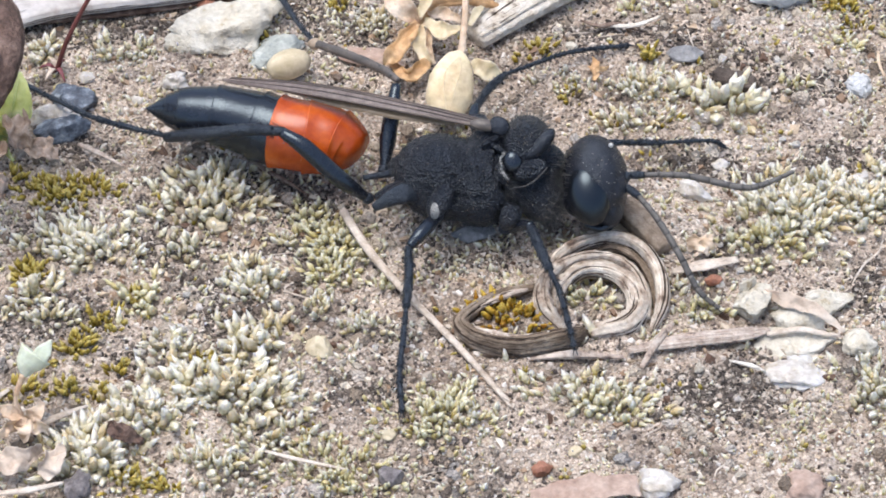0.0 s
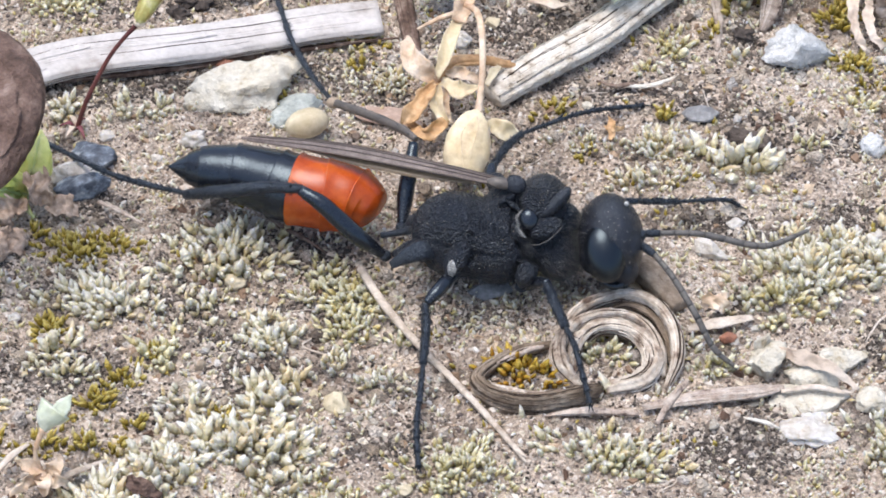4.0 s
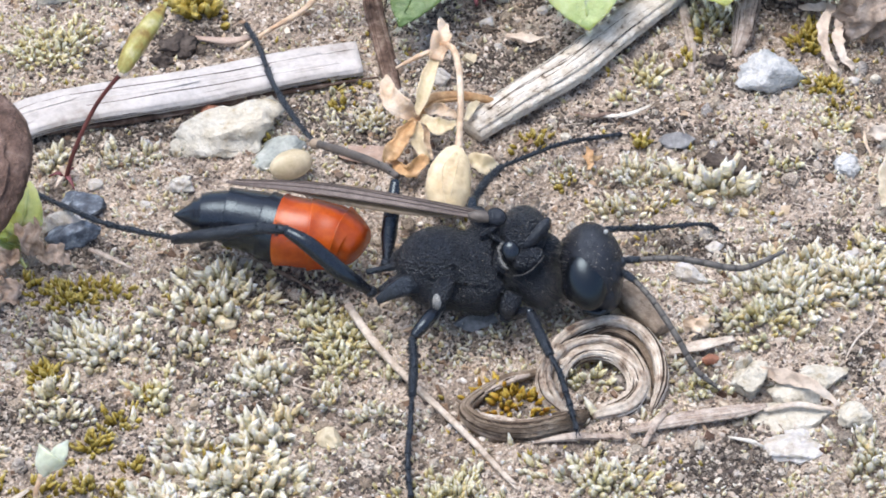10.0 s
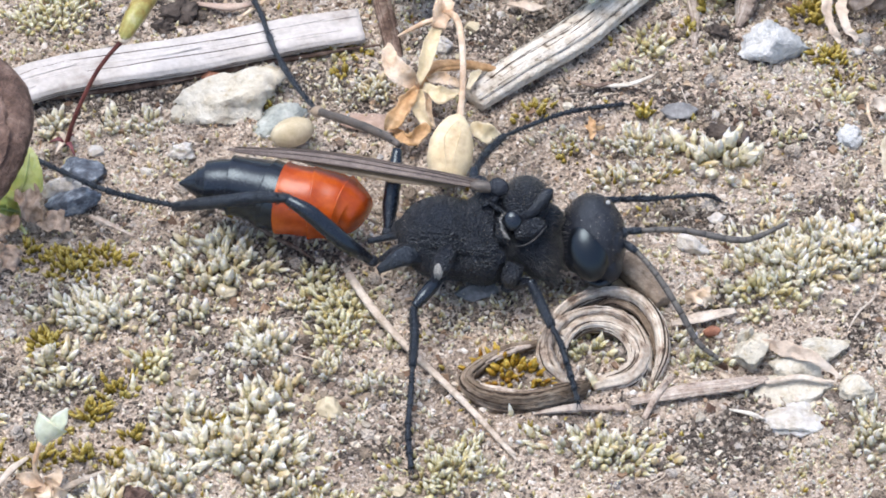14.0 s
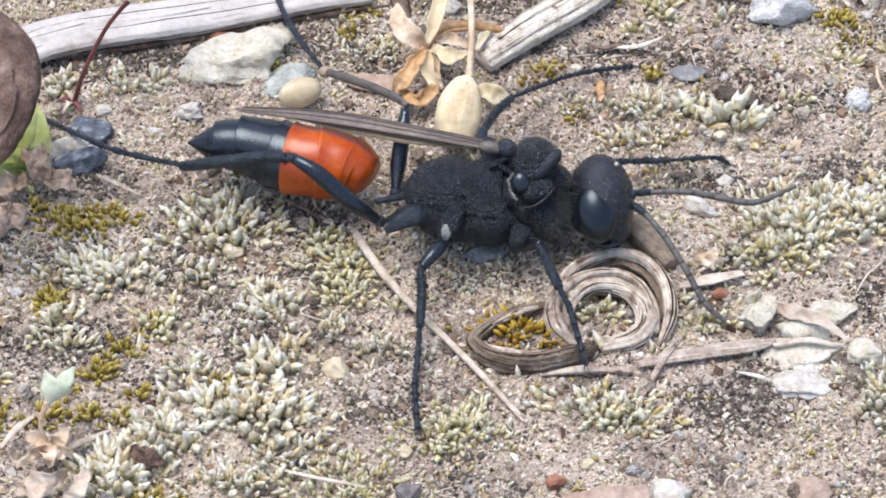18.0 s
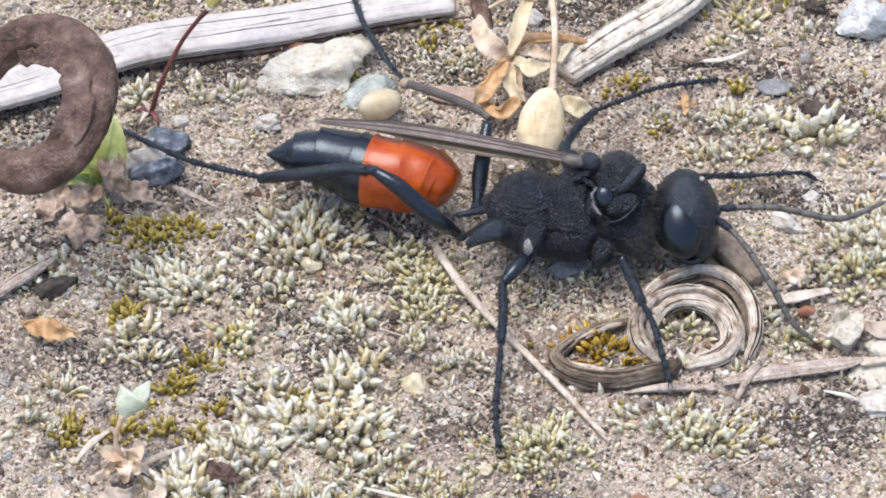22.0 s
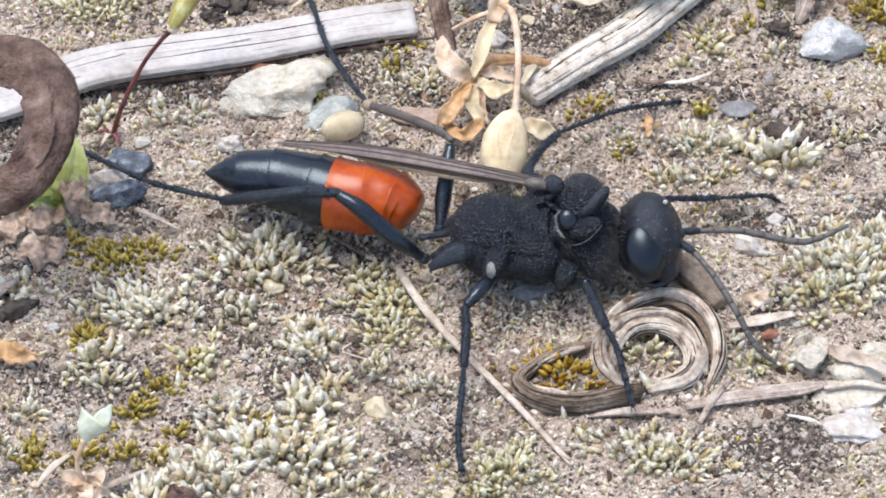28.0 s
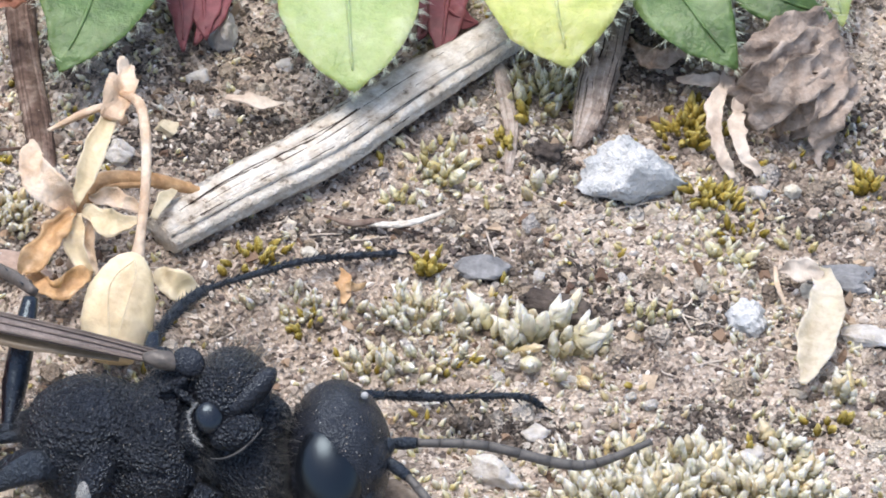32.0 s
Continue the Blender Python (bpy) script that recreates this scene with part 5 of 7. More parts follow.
def stick(name, pts, radii, material, label, category, flat=0.6, ridge=0.08, square=0.8, sides=28, n=40, slivers=0, seed=0, group="", sliver_len=0.16, fibres=0, thin=0.09, cracks=0):
    """A dead stem with lengthwise fibres; slivers are loose splinters along it."""
    at = (pts[0][0], pts[0][1], 0)
    t = thing(name, at, label, category, group)
    part("shaft", tube(pts, radii, n, sides, flat, ridge, 0.02, seed=seed, square=square), material, t)
    if fibres:
        tagged(part("fibre", strands(pts, radii, fibres, thin, flat, seed), material, t), kind="stuff")
    if cracks:
        tagged(part("crack", strands(pts, radii, cracks, 0.022, flat, seed + 9, spread=1.02), CRACK, t, "thin dark cracks"), kind="stuff")
    rs = np.random.RandomState(seed + 50)
    line = smooth_line(pts, 100)
    for i in range(slivers):
        a = rs.randint(0, 82)
        b = min(a + int(100 * sliver_len * rs.uniform(0.5, 1.4)), 100)
        r0 = float(np.interp(a, [0, 100], [radii[0], radii[-1]]))
        d = line[b] - line[a]
        side = np.cross(d, (0, 0, 1))
        side = side / np.linalg.norm(side)
        ang = rs.uniform(0.05, 0.95) * math.pi
        off = side * math.cos(ang) * r0 * 1.0 + np.array((0, 0, math.sin(ang) * r0 * flat * 1.0))
        lift = np.array((0, 0, rs.uniform(-0.02, 0.12)))
        g = rs.uniform(0.04, 0.10)
        part("splinter", tube([line[a] + off * 0.96, line[(a + b) // 2] + off, line[b] + off + lift], [g, g * 1.2, g * 0.2], 8, 6, 0.6, seed=i), material, t)
    return t


stick("dead_stalk", [(-27.03, 2.45, 0.60), (-23.96, 3.75, 0.60), (-20.05, 5.87, 0.60), (-14.44, 7.23, 0.60), (-9.96, 8.54, 0.60), (-7.30, 9.12, 0.60)], [1.0, 1.02, 1.05, 1.02, 0.98, 0.95], DRYWOOD,
      "flat weathered white stalk lying on the soil", "stalk", 0.28, 0.06, 0.6, 36, 60, 18, 3, fibres=90, thin=0.05, cracks=7)
# added dark rod: the stalk's brown lower edge and the shade beneath it
stick("root", [(-20.50, 5.04, 0.12), (-16.29, 5.88, 0.15), (-12.07, 7.04, 0.15), (-8.99, 7.81, 0.20), (-6.49, 8.25, 0.30)], [0.1, 0.14, 0.13, 0.12, 0.04], DARKWOOD, "dark bark edge and shade strip along the foot of the white stalk", "root", 0.8, 0.2, 1.0, 10, 40, 6, 40)
stick("dead_stalk", [(-2.52, 4.87, 0.40), (-0.44, 6.81, 0.50), (1.63, 8.54, 0.55), (3.89, 11.06, 0.60), (6.39, 13.62, 0.60), (8.01, 15.40, 0.50)], [0.62, 0.78, 0.82, 0.76, 0.64, 0.5], FIBRE,
      "fibrous split grey-brown dead stalk on the soil", "stalk", 0.6, 0.16, 0.8, 40, 60, 30, 4, fibres=150, thin=0.10, cracks=90)
stick("dead_stalk", [(8.61, 9.70, 0.10), (8.94, 10.50, 0.40), (9.15, 11.86, 0.60), (9.53, 13.89, 0.80), (9.88, 17.52, 0.80)], [0.12, 0.42, 0.46, 0.46, 0.5], PALESTALK,
      "pale cracked dead stalk lying behind a grey stone", "stalk", 0.6, 0.2, 0.9, 28, 34, 16, 5, fibres=80, thin=0.07, cracks=30)
stick("dead_stalk", [(-5.50, 6.52, 0.10), (-5.76, 7.31, 0.20), (-6.20, 9.60, 0.20), (-6.70, 12.00, 0.30), (-7.10, 14.40, 0.40)], [0.06, 0.24, 0.34, 0.36, 0.4], DARKWOOD,
      "dark brown rotten stalk lying beside the white stalk", "stalk", 0.6, 0.16, 0.9, 22, 24, 8, 6, fibres=60, thin=0.08)
stick("straw", [(-7.32, -5.46, 0.75), (-6.21, -7.35, 0.60), (-4.79, -9.26, 0.50), (-2.58, -11.92, 0.35), (-1.04, -13.92, 0.20), (-0.53, -14.61, 0.10)], [0.17, 0.18, 0.15, 0.14, 0.11, 0.05], STRAW,
      "thin pale dry grass straw on the moss", "straw", 0.8, 0.08, 1.0, 12, 40, 2, 7)
stick("twig", [(3.82, -11.66, 0.20), (5.91, -11.15, 0.30), (8.12, -10.72, 0.30), (9.23, -10.37, 0.25)], [0.14, 0.32, 0.30, 0.1], PALESTALK, "flat splintered grey twig on the soil", "twig", 0.45, 0.18, 0.8, 26, 34, 10, 8, fibres=40, thin=0.06)
stick("twig", [(-0.02, -12.26, 0.15), (1.73, -11.99, 0.25), (3.70, -11.97, 0.15)], [0.05, 0.22, 0.08], PALESTALK, "short splintered grey twig on the soil", "twig", 0.5, 0.18, 0.8, 18, 22, 6, 9)
stick("twig", [(9.11, -10.65, 0.30), (10.32, -10.39, 0.35), (11.20, -10.49, 0.30), (11.98, -10.55, 0.15)], [0.1, 0.14, 0.12, 0.03], STRAW, "thin curved root fibre", "twig", 0.5, 0.1, 1.0, 10, 22, 2, 10)
stick("twig", [(7.65, -11.87, 0.10), (8.51, -12.27, 0.30), (9.06, -12.38, 0.10)], [0.04, 0.1, 0.03], FIBRE, "thin curved root fibre", "twig", 0.7, 0.1, 1.0, 10, 14, 0, 11)
stick("twig", [(5.47, -10.56, 0.50), (4.91, -11.36, 0.40), (4.36, -12.42, 0.10)], [0.12, 0.16, 0.1], PALESTALK, "short grey twig leaning on a splinter", "twig", 0.8, 0.14, 1.0, 12, 14, 2, 12)
stick("twig", [(3.56, -4.26, 0.40), (4.34, -5.23, 0.45), (5.22, -6.47, 0.30)], [0.5, 0.6, 0.4], BARKSIDE, "mottled brown twig under the wasp's head", "twig", 0.7, 0.14, 0.9, 22, 24, 4, 13, fibres=50, thin=0.05)
stick("straw", [(5.49, -7.50, 0.20), (6.65, -7.27, 0.35), (8.06, -6.72, 0.20)], [0.12, 0.3, 0.16], STRAW, "pale flat scrap of straw", "straw", 0.3, 0.12, 0.8, 16, 18, 3, 14)
stick("straw", [(-20.48, -16.49, 0.30), (-19.91, -15.66, 0.50), (-19.34, -14.94, 0.40)], [0.08, 0.17, 0.08], STRAW, "short scrap of pale straw", "straw", 0.6, 0.1, 1.0, 10, 14, 0, 15)
stick("straw", [(-18.31, -16.79, 0.40), (-17.39, -16.29, 0.50), (-16.35, -15.61, 0.40)], [0.12, 0.15, 0.08], STRAW, "short scrap of pale straw", "straw", 0.6, 0.1, 1.0, 10, 14, 0, 16)
stick("straw", [(-9.90, -17.20, 0.20), (-8.61, -17.66, 0.30), (-6.48, -18.06, 0.20)], [0.05, 0.09, 0.06], STRAW, "thin scrap of pale straw", "straw", 0.6, 0.1, 1.0, 10, 14, 0, 17)
stick("straw", [(-19.54, -19.95, 0.30), (-18.10, -19.77, 0.40), (-16.91, -19.28, 0.30)], [0.1, 0.14, 0.08], STRAW, "short scrap of pale straw", "straw", 0.6, 0.1, 1.0, 10, 14, 0, 18)
stick("twig", [(-17.96, -1.93, 0.30), (-17.12, -2.47, 0.40), (-16.08, -2.96, 0.20)], [0.1, 0.13, 0.06], PALESTALK, "thin grey twig beside a dark stone", "twig", 0.7, 0.1, 1.0, 10, 14, 0, 19)
stick("twig", [(2.48, 6.12, 0.15), (3.70, 5.97, 0.25), (4.60, 6.28, 0.30), (5.21, 6.96, 0.15)], [0.08, 0.12, 0.1, 0.04], FIBRE, "thin grey rootlet on the soil", "twig", 0.7, 0.12, 1.0, 10, 20, 2, 20)
stick("twig", [(-17.12, 13.24, 0.20), (-16.06, 14.10, 0.40), (-14.90, 15.19, 0.40)], [0.2, 0.3, 0.2], DARKWOOD, "grey-brown twig half sunk in the soil", "twig", 0.6, 0.14, 0.9, 14, 18, 3, 21)
stick("twig", [(-12.40, 9.59, 0.60), (-11.20, 10.17, 1.20), (-9.77, 10.98, 1.60), (-9.06, 11.60, 2.00)], [0.09, 0.1, 0.12, 0.14], PETAL, "thin tan dead stem rising from the soil", "stem", 1.0, 0.06, 1.0, 10, 20, 0, 22)
stick("twig", [(-14.42, 10.83, 0.20), (-12.94, 10.40, 0.40), (-11.87, 10.79, 0.30)], [0.1, 0.2, 0.12], PINKWOOD, "small reddish scrap of bark on soil", "twig", 0.5, 0.14, 0.9, 12, 14, 0, 23)

stick("twig", [(-25.04, -8.68, 0.30), (-24.25, -7.85, 0.40), (-23.23, -6.98, 0.50), (-22.31, -6.01, 0.40)], [0.25, 0.3, 0.3, 0.16], PALESTALK, "short grey-brown splintered twig on the soil", "twig", 0.5, 0.16, 0.9, 18, 20, 5, 61, fibres=30, thin=0.05, cracks=8)

stick("root", [(-11.51, -1.96, 0.20), (-10.55, -2.91, 0.30), (-9.61, -3.53, 0.30), (-8.73, -4.09, 0.10)], [0.05, 0.10, 0.09, 0.03], DARKWOOD, "thin dark root beside the wasp's abdomen", "root", 0.8, 0.2, 1.0, 10, 22, 2, 91)
stick("root", [(-13.79, -2.29, 0.10), (-13.23, -3.08, 0.30), (-12.77, -3.24, 0.30), (-12.36, -2.44, 0.20)], [0.04, 0.09, 0.09, 0.04], DARKWOOD, "thin dark root beside the wasp's abdomen", "root", 0.8, 0.2, 1.0, 10, 22, 1, 92)
stick("root", [(1.78, 6.35, 0.10), (2.49, 5.93, 0.25), (3.31, 6.07, 0.25), (4.14, 5.86, 0.10)], [0.04, 0.10, 0.09, 0.03], DARKWOOD, "thin dark root on the soil", "root", 0.8, 0.2, 1.0, 10, 22, 1, 93)
stick("straw", [(6.14, 6.04, 0.10), (6.26, 5.16, 0.40), (6.37, 4.86, 0.30)], [0.02, 0.03, 0.02], STRAW, "fine pale curved fibre on a grey flake", "straw", 1.0, 0.0, 1.0, 8, 14, 0, 94)
stick("straw", [(12.43, -7.84, 0.20), (12.91, -6.96, 0.40), (13.50, -6.26, 0.40), (13.71, -5.45, 0.20)], [0.03, 0.05, 0.05, 0.03], STRAW, "fine pale root fibre on the soil", "straw", 1.0, 0.0, 1.0, 8, 18, 0, 95)

curl = thing("bark_curl", (2.85, -8.94, 0.00), "spirally curled strip of pale striped bark on the soil", "bark")
for pts, rad, mat, sd, tall in (
    ([(0.67, -8.74, 0.10), (0.89, -7.52, 0.35), (1.74, -6.68, 0.50), (3.00, -6.20, 0.55), (4.21, -6.54, 0.50), (4.97, -7.78, 0.40), (5.15, -9.25, 0.20), (4.74, -10.43, -0.15)], [0.14, 0.20, 0.20, 0.20, 0.22, 0.26, 0.24, 0.10], CURL, 31, 1.9),
    ([(1.52, -10.82, -0.10), (0.68, -10.03, 0.20), (0.58, -8.78, 0.40), (1.36, -7.66, 0.50), (2.68, -7.16, 0.50), (3.84, -7.59, 0.45), (4.47, -8.72, 0.30), (4.62, -9.88, 0.00)], [0.16, 0.34, 0.30, 0.20, 0.15, 0.15, 0.18, 0.10], CURL, 32, 1.7),
    ([(1.19, -10.15, -0.00), (1.18, -8.92, 0.30), (1.96, -7.92, 0.40), (3.08, -7.85, 0.40), (3.92, -8.48, 0.30), (4.22, -9.44, 0.10), (3.69, -10.23, -0.15), (2.40, -10.61, -0.20)], [0.18, 0.28, 0.26, 0.28, 0.32, 0.42, 0.44, 0.3], CURL, 33, 1.2),
    ([(2.15, -6.98, 0.10), (3.04, -6.53, 0.35), (4.02, -6.95, 0.35), (4.70, -8.01, 0.25), (4.89, -9.27, 0.05)], [0.06, 0.12, 0.13, 0.12, 0.05], BARKSIDE, 35, 1.5),
    ([(0.30, -8.64, 0.25), (-0.81, -9.13, 0.35), (-1.89, -9.78, 0.30), (-2.56, -10.65, 0.20), (-1.78, -11.47, 0.20), (-0.35, -11.75, 0.20), (1.18, -11.29, 0.15), (2.18, -10.74, -0.05)], [0.10, 0.2, 0.2, 0.26, 0.36, 0.40, 0.40, 0.28], BARKSIDE, 34, 1.3),
    ([(-2.12, -11.03, 0.50), (-1.30, -11.43, 0.55), (-0.35, -11.55, 0.50), (0.52, -11.20, 0.45)], [0.05, 0.16, 0.15, 0.05], CURL, 36, 0.8),
    ([(-1.80, -9.96, 0.50), (-0.92, -9.45, 0.60), (-0.04, -8.99, 0.50)], [0.05, 0.13, 0.06], PALESTALK, 37, 0.8),
):
    turn = part("turn", tube(pts, rad, 60, 26, tall, 0.28, 0.07, seed=sd, square=0.8), mat, curl)
    tagged(part("crack", strands(pts, rad, 22, 0.032, tall, sd + 40, 60, 1.0, 0.6), CRACK, turn, "dark cracks in the bark"), kind="stuff")
    tagged(part("bark_fibre", strands(pts, rad, 46, 0.045, tall, sd, 60, 0.99, 0.7), mat, turn), kind="stuff")

# ---------------------------------------------------------------- stones
def rock(x, y, r, material, label, turn=0, seed=0, sunk=0.35, rough=0.35, tilt=(0, 0), name="stone", cuts=9):
    return single(name, stone((x, y, float(ground_z(x, y)) + r[2] * (1 - 2 * sunk)), r, turn, seed, rough, tilt, cuts), material, label, "stone", "stones on the soil")


rock(-12.66, 4.97, (2.62, 1.75, 0.85), WHITESTONE, "chalky white angular stone beside the white stalk", 16, 2, 0.28, 0.6, (6, 0), cuts=16)
rock(-10.62, 3.70, (1.5, 0.95, 0.5), GREENSTONE, "pale grey-green flat stone under a seed", 28, 3, 0.35)
rock(10.16, 8.25, (1.62, 1.15, 1.2), GREYSTONE, "angular mottled blue-grey stone on the soil", 8, 61, 0.25, 0.5, (0, 0), cuts=14)
rock(13.07, 3.30, (0.68, 0.58, 0.45), GREYSTONE, "small pale blue-grey stone on the soil", 5, 7, 0.3, 0.6, cuts=14)
rock(6.07, 4.76, (0.75, 0.45, 0.22), DARKGREY, "flat dark grey stone flake", 5, 9, 0.2, 0.3)
rock(8.1, 3.62, (1.0, 0.6, 0.35), HUMUS, "dark crumb of humus behind the moss", -12, 10, 0.3, 0.7, name="soil_crumb")
rock(8.58, -9.04, (1.0, 0.85, 0.8), WHITESTONE, "cream stone with a raised corner", 10, 11, 0.25, 0.6, (0, 0), cuts=12)
rock(8.46, -8.44, (0.4, 0.4, 0.75), WHITESTONE, "cream stone with a raised corner", 10, 12, 0.1, 0.4, (0, 10), cuts=12)
rock(11.52, -8.57, (1.25, 0.75, 0.6), WHITESTONE, "flat white stone on the soil", 8, 13, 0.3, 0.4)
rock(10.48, -9.63, (1.15, 0.75, 0.5), WHITESTONE, "flat white stone on the soil", -10, 14, 0.3, 0.4)
rock(10.16, -12.20, (1.15, 1.25, 0.32), QUARTZ, "bright white quartz stone sunk in the soil", 10, 15, 0.45, 0.45, cuts=7)
rock(12.70, -10.80, (0.75, 0.75, 0.5), WHITESTONE, "small white stone on the soil", 0, 16, 0.3, 0.4)
rock(10.33, -10.67, (1.7, 0.9, 0.3), WHITESTONE, "sandy flat stone sunk in the soil", 0, 17, 0.4, 0.4)
rock(7.10, -7.76, (0.36, 0.3, 0.28), REDCHIP, "small red-brown chip of stone", 0, 18, 0.2, 0.3)
rock(7.36, -7.91, (0.2, 0.2, 0.18), QUARTZ, "small white quartz grain on the soil", 0, 19, 0.2, 0.3)
rock(6.38, -2.98, (0.8, 0.42, 0.4), QUARTZ, "white chip under the antenna", -18, 20, 0.2, 0.5)
rock(-15.21, 10.37, (0.85, 0.75, 0.5), HUMUS, "dark shrivelled crumb of humus beside the white stalk", 25, 71, 0.25, 1.1, name="soil_crumb", cuts=14)
rock(-15.73, 9.39, (0.5, 0.35, 0.35), HUMUS, "dark shrivelled crumb of humus beside the white stalk", 5, 72, 0.25, 1.1, name="soil_crumb", cuts=14)
rock(-4.86, -18.09, (0.5, 0.5, 0.42), PURPLEGREY, "small grey-purple pebble in the moss", 0, 21, 0.3, 0.2)
rock(-16.43, -19.42, (0.6, 0.8, 0.5), PURPLEGREY, "grey-brown chip of stone standing in the moss", 0, 22, 0.2, 0.6, cuts=14)
rock(0.72, -17.57, (0.4, 0.35, 0.3), REDCHIP, "small red-brown chip of stone", 0, 23, 0.2, 0.3)
rock(5.01, -18.15, (0.95, 0.7, 0.45), QUARTZ, "white quartz chip on the soil", 0, 24, 0.3, 0.5)
rock(10.33, -18.05, (0.9, 0.8, 0.4), PINKWOOD, "pinkish chip of sandstone on the soil", 20, 25, 0.3, 0.4)
rock(-7.86, -12.04, (0.7, 0.5, 0.35), SEED, "small tan stone in the moss", -30, 26, 0.3, 0.3)
rock(-14.41, 1.94, (0.75, 0.4, 0.4), QUARTZ, "white chip beside the wasp's abdomen", 20, 27, 0.2, 0.6)
rock(-21.01, 14.30, (1.8, 1.0, 0.7), WHITESTONE, "pale sandy stone at the plants", 10, 28, 0.4, 0.5)
rock(3.46, -5.19, (0.4, 0.4, 0.3), SEED, "small tan stone on the soil", 0, 29, 0.3)
rock(-2.20, -5.66, (0.9, 0.6, 0.3), DARKGREY, "grey stone under the wasp", 0, 30, 0.4)
rock(-12.31, -5.64, (0.5, 0.4, 0.3), SEED, "small tan stone in the moss", 0, 31, 0.3)
rock(-6.50, 3.69, (1.6, 0.6, 0.3), PINKWOOD, "flat pinkish stone under the wasp's leg", -8, 32, 0.35)
rock(-13.32, 6.26, (0.6, 0.5, 0.4), REDCHIP, "dark red crumb under the white stalk", 0, 34, 0.3)
rock(-22.16, -7.28, (0.9, 0.5, 0.4), HUMUS, "dark crumb of humus", 20, 35, 0.3, 0.6, name="soil_crumb")
rock(2.74, 11.08, (0.8, 0.4, 0.4), QUARTZ, "white chip beside the split stalk", 30, 36, 0.3)
rock(-1.38, 13.96, (0.5, 0.6, 0.6), QUARTZ, "white chip among red leaves", 30, 37, 0.2)
rock(1.20, 8.32, (0.4, 0.35, 0.3), QUARTZ, "small white quartz grain on the soil", 30, 38, 0.2)
rock(-3.80, 8.28, (0.4, 0.35, 0.35), QUARTZ, "small white quartz grain on the soil", 30, 39, 0.2)
pebble_meshes = [mesh_of("pebble", stone((0, 0, 0), (1.0, 0.8, 0.6), 0, 600 + q, 0.4, (0, 0), 8), m) for q, m in enumerate((PEBBLE_A, PEBBLE_B, PEBBLE_C, QUARTZ, PEBBLE_A, PEBBLE_B))]
rs_p = np.random.RandomState(78)
for i in range(170):
    x, y, q = rs_p.uniform(-22, 18), rs_p.uniform(-18, 17), rs_p.uniform(0.14, 0.27)
    m = rs_p.randint(0, 6)
    ob = new("pebble", pebble_meshes[m])
    ob.scale = (q * rs_p.uniform(0.8, 1.3), q, q)
    ob.rotation_euler = (0, 0, rs_p.uniform(0, 6.28))
    ob.location = (x * MM, y * MM, (float(ground_z(x, y)) + 0.3 * q) * MM)
    tagged(ob, ("beige pebble half sunk in the sand", "tan pebble half sunk in the sand", "brown pebble half sunk in the sand", "white quartz pebble in the sand", "beige pebble half sunk in the sand", "tan pebble half sunk in the sand")[m], "pebble", "pebbles in the sand")
rs_s = np.random.RandomState(77)
for i in range(40):
    x, y, q = rs_s.uniform(-22, 18), rs_s.uniform(-18, 17), rs_s.uniform(0.2, 0.36)
    rock(x, y, (q * rs_s.uniform(0.8, 1.4), q, q * 0.7), (WHITESTONE, SEED, CRISP, SEED, QUARTZ)[rs_s.randint(0, 5)], "tiny pebble in the sand", rs_s.uniform(0, 180), 100 + i, 0.3, name="pebble")
single("seed", ball((-9.91, 2.54, 0.75), (0.92, 0.62, 0.6), (0, -8, 18), 0.03, 0.6), SEED, "smooth tan seed leaning on a grey stone", "seed")

slate = thing("slate_pebble", (-18.92, -0.25, 0.00), "dark blue-grey pebble with a white band", "stone")
part("stone_body", stone((-18.82, -1.17, 0.30), (1.35, 0.8, 0.6), 5, 41, 0.3), SLATE, slate)
part("quartz_band", stone((-19.09, -0.55, 0.40), (1.1, 0.45, 0.55), 8, 42, 0.3), QUARTZ, slate, "white quartz band")
part("stone_tip", stone((-18.44, 0.52, 0.30), (1.0, 0.85, 0.65), -25, 43, 0.3), SLATE, slate)

# ---------------------------------------------------------------- plants and dead leaves
def hairs_on(sheet, count, length, seed):
    rs = np.random.RandomState(seed)
    v = np.array(sheet.v)
    m = v.mean(0)
    out = []
    rim = [i for i in range(len(v)) if i % 11 in (0, 10)]
    for i in rs.choice(rim, count):
        d = v[i] - m
        d = d / (np.linalg.norm(d) + 1e-9) + rs.normal(0, 0.3, 3) + np.array((0, -0.2, 0.4))
        out.append((v[i], v[i] + d * length * rs.uniform(0.5, 1.0)))
    return spikes(out, 0.013)


def leafy(name, at, label, leaves, category="plant"):
    """A plant of leaves: (line, half widths, material, hairs)."""
    t = thing(name, at, label, category)
    for i, (pts, widths, mat, hairy) in enumerate(leaves):
        sheet = blade(pts, widths, 0.16, (0, -0.5, 0.85), 0.12, 0.12, 20, 10, seed=i + len(name))
        lf = part("leaf", sheet, mat, t)
        rib = smooth_line(pts, 20) + np.array((0, -0.05, 0.09))
        part("midrib", tube(rib[:19], [0.09, 0.07, 0.03], 18, 6), mat, lf)
        if hairy:
            part("leaf_hair", hairs_on(sheet, hairy * 3, 0.45, i), WHITE_HAIR, lf)
    return t


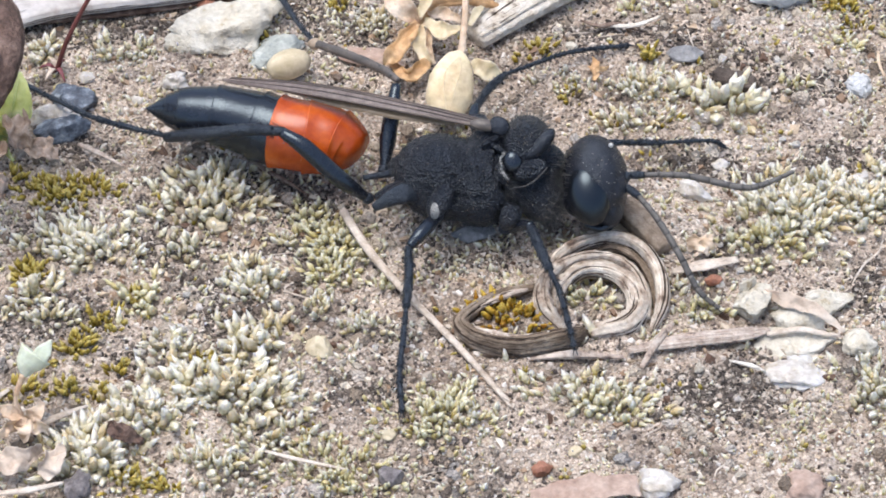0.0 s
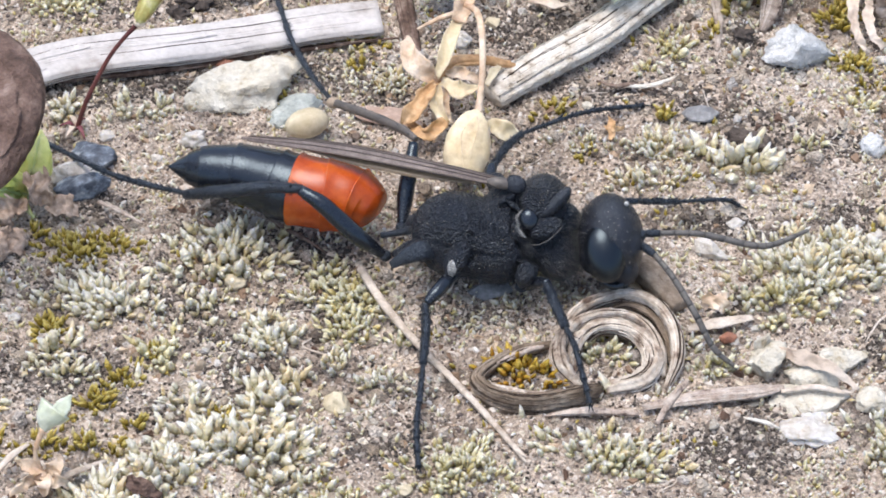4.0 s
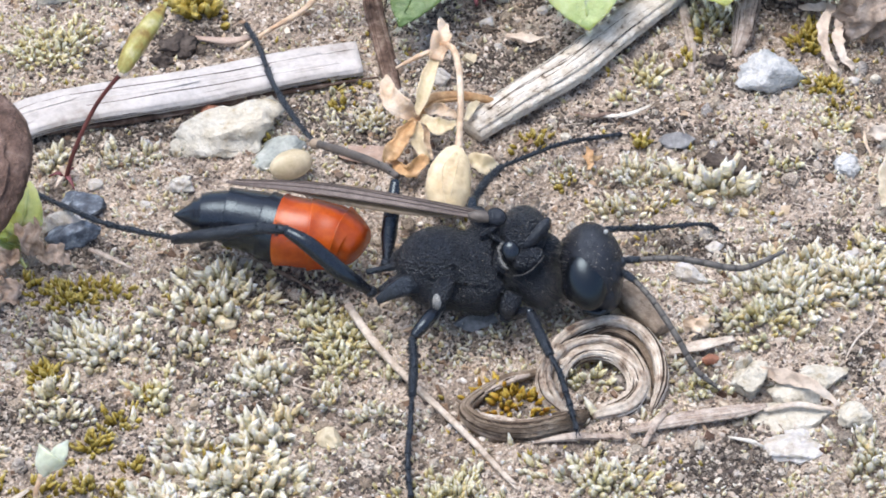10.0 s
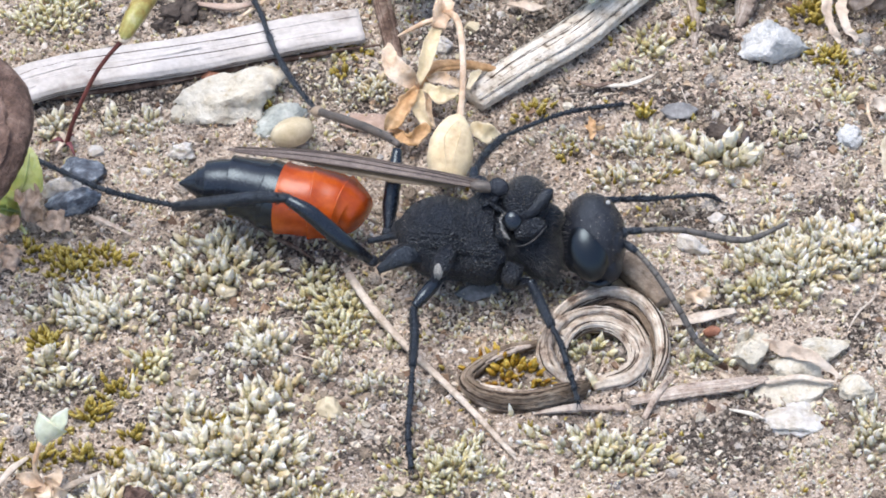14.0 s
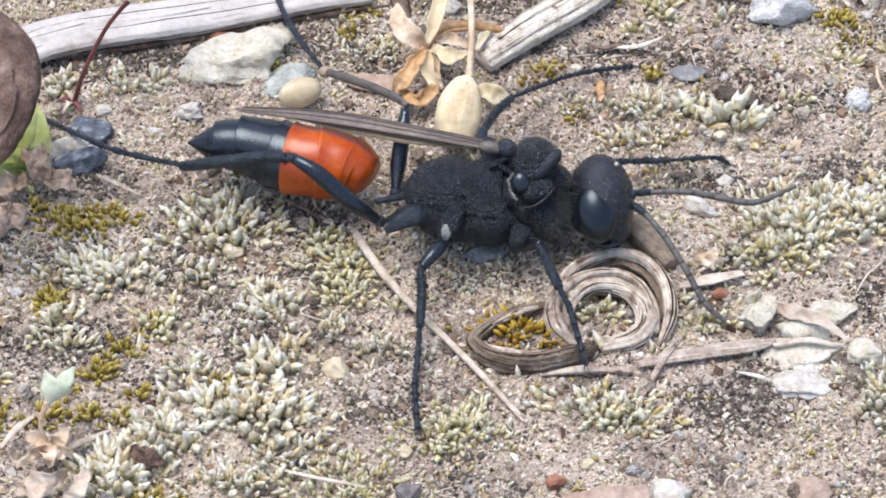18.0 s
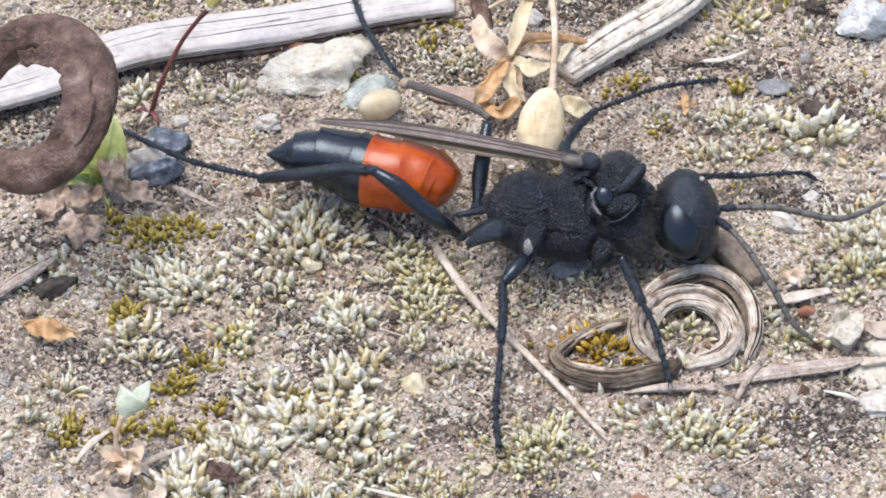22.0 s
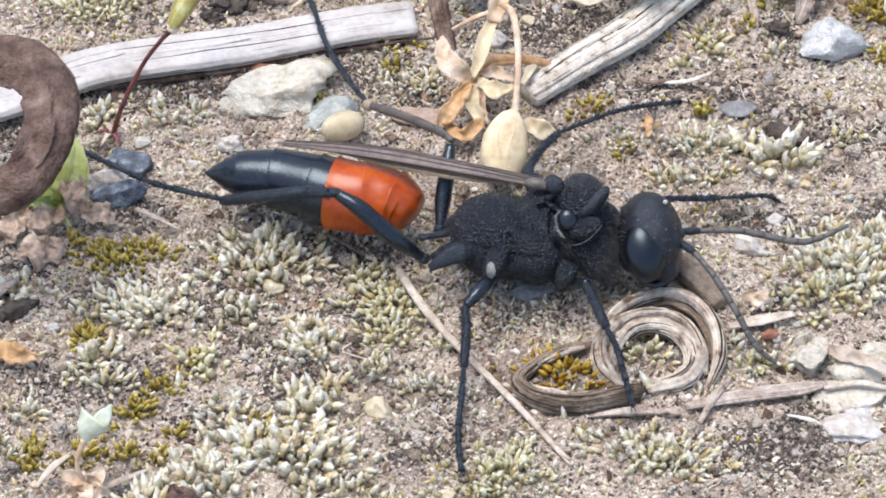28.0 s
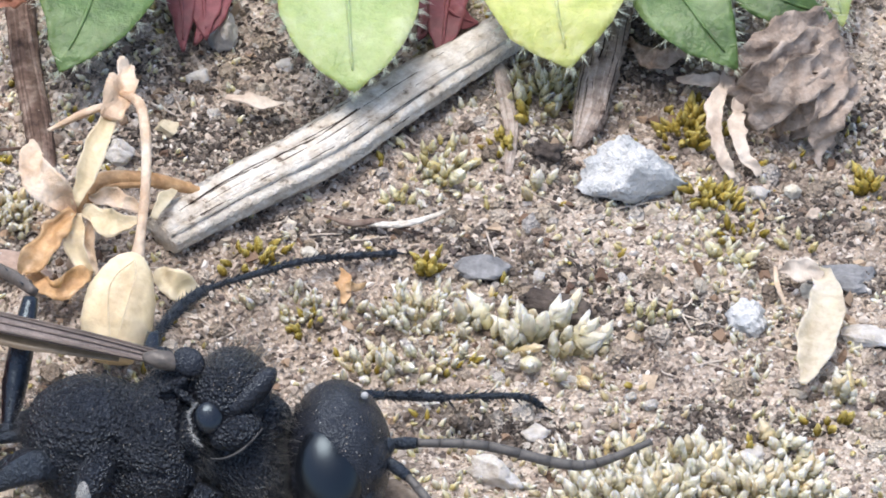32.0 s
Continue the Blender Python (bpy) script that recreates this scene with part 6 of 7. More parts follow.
leafy("herb", (2.05, 21.93, 0.00), "low herb with hairy yellow-green oval leaves", [
    ([(-5.73, 20.72, 1.00), (-4.67, 14.99, 2.60), (-4.89, 11.44, 2.80), (-5.60, 9.54, 2.00)], [0.3, 1.2, 1.65, 1.85, 1.9, 1.8, 1.55, 1.15, 0.65, 0.05], DARKLEAF, 160),
    ([(1.70, 21.12, 1.00), (1.96, 15.05, 2.80), (2.19, 11.31, 2.80), (2.40, 9.34, 2.00)], [0.4, 1.3, 1.8, 2.0, 2.05, 2.0, 1.85, 1.5, 0.95, 0.06], LEAF, 260),
    ([(8.02, 21.69, 1.00), (7.75, 15.82, 2.80), (7.87, 12.41, 2.90), (8.29, 10.84, 2.00)], [0.4, 1.3, 1.8, 2.05, 2.15, 2.1, 1.95, 1.55, 0.95, 0.06], YOUNGLEAF, 240),
    ([(10.31, 19.44, 1.00), (10.88, 15.06, 2.40), (11.77, 12.86, 2.40), (12.98, 11.67, 1.60)], [0.4, 1.0, 1.2, 1.35, 1.4, 1.35, 1.2, 0.9, 0.5, 0.06], DARKLEAF, 120),
    ([(12.30, 19.61, 1.00), (13.13, 15.25, 2.40), (14.18, 13.82, 2.40), (15.68, 13.93, 1.80)], [0.4, 0.9, 0.9, 0.7, 0.06], DARKLEAF, 60),
    ([(16.23, 18.89, 1.00), (15.91, 15.49, 2.00), (16.06, 14.08, 1.40)], [0.3, 0.6, 0.5, 0.05], LEAF, 30),
])
leafy("red_leaved_seedling", (4.97, 16.02, 0.00), "small seedling with dull red leaflets", [
    ([(5.09, 16.84, 0.60), (4.93, 14.26, 1.00), (4.81, 12.49, 0.60)], [0.2, 0.6, 0.45, 0.05], REDLEAF, 0),
    ([(4.45, 15.74, 0.60), (5.09, 14.15, 1.00), (5.82, 13.95, 0.80)], [0.1, 0.35, 0.3, 0.05], REDLEAF, 0),
    ([(4.12, 16.23, 0.60), (4.46, 14.47, 0.80), (4.17, 13.43, 0.60)], [0.1, 0.35, 0.3, 0.05], REDLEAF, 0),
])
leafy("red_leaved_seedling", (-2.11, 15.42, 0.00), "small seedling with dull red leaflets", [
    ([(-2.20, 16.73, 0.60), (-1.93, 14.57, 0.90), (-1.76, 12.93, 0.60)], [0.2, 0.6, 0.5, 0.05], REDLEAF, 0),
    ([(-2.97, 16.14, 0.60), (-2.55, 14.26, 0.90), (-2.36, 12.51, 0.50)], [0.2, 0.4, 0.35, 0.05], REDLEAF, 0),
    ([(-1.39, 16.80, 0.60), (-1.51, 14.22, 0.80), (-2.06, 12.78, 0.50)], [0.2, 0.4, 0.35, 0.05], REDLEAF, 0),
])
leafy("seedling", (-21.13, -2.04, 0.00), "small yellow-green seedling under a curled dead leaf", [
    ([(-20.89, -1.68, 0.60), (-20.44, -1.67, 2.20), (-20.32, -0.33, 2.60)], [0.15, 0.72, 0.62, 0.06], YOUNGLEAF, 0),
    ([(-20.89, -1.68, 0.60), (-20.19, -1.70, 1.60), (-19.90, -1.14, 2.00)], [0.15, 0.45, 0.35, 0.06], YOUNGLEAF, 0),
    ([(-20.75, -1.99, 0.60), (-21.19, -2.39, 1.80), (-21.86, -3.11, 2.20)], [0.15, 0.4, 0.3, 0.06], YOUNGLEAF, 0),
    ([(-20.74, -2.14, 0.60), (-21.42, -2.63, 1.40), (-22.44, -3.27, 1.80)], [0.15, 0.32, 0.25, 0.06], LEAF, 0),
    ([(-21.01, -1.68, 0.60), (-20.81, -2.75, 0.90), (-20.42, -3.19, 0.50)], [0.1, 0.16, 0.14, 0.05], YOUNGLEAF, 0),
])


def dead_leaf(name, at, label, sheets, category="dead leaf"):
    t = thing(name, at, label, category)
    for i, (pts, widths, mat, cup, wave, up) in enumerate(sheets):
        part("leaf_fold", blade(pts, widths, 0.12, up, cup, wave * 1.3, 30, 12, seed=i + 3 * len(name), teeth=0.06), mat, t)
    return t


TOWARD = (0.0, -0.7, 0.7)
dead_leaf("withered_leaf", (-20.84, -2.66, -0.00), "crumpled pale brown withered leaves on the soil", [
    ([(-20.62, -1.39, 1.60), (-20.30, -2.48, 1.60), (-19.89, -2.63, 0.80)], [0.25, 0.5, 0.5, 0.2], DRYBROWN, 0.5, 0.4, TOWARD),
    ([(-19.90, -2.47, 0.80), (-19.21, -2.76, 0.80), (-18.80, -2.52, 0.40)], [0.4, 0.45, 0.2], DRYBROWN, 0.3, 0.4, TOWARD),
    ([(-20.63, -3.05, 0.90), (-21.30, -3.07, 0.90), (-21.88, -3.29, 0.30)], [0.2, 0.5, 0.3], DRYBROWN, 0.4, 0.5, TOWARD),
    ([(-22.16, -2.44, 0.70), (-22.62, -3.38, 0.70), (-23.06, -3.85, 0.20)], [0.2, 0.5, 0.25], DRYBROWN, 0.4, 0.4, TOWARD),
    ([(-22.13, -3.95, 0.50), (-21.40, -4.54, 0.50), (-20.56, -4.18, 0.30)], [0.3, 0.75, 0.3], DRYBROWN, 0.2, 0.5, TOWARD),
])
hook = thing("curled_dead_leaf", (-25.01, 0.37, 0.00), "thick brown dead leaf curled into a hook", "dead leaf")
part("leaf_roll", tube([(-26.86, -1.03, 0.40), (-25.72, -0.15, 4.00), (-24.04, 0.39, 6.00), (-22.10, -0.44, 7.00), (-20.69, -2.33, 7.20), (-20.56, -4.44, 7.00), (-21.47, -6.10, 6.20), (-22.96, -6.07, 5.20), (-24.69, -4.88, 4.40)], [0.5, 0.65, 0.78, 0.86, 0.92, 0.88, 0.9, 0.88, 0.7], 90, 36, 0.85, 0.06, 0.03, TOWARD, 61), DEADLEAF, hook)
part("leaf_edge", blade([(-23.66, -0.86, 6.30), (-21.91, -1.95, 7.40), (-21.03, -3.88, 7.80), (-21.10, -5.62, 7.40), (-22.21, -6.38, 6.00)], [0.3, 0.5, 0.6, 0.6, 0.4], 0.2, TOWARD, 0.3, 0.3, 30, 8, 62), DEADLEAF, hook)

dead_leaf("withered_leaf", (14.99, 11.83, 0.00), "large folded grey-brown withered leaf", [
    ([(12.97, 12.05, 0.40), (13.54, 11.88, 1.60), (14.44, 12.34, 2.20), (15.66, 13.55, 1.80)], [0.35, 0.6, 0.7, 0.5], WITHER, 0.35, 0.3, TOWARD),
    ([(13.03, 11.44, 0.30), (13.65, 10.92, 1.70), (14.61, 11.37, 2.30), (15.86, 12.95, 1.80)], [0.3, 0.55, 0.65, 0.45], WITHER, 0.35, 0.3, TOWARD),
    ([(13.18, 10.96, 0.20), (13.88, 10.33, 1.50), (14.83, 10.78, 2.20), (16.08, 12.47, 1.70)], [0.25, 0.5, 0.6, 0.4], WITHER, 0.35, 0.3, TOWARD),
    ([(14.13, 10.92, 0.20), (14.61, 10.38, 1.20), (15.24, 10.45, 1.90), (16.24, 12.11, 1.50)], [0.2, 0.45, 0.55, 0.35], WITHER, 0.35, 0.3, TOWARD),
    ([(15.34, 9.33, 0.10), (15.27, 9.82, 0.70), (15.46, 10.10, 1.60), (16.28, 11.74, 1.30)], [0.06, 0.28, 0.5, 0.35], WITHER, 0.35, 0.3, TOWARD),
    ([(14.61, 10.83, 0.10), (15.12, 10.42, 0.90), (15.69, 10.47, 1.40)], [0.15, 0.4, 0.35], WITHER, 0.35, 0.3, TOWARD),
])
dead_leaf("withered_leaf", (12.55, 10.42, 0.00), "narrow twisted strips of withered leaf", [
    ([(12.83, 12.18, 1.00), (12.34, 10.55, 0.90), (12.53, 9.24, 0.60), (12.93, 8.67, 0.20)], [0.2, 0.22, 0.18, 0.1], CRISP, 0.4, 0.2, TOWARD),
    ([(13.16, 11.95, 0.80), (13.01, 10.24, 0.80), (13.23, 9.18, 0.50), (13.64, 8.85, 0.20)], [0.2, 0.2, 0.16, 0.1], CRISP, 0.4, 0.2, TOWARD),
    ([(11.48, 12.59, 0.40), (12.23, 12.12, 0.70), (13.05, 12.30, 0.50)], [0.1, 0.2, 0.2], CRISP, 0.4, 0.2, TOWARD),
])
dead_leaf("withered_petal", (14.73, 2.59, 0.00), "cream dry petal lying on the soil", [
    ([(15.11, 4.88, 0.40), (15.08, 3.18, 0.70), (14.71, 1.74, 0.60), (14.39, 0.50, 0.30)], [0.2, 0.48, 0.56, 0.1], CREAM, 0.35, 0.1, (0, -0.4, 0.9)),
    ([(13.83, 4.74, 0.50), (13.86, 4.07, 0.50), (14.08, 3.64, 0.20)], [0.05, 0.07, 0.05], PETAL, 0.2, 0.0, TOWARD),
    ([(13.95, 4.64, 0.50), (14.52, 4.51, 0.70), (15.07, 4.50, 0.50)], [0.1, 0.3, 0.2], CRISP, 0.4, 0.2, TOWARD),
])
dead_leaf("withered_leaf", (6.47, -5.87, 0.00), "small orange-brown withered flower scrap", [
    ([(6.12, -6.37, 0.20), (6.45, -6.28, 0.60), (7.03, -5.84, 0.30)], [0.1, 0.4, 0.1], PETAL, 0.5, 0.3, TOWARD),
    ([(6.34, -6.52, 0.20), (6.78, -6.49, 0.50), (7.24, -6.36, 0.20)], [0.1, 0.3, 0.1], PETAL, 0.5, 0.3, TOWARD),
])
dead_leaf("withered_leaf", (10.39, -9.18, 0.00), "flat tan strip of dead leaf among white stones", [
    ([(8.94, -8.75, 0.50), (9.91, -9.22, 0.70), (10.99, -9.75, 0.80), (12.09, -10.39, 0.30)], [0.15, 0.3, 0.25, 0.06], CRISP, 0.3, 0.1, TOWARD),
])
dead_leaf("withered_leaf", (-21.91, -9.65, 0.00), "red-brown curled scrap of leaf", [
    ([(-23.21, -9.46, 0.40), (-21.91, -10.13, 0.70), (-20.98, -9.95, 0.30)], [0.2, 0.4, 0.15], RUST, 0.4, 0.3, TOWARD),
])
dead_leaf("bark_chip", (2.41, -18.76, 0.00), "pinkish strip of bark on the soil", [
    ([(0.34, -19.25, 0.30), (2.39, -18.94, 0.60), (4.27, -18.52, 0.40)], [0.4, 0.6, 0.5], PINKWOOD, 0.2, 0.15, (0, 0, 1)),
], "bark")
dead_leaf("withered_leaf", (-17.47, -18.22, 0.00), "brown withered leaf scraps in the moss", [
    ([(-17.69, -19.03, 0.30), (-17.28, -18.61, 0.80), (-17.06, -17.67, 0.50)], [0.2, 0.4, 0.15], CRISP, 0.4, 0.3, TOWARD),
    ([(-15.67, -16.52, 0.50), (-14.98, -17.03, 0.80), (-14.15, -17.13, 0.30)], [0.15, 0.3, 0.2], DEADLEAF, 0.4, 0.3, TOWARD),
    ([(-19.73, -18.62, 0.40), (-18.64, -18.65, 0.80), (-17.80, -17.80, 0.30)], [0.2, 0.5, 0.2], CRISP, 0.4, 0.3, TOWARD),
])

# withered flower with its hanging seed capsule
wf = thing("withered_flower", (-4.78, 4.52, 0.00), "withered tan flower with a cream seed capsule on a bent stem", "dry flower")
for i, (pts, widths, mat, cup, wave) in enumerate([
    ([(-4.77, 4.26, 1.60), (-5.40, 4.48, 2.20), (-5.92, 5.15, 2.40), (-6.04, 6.00, 2.50)], [0.1, 0.4, 0.5, 0.3, 0.04], PETAL, 0.6, 0.3),
    ([(-4.75, 4.32, 1.80), (-4.45, 4.98, 2.60), (-4.20, 5.73, 3.00), (-3.92, 6.47, 3.40)], [0.1, 0.32, 0.3, 0.15], HUSK, 0.6, 0.15),
    ([(-3.98, 6.08, 3.30), (-3.77, 6.77, 3.60), (-3.62, 7.95, 3.60)], [0.25, 0.4, 0.2], PETAL, 0.8, 0.4),
    ([(-4.62, 4.43, 1.70), (-5.21, 3.74, 1.40), (-5.65, 3.05, 1.10), (-6.03, 2.83, 0.60)], [0.15, 0.3, 0.3, 0.12], RUST, 0.9, 0.35),
    ([(-4.70, 4.20, 1.60), (-4.68, 3.47, 1.20), (-4.35, 2.95, 0.60)], [0.18, 0.26, 0.2], HUSK, 0.6, 0.2),
    ([(-4.32, 4.32, 1.50), (-4.37, 3.68, 1.00), (-4.12, 3.06, 0.50)], [0.1, 0.2, 0.12], PETAL, 0.6, 0.2),
    ([(-4.55, 4.47, 1.60), (-3.85, 3.90, 1.60), (-3.11, 4.39, 1.40)], [0.15, 0.36, 0.1], HUSK, 0.5, 0.3),
    ([(-4.44, 4.76, 1.70), (-3.76, 4.74, 1.80), (-3.02, 4.72, 1.40)], [0.1, 0.28, 0.05], PETAL, 0.5, 0.3),
    ([(-5.81, 3.07, 0.60), (-5.23, 2.14, 0.80), (-4.65, 2.48, 0.80), (-4.22, 3.31, 0.50)], [0.12, 0.32, 0.3, 0.12], RUST, 0.7, 0.4),
    ([(-2.72, 4.88, 1.00), (-2.51, 5.40, 1.20), (-2.17, 6.15, 1.00)], [0.08, 0.18, 0.05], HUSK, 0.5, 0.1),
    ([(-2.62, 3.16, 0.60), (-1.99, 2.56, 0.80), (-1.30, 2.69, 0.30)], [0.15, 0.42, 0.15], HUSK, 0.3, 0.2),
]):
    part("petal", blade(pts, widths, 0.1, TOWARD, cup, wave, 18, 8, seed=70 + i), mat, wf)
for i, (pts, rad) in enumerate([
    ([(-5.65, 6.58, 2.40), (-4.73, 6.64, 3.00), (-3.86, 6.60, 3.50)], [0.06, 0.12, 0.1]),
    ([(-4.71, 4.30, 1.50), (-4.35, 5.36, 1.70), (-3.32, 5.76, 1.60), (-2.41, 6.07, 1.20), (-1.25, 6.39, 0.60)], [0.2, 0.26, 0.22, 0.22, 0.1]),
    ([(-4.75, 4.25, 1.30), (-4.18, 5.27, 1.60), (-3.09, 5.67, 1.50), (-1.83, 6.46, 0.90)], [0.1, 0.14, 0.12, 0.06]),
    ([(-4.76, 3.87, -0.00), (-4.70, 4.16, 1.00), (-4.71, 4.27, 1.60)], [0.2, 0.2, 0.2]),
]):
    part("stem", tube(pts, rad, 20, 12, 0.8, 0.14, seed=80 + i), RUST if i in (1, 2) else PETAL, wf)
part("bent_stem", tube([(-3.73, 6.83, 3.60), (-3.23, 6.23, 3.80), (-2.98, 5.13, 3.60), (-2.90, 3.79, 3.00), (-2.94, 2.68, 2.50), (-2.99, 2.12, 2.10)], [0.1, 0.15, 0.14, 0.13, 0.13, 0.18], 30, 10), PETAL, wf)
cap = part("capsule", tube([(-2.99, 2.25, 2.10), (-3.14, 1.73, 2.00), (-3.32, 1.07, 1.70), (-3.42, 0.35, 1.30), (-3.49, -0.46, 0.90)], [0.14, 0.62, 0.92, 0.95, 0.6], 30, 24, 0.75, 0.03, 0.004, TOWARD, 90), HUSK, wf, "cream papery seed capsule")
for dx in (-0.35, 0.25):
    line = smooth_line([(-3.03, 1.54, 2.60), (-3.17, 0.75, 2.75), (-3.31, 0.16, 2.45), (-3.43, -0.96, 1.60)], 14)
    line[:, 0] += dx * np.sin(np.linspace(0, 1, 15) * math.pi)
    line[:, 2] -= abs(dx) * 0.25
    part("capsule_rib", tube(line, [0.015, 0.028, 0.015], 14, 6), HUSK, cap)

# moss pod on its red stem
mp = thing("seed_pod_stem", (-19.25, 2.47, 0.00), "olive seed pod on a thin dark red stem", "plant")
part("stem", tube([(-19.29, 2.34, 0.00), (-18.95, 2.49, 1.20), (-18.52, 2.80, 2.20), (-17.88, 3.23, 3.40), (-17.26, 3.56, 4.20), (-16.68, 3.80, 4.80)], [0.11, 0.10, 0.095, 0.09, 0.09, 0.11], 30, 10), REDSTEM, mp)
part("pod", tube([(-16.72, 3.70, 4.80), (-16.55, 4.06, 5.00), (-16.12, 4.92, 5.30), (-15.52, 5.96, 5.60), (-15.01, 6.94, 5.80)], [0.16, 0.33, 0.44, 0.40, 0.05], 26, 18, 1.0, 0.12, 0.02, seed=91), POD, mp, "olive-brown pointed pod")
part("pod_collar", ball((-16.71, 3.80, 4.80), (0.24, 0.22, 0.22), (0, 0, 0), 0.1), PETAL, mp)
for i, a in enumerate(range(0, 360, 60)):
    b0 = np.array((-19.28, 2.37, 0.10))
    d = np.array((math.cos(radians(a)), math.sin(radians(a)), 0.0))
    part("leaf", blade([b0, b0 + d * 0.3 + np.array((0, 0, 0.3)), b0 + d * (0.5 + 0.07 * i) + np.array((0, 0, 0.1))], [0.05, 0.11, 0.02], 0.08, (0, 0, 1), 0.2, 0.05, 8, 4, i), REDLEAF if i % 2 else CRISP, mp)

# pale cup flower on a tan stem with a dry calyx at its foot
cf = thing("dry_cup_flower", (-18.61, -16.18, 0.00), "pale cup-shaped dry flower on a tan stalk", "dry flower")
part("stem", tube([(-18.57, -16.43, 0.30), (-18.87, -16.27, 1.40), (-18.58, -15.87, 2.40)], [0.1, 0.09, 0.12], 18, 8), PETAL, cf)
part("cup", tube([(-18.54, -15.92, 2.30), (-18.42, -15.62, 2.60), (-18.13, -15.31, 2.90)], [0.12, 0.46, 0.66], 14, 16, 0.8, 0.06, 0.02, TOWARD, 95), PALECUP, cf, "pale green-white papery cup")
part("cup_lobe", blade([(-18.05, -15.58, 2.80), (-17.84, -15.34, 3.10), (-17.60, -14.91, 3.20)], [0.3, 0.3, 0.05], 0.1, TOWARD, 0.2, 0.1, 10, 6, 96), PALECUP, cf)
for i, pts in enumerate(([(-18.55, -16.52, 0.40), (-19.05, -16.54, 0.90), (-19.77, -16.00, 0.50)], [(-18.65, -16.60, 0.40), (-19.19, -17.24, 0.90), (-19.64, -17.49, 0.30)], [(-18.54, -16.66, 0.40), (-18.44, -17.41, 0.80), (-18.57, -17.54, 0.30)], [(-18.45, -16.43, 0.40), (-18.11, -16.37, 0.90), (-18.06, -15.55, 0.50)], [(-18.44, -16.60, 0.40), (-17.95, -17.03, 0.70), (-17.57, -16.82, 0.30)])):
    part("sepal", blade(pts, [0.1, 0.24, 0.2, 0.02], 0.09, TOWARD, 0.6, 0.35, 14, 6, 97 + i), PETAL, cf)

# stem bits and leaf scraps at the plants behind
dead_leaf("withered_leaf", (-7.99, 14.16, 0.00), "orange-red withered leaf at the foot of the herb", [
    ([(-8.37, 12.33, 1.50), (-7.62, 12.10, 2.20), (-6.79, 12.63, 2.20)], [0.15, 0.4, 0.3], REDCHIP, 0.5, 0.3, TOWARD),
    ([(-10.31, 12.33, 1.50), (-9.44, 12.28, 2.20), (-8.35, 12.59, 2.40)], [0.15, 0.5, 0.3], PETAL, 0.5, 0.4, TOWARD),
])


# ---------------------------------------------------------------- dark crumbs and litter
def crumbs(x, y, rx, ry, n, seed):
    rs, n = np.random.RandomState(seed), n * 2
    px, py = rs.normal(0, rx / 1.8, n), rs.normal(0, ry / 1.8, n)
    me = loose("soil_crumbs", n, 0.04, 0.13, CRUMB, seed, px, py, x, y, 0.01)
    ob = new("soil_crumbs", me)
    ob.location = (x * MM, y * MM, 0)
    tagged(ob, "dark crumbs of humus on the sand, in places put there as shade", "soil", "soil crumbs", "stuff")


for i, (x, y, rx, ry, n) in enumerate([
    (-17.90, -10.82, 2.4, 1.4, 260), (7.23, -13.99, 3.0, 1.6, 420), (-13.71, -6.43, 1.5, 1.5, 160), (-5.73, -13.93, 1.8, 1.4, 160), (0.53, 9.57, 2.2, 1.2, 300), (12.99, -7.96, 0.6, 1.4, 130),
    (-1.60, 9.33, 1.6, 1.2, 160), (-15.18, 11.12, 0.9, 0.9, 130), (-12.73, -8.80, 1.4, 0.8, 120), (7.78, 10.01, 0.7, 0.5, 80), (7.69, 9.67, 0.6, 0.5, 60), (-3.04, -17.68, 1.6, 1.2, 160), (-1.76, -4.65, 3.0, 1.2, 200),
    # those at (-24.05, 2.42), (-18.04, 5.06), (-10.69, 6.93) darken the soil as shade
    (7.74, -13.35, 1.8, 1.0, 260), (-23.05, -4.85, 2.2, 0.9, 260), (-24.05, 2.42, 2.2, 1.3, 420), (-18.04, 5.06, 3.0, 0.6, 300), (-10.69, 6.93, 1.2, 0.6, 160), (-18.17, -1.60, 1.6, 0.7, 160), (-4.20, 8.63, 1.6, 0.8, 180), (-8.89, -6.60, 2.2, 0.8, 200), (-20.48, -10.50, 1.4, 0.9, 150), (-23.05, -6.99, 1.2, 0.8, 130), (-14.64, -12.66, 1.2, 0.9, 140), (-19.00, -6.43, 1.2, 0.8, 130), (-14.00, -6.89, 0.9, 0.8, 140), (-11.82, -9.77, 1.2, 1.0, 150), (-9.30, -3.46, 1.6, 0.7, 120), (6.42, -1.15, 1.3, 0.6, 150), (11.89, -0.28, 0.9, 0.7, 130), (13.20, -6.89, 0.6, 0.9, 110),
    (7.51, -6.00, 0.9, 0.6, 90), (-20.09, -11.27, 1.5, 1.0, 140), (-5.47, -11.26, 1.2, 1.0, 120), (5.76, 5.87, 1.4, 0.7, 120), (9.69, 3.50, 1.5, 0.8, 110), (8.26, 4.75, 1.6, 0.8, 140), (11.99, 3.26, 1.6, 0.9, 140),
    (6.75, -1.37, 1.4, 0.9, 130), (14.04, -0.64, 1.4, 0.9, 130), (-11.55, -11.38, 1.4, 0.9, 130), (-3.01, -7.01, 1.2, 0.7, 100),
    (-15.81, 5.73, 2.4, 0.7, 200), (-8.25, 6.91, 2.2, 0.8, 180), (-17.87, 4.55, 1.5, 0.6, 120), (2.68, 5.87, 2.0, 1.0, 120), (0.08, 10.38, 1.6, 1.0, 120),
]):
    crumbs(x, y, rx, ry, n, 300 + i)
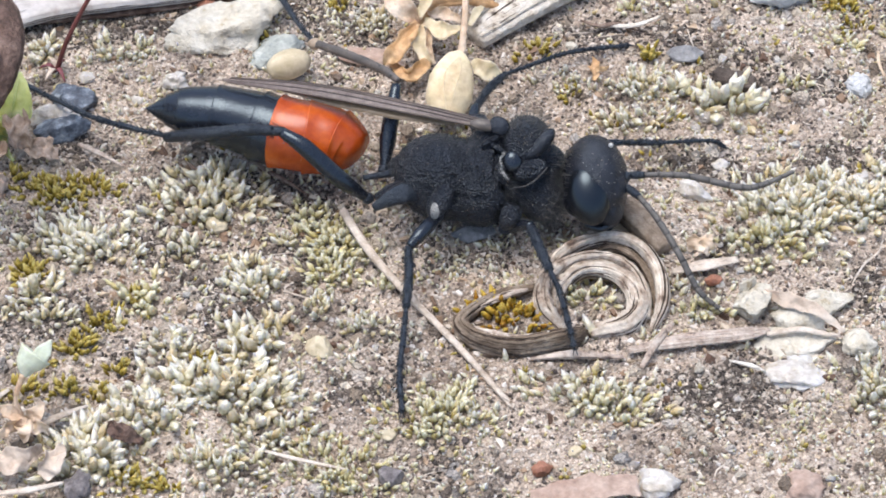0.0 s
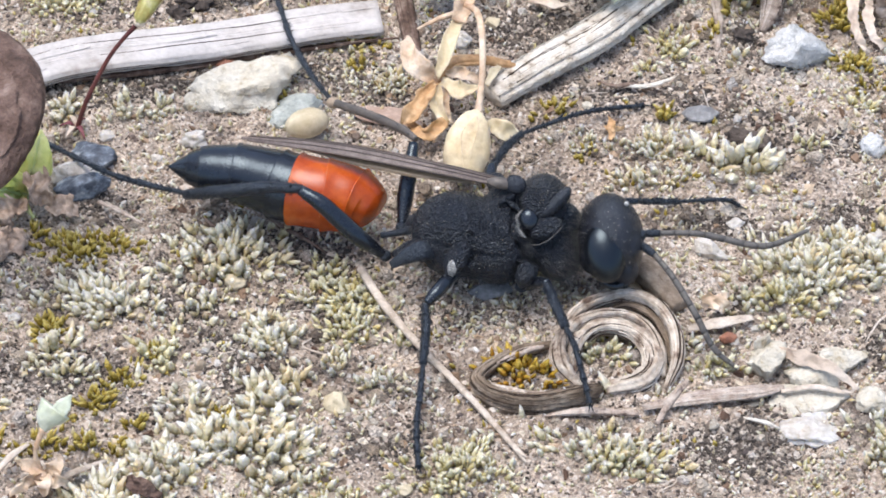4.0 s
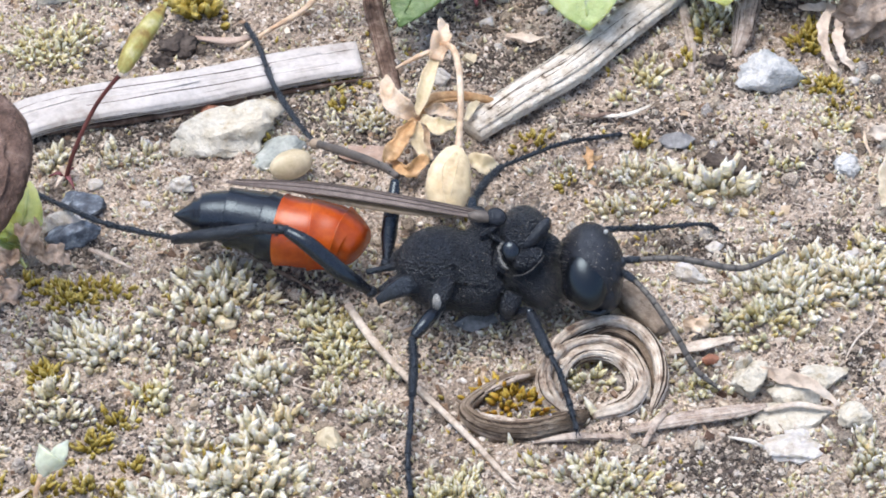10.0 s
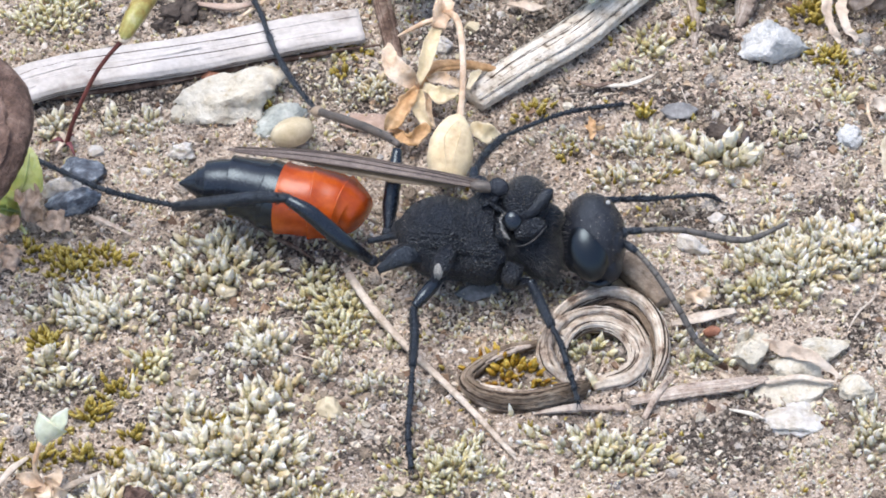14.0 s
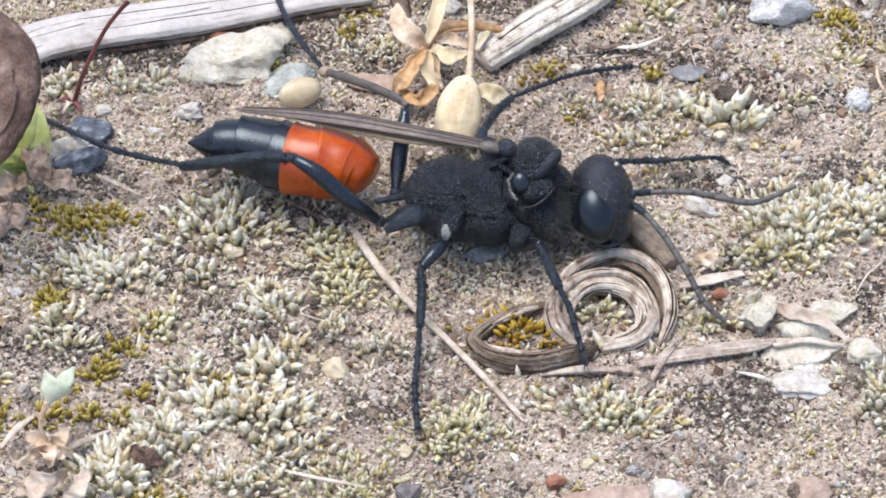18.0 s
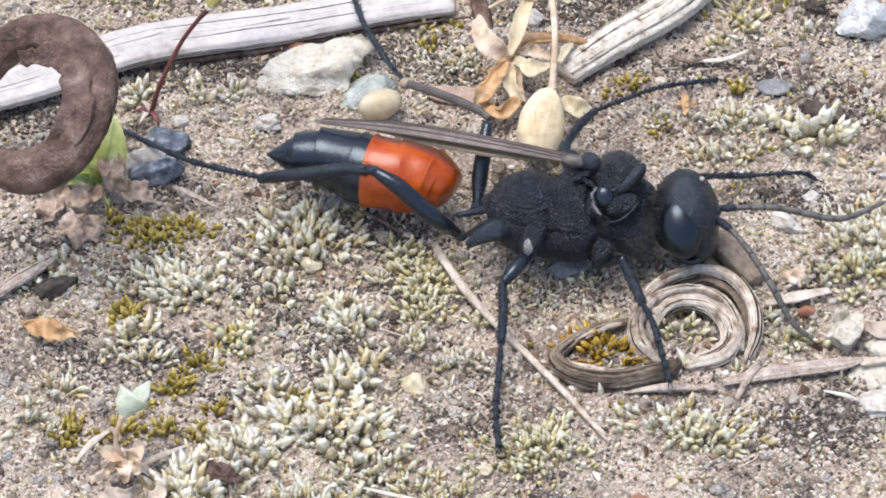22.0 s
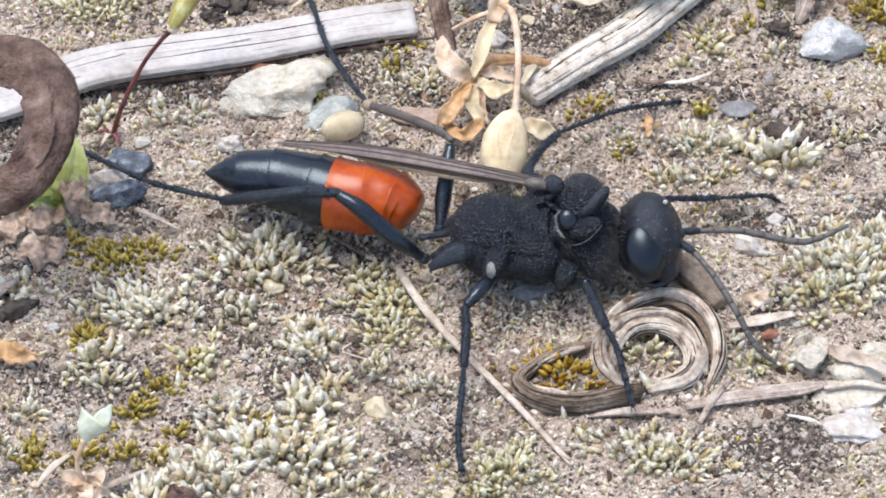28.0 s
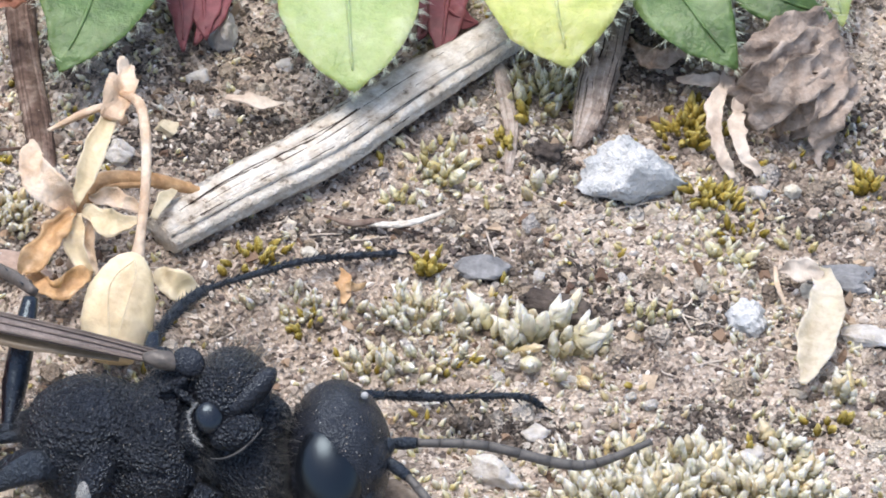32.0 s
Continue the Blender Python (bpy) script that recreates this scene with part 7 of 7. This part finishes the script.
for i, (x, y, rx, ry, n) in enumerate([
    (-1.79, 9.38, 2.0, 1.2, 260), (7.45, -13.36, 2.0, 1.0, 420), (8.52, -12.46, 1.0, 1.0, 200), (-4.31, 12.33, 2.5, 1.0, 260), (0.36, 13.72, 2.0, 0.8, 200), (7.75, 9.08, 0.8, 0.5, 120), (15.05, 7.44, 1.6, 0.9, 220), (10.26, 13.55, 1.4, 0.8, 200),
    # (16.67, 11.12) darkens the brown corner as shade by the withered leaf
    (16.67, 11.12, 1.0, 1.4, 200), (15.83, 4.99, 1.2, 0.6, 140), (9.21, 7.91, 1.4, 0.6, 120), (1.58, 6.04, 1.6, 0.4, 140), (7.17, -1.65, 1.2, 0.6, 160), (11.67, -1.22, 1.0, 0.5, 140),
    (-14.62, 11.39, 2.4, 0.8, 220), (-18.85, 9.78, 2.4, 0.8, 200), (-15.69, 5.67, 3.0, 0.5, 260), (-19.37, 4.30, 1.4, 0.8, 160), (-8.86, 6.22, 1.6, 0.7, 220), (-6.92, 4.71, 1.2, 0.7, 160),
    # (-11.66, -3.61), (-8.44, -4.52): humus and the abdomen's shade, both as dark crumbs
    (-11.66, -3.61, 3.2, 1.1, 420), (-8.44, -4.52, 2.0, 0.8, 240), (-14.20, -6.73, 0.9, 0.7, 160), (-18.18, -10.38, 2.0, 0.9, 300), (-10.42, -10.32, 1.0, 0.5, 140), (-18.35, -5.53, 1.2, 0.6, 160), (-6.32, -14.09, 1.4, 0.7, 180), (-2.51, -6.95, 2.0, 0.9, 160),
]):
    crumbs(x, y, rx, ry, n, 400 + i)


dead_leaf("withered_leaf", (-0.31, 11.07, 0.00), "pale flat scrap of dead leaf on the soil", [
    ([(-1.09, 10.96, 0.20), (-0.22, 10.55, 0.40), (0.48, 10.70, 0.20)], [0.1, 0.22, 0.08], CRISP, 0.2, 0.15, (0, 0, 1)),
])
dead_leaf("withered_leaf", (10.92, 14.10, 0.00), "brown curled scrap of leaf under the herb", [
    ([(10.10, 14.17, 0.30), (10.84, 13.12, 0.60), (11.77, 13.93, 0.30)], [0.12, 0.3, 0.12], DRYBROWN, 0.5, 0.3, TOWARD),
])
dead_leaf("withered_leaf", (2.41, 3.75, 0.00), "small orange-brown withered flower scrap", [
    ([(2.35, 3.75, 0.50), (2.43, 3.31, 0.40), (2.37, 2.87, 0.10)], [0.06, 0.2, 0.06], RUST, 0.5, 0.25, TOWARD),
    ([(2.10, 3.51, 0.30), (2.48, 3.21, 0.40), (2.92, 3.68, 0.20)], [0.04, 0.14, 0.04], RUST, 0.5, 0.25, TOWARD),
])
stick("twig", [(6.28, 13.98, 0.30), (6.57, 11.95, 0.35), (6.81, 10.09, 0.30), (6.74, 8.41, 0.10)], [0.12, 0.2, 0.2, 0.1], PALESTALK, "pale thin dead stem half sunk in the soil", "stem", 0.5, 0.16, 0.9, 14, 22, 3, 81, fibres=20, thin=0.04)
rock(15.75, 4.94, (1.1, 0.5, 0.3), DARKGREY, "flat grey-purple stone sunk in the soil", 8, 83, 0.35, 0.5)
rock(16.13, 2.53, (0.9, 0.45, 0.25), QUARTZ, "pale flat chip of stone on the soil", 0, 84, 0.35, 0.5)
rock(14.55, 8.45, (0.25, 0.3, 0.3), WHITESTONE, "small cream stone on the soil", 0, 85, 0.2, 0.4)
rock(-1.94, 12.09, (0.4, 0.3, 0.3), QUARTZ, "small white quartz grain on the soil", 0, 86, 0.2, 0.4)
rock(-3.86, 8.08, (0.45, 0.3, 0.3), QUARTZ, "white chip behind the withered flower", 0, 87, 0.2, 0.4)
rock(7.75, 9.32, (0.5, 0.35, 0.35), HUMUS, "dark crumb of humus behind the moss", 0, 88, 0.2, 0.8, name="soil_crumb", cuts=14)


def litter():
    """Short loose fibres and root hairs strewn over the soil."""
    rs = np.random.RandomState(55)
    s = Shape()
    for i in range(220):
        x, y = rs.uniform(-24, 19), rs.uniform(-20, 18)
        a, ln = rs.uniform(0, 6.28), rs.uniform(0.4, 1.6)
        p = [np.array((x + math.cos(a + 0.5 * j * rs.uniform(-1, 1)) * ln * j / 3, y + math.sin(a) * ln * j / 3, 0)) for j in range(4)]
        for q in p:
            q[2] = float(ground_z(q[0], q[1])) + 0.06
        g = rs.uniform(0.02, 0.05)
        t = tube(p, [g, g, g * 0.6], 6, 5, seed=i)
        s.add(t.v, t.f)
    tagged(new("plant_litter", mesh_of("plant_litter", s, STRAW)), "short dry plant fibres strewn over the soil", "plant litter", kind="stuff")


litter()
rs_c = np.random.RandomState(93)
cx, cy = rs_c.uniform(-26, 18.5, 18000), rs_c.uniform(-21, 18, 18000)
bare = lattice(cx, cy, 2.6, 9) + 0.7 * lattice(cx, cy, 0.9, 31) + rs_c.normal(0, 0.3, 18000) < -0.35
cx, cy = cx[bare], cy[bare]
tagged(new("soil_crumbs", loose("soil_crumbs", len(cx), 0.035, 0.12, CRUMB, 94, cx, cy, lift=0.02)), "brown and dark crumbs of soil between the moss", "soil", "soil crumbs", "stuff")
rs_f = np.random.RandomState(91)
fx, fy = rs_f.uniform(-26, 18.5, 1500), rs_f.uniform(-21, 18, 1500)
tagged(new("leaf_flakes", loose("leaf_flakes", 1500, 0.08, 0.24, FLAKE, 92, fx, fy, lift=0.02)), "brown and tan flakes of dead leaf on the soil", "plant litter", kind="stuff")


# the abdomen pumps: how far its tip is drawn in, in mm
BREATH = [(0, -0.1), (0.5, 0.3), (1, 0.9), (1.5, 0.47), (2, 0.0), (2.5, 0.45), (3, 0.9), (3.5, 0.45), (4, 0.0), (4.5, 0.1), (5, 0.23), (5.5, 0.9), (6, 0.47), (6.5, 0.2), (7, 0.07), (7.5, 0.4), (8, 0.65), (8.5, 0.3), (9, 0.1), (9.5, 0.4),
          (10, 0.74), (10.5, 0.3), (11, 0.0), (11.5, 0.45), (12, 0.92), (12.5, 0.4), (13, 0.0), (13.5, 0.45), (14, 0.9), (14.5, 0.5), (15.2, 0.0), (16, 0.8), (16.5, 0.42), (17, -0.2), (17.5, 0.42), (18, 0.97), (18.5, 0.1), (19, -0.09),
          (19.5, 0.3), (20, 0.77), (20.5, 0.3), (21, -0.09), (21.5, 0.45), (22, 1.0), (22.5, 0.4), (23, -0.1), (23.5, 0.3), (24, 0.65), (24.5, 0.4), (25, 0.16), (25.5, 0.3), (26.3, 0.8), (27, 0.1), (27.5, 0.35), (28, 0.0), (28.5, 0.5),
          (29, 1.0), (29.5, 0.5), (30, 0.0), (31, 0.9), (32, 0.0)]


def motions():
    """The tail rings of the wasp slide into one another as it breathes."""
    for piece, way in TAIL:
        walk(piece, [(t, pose(*(way * far * MM))) for t, far in BREATH])


motions()
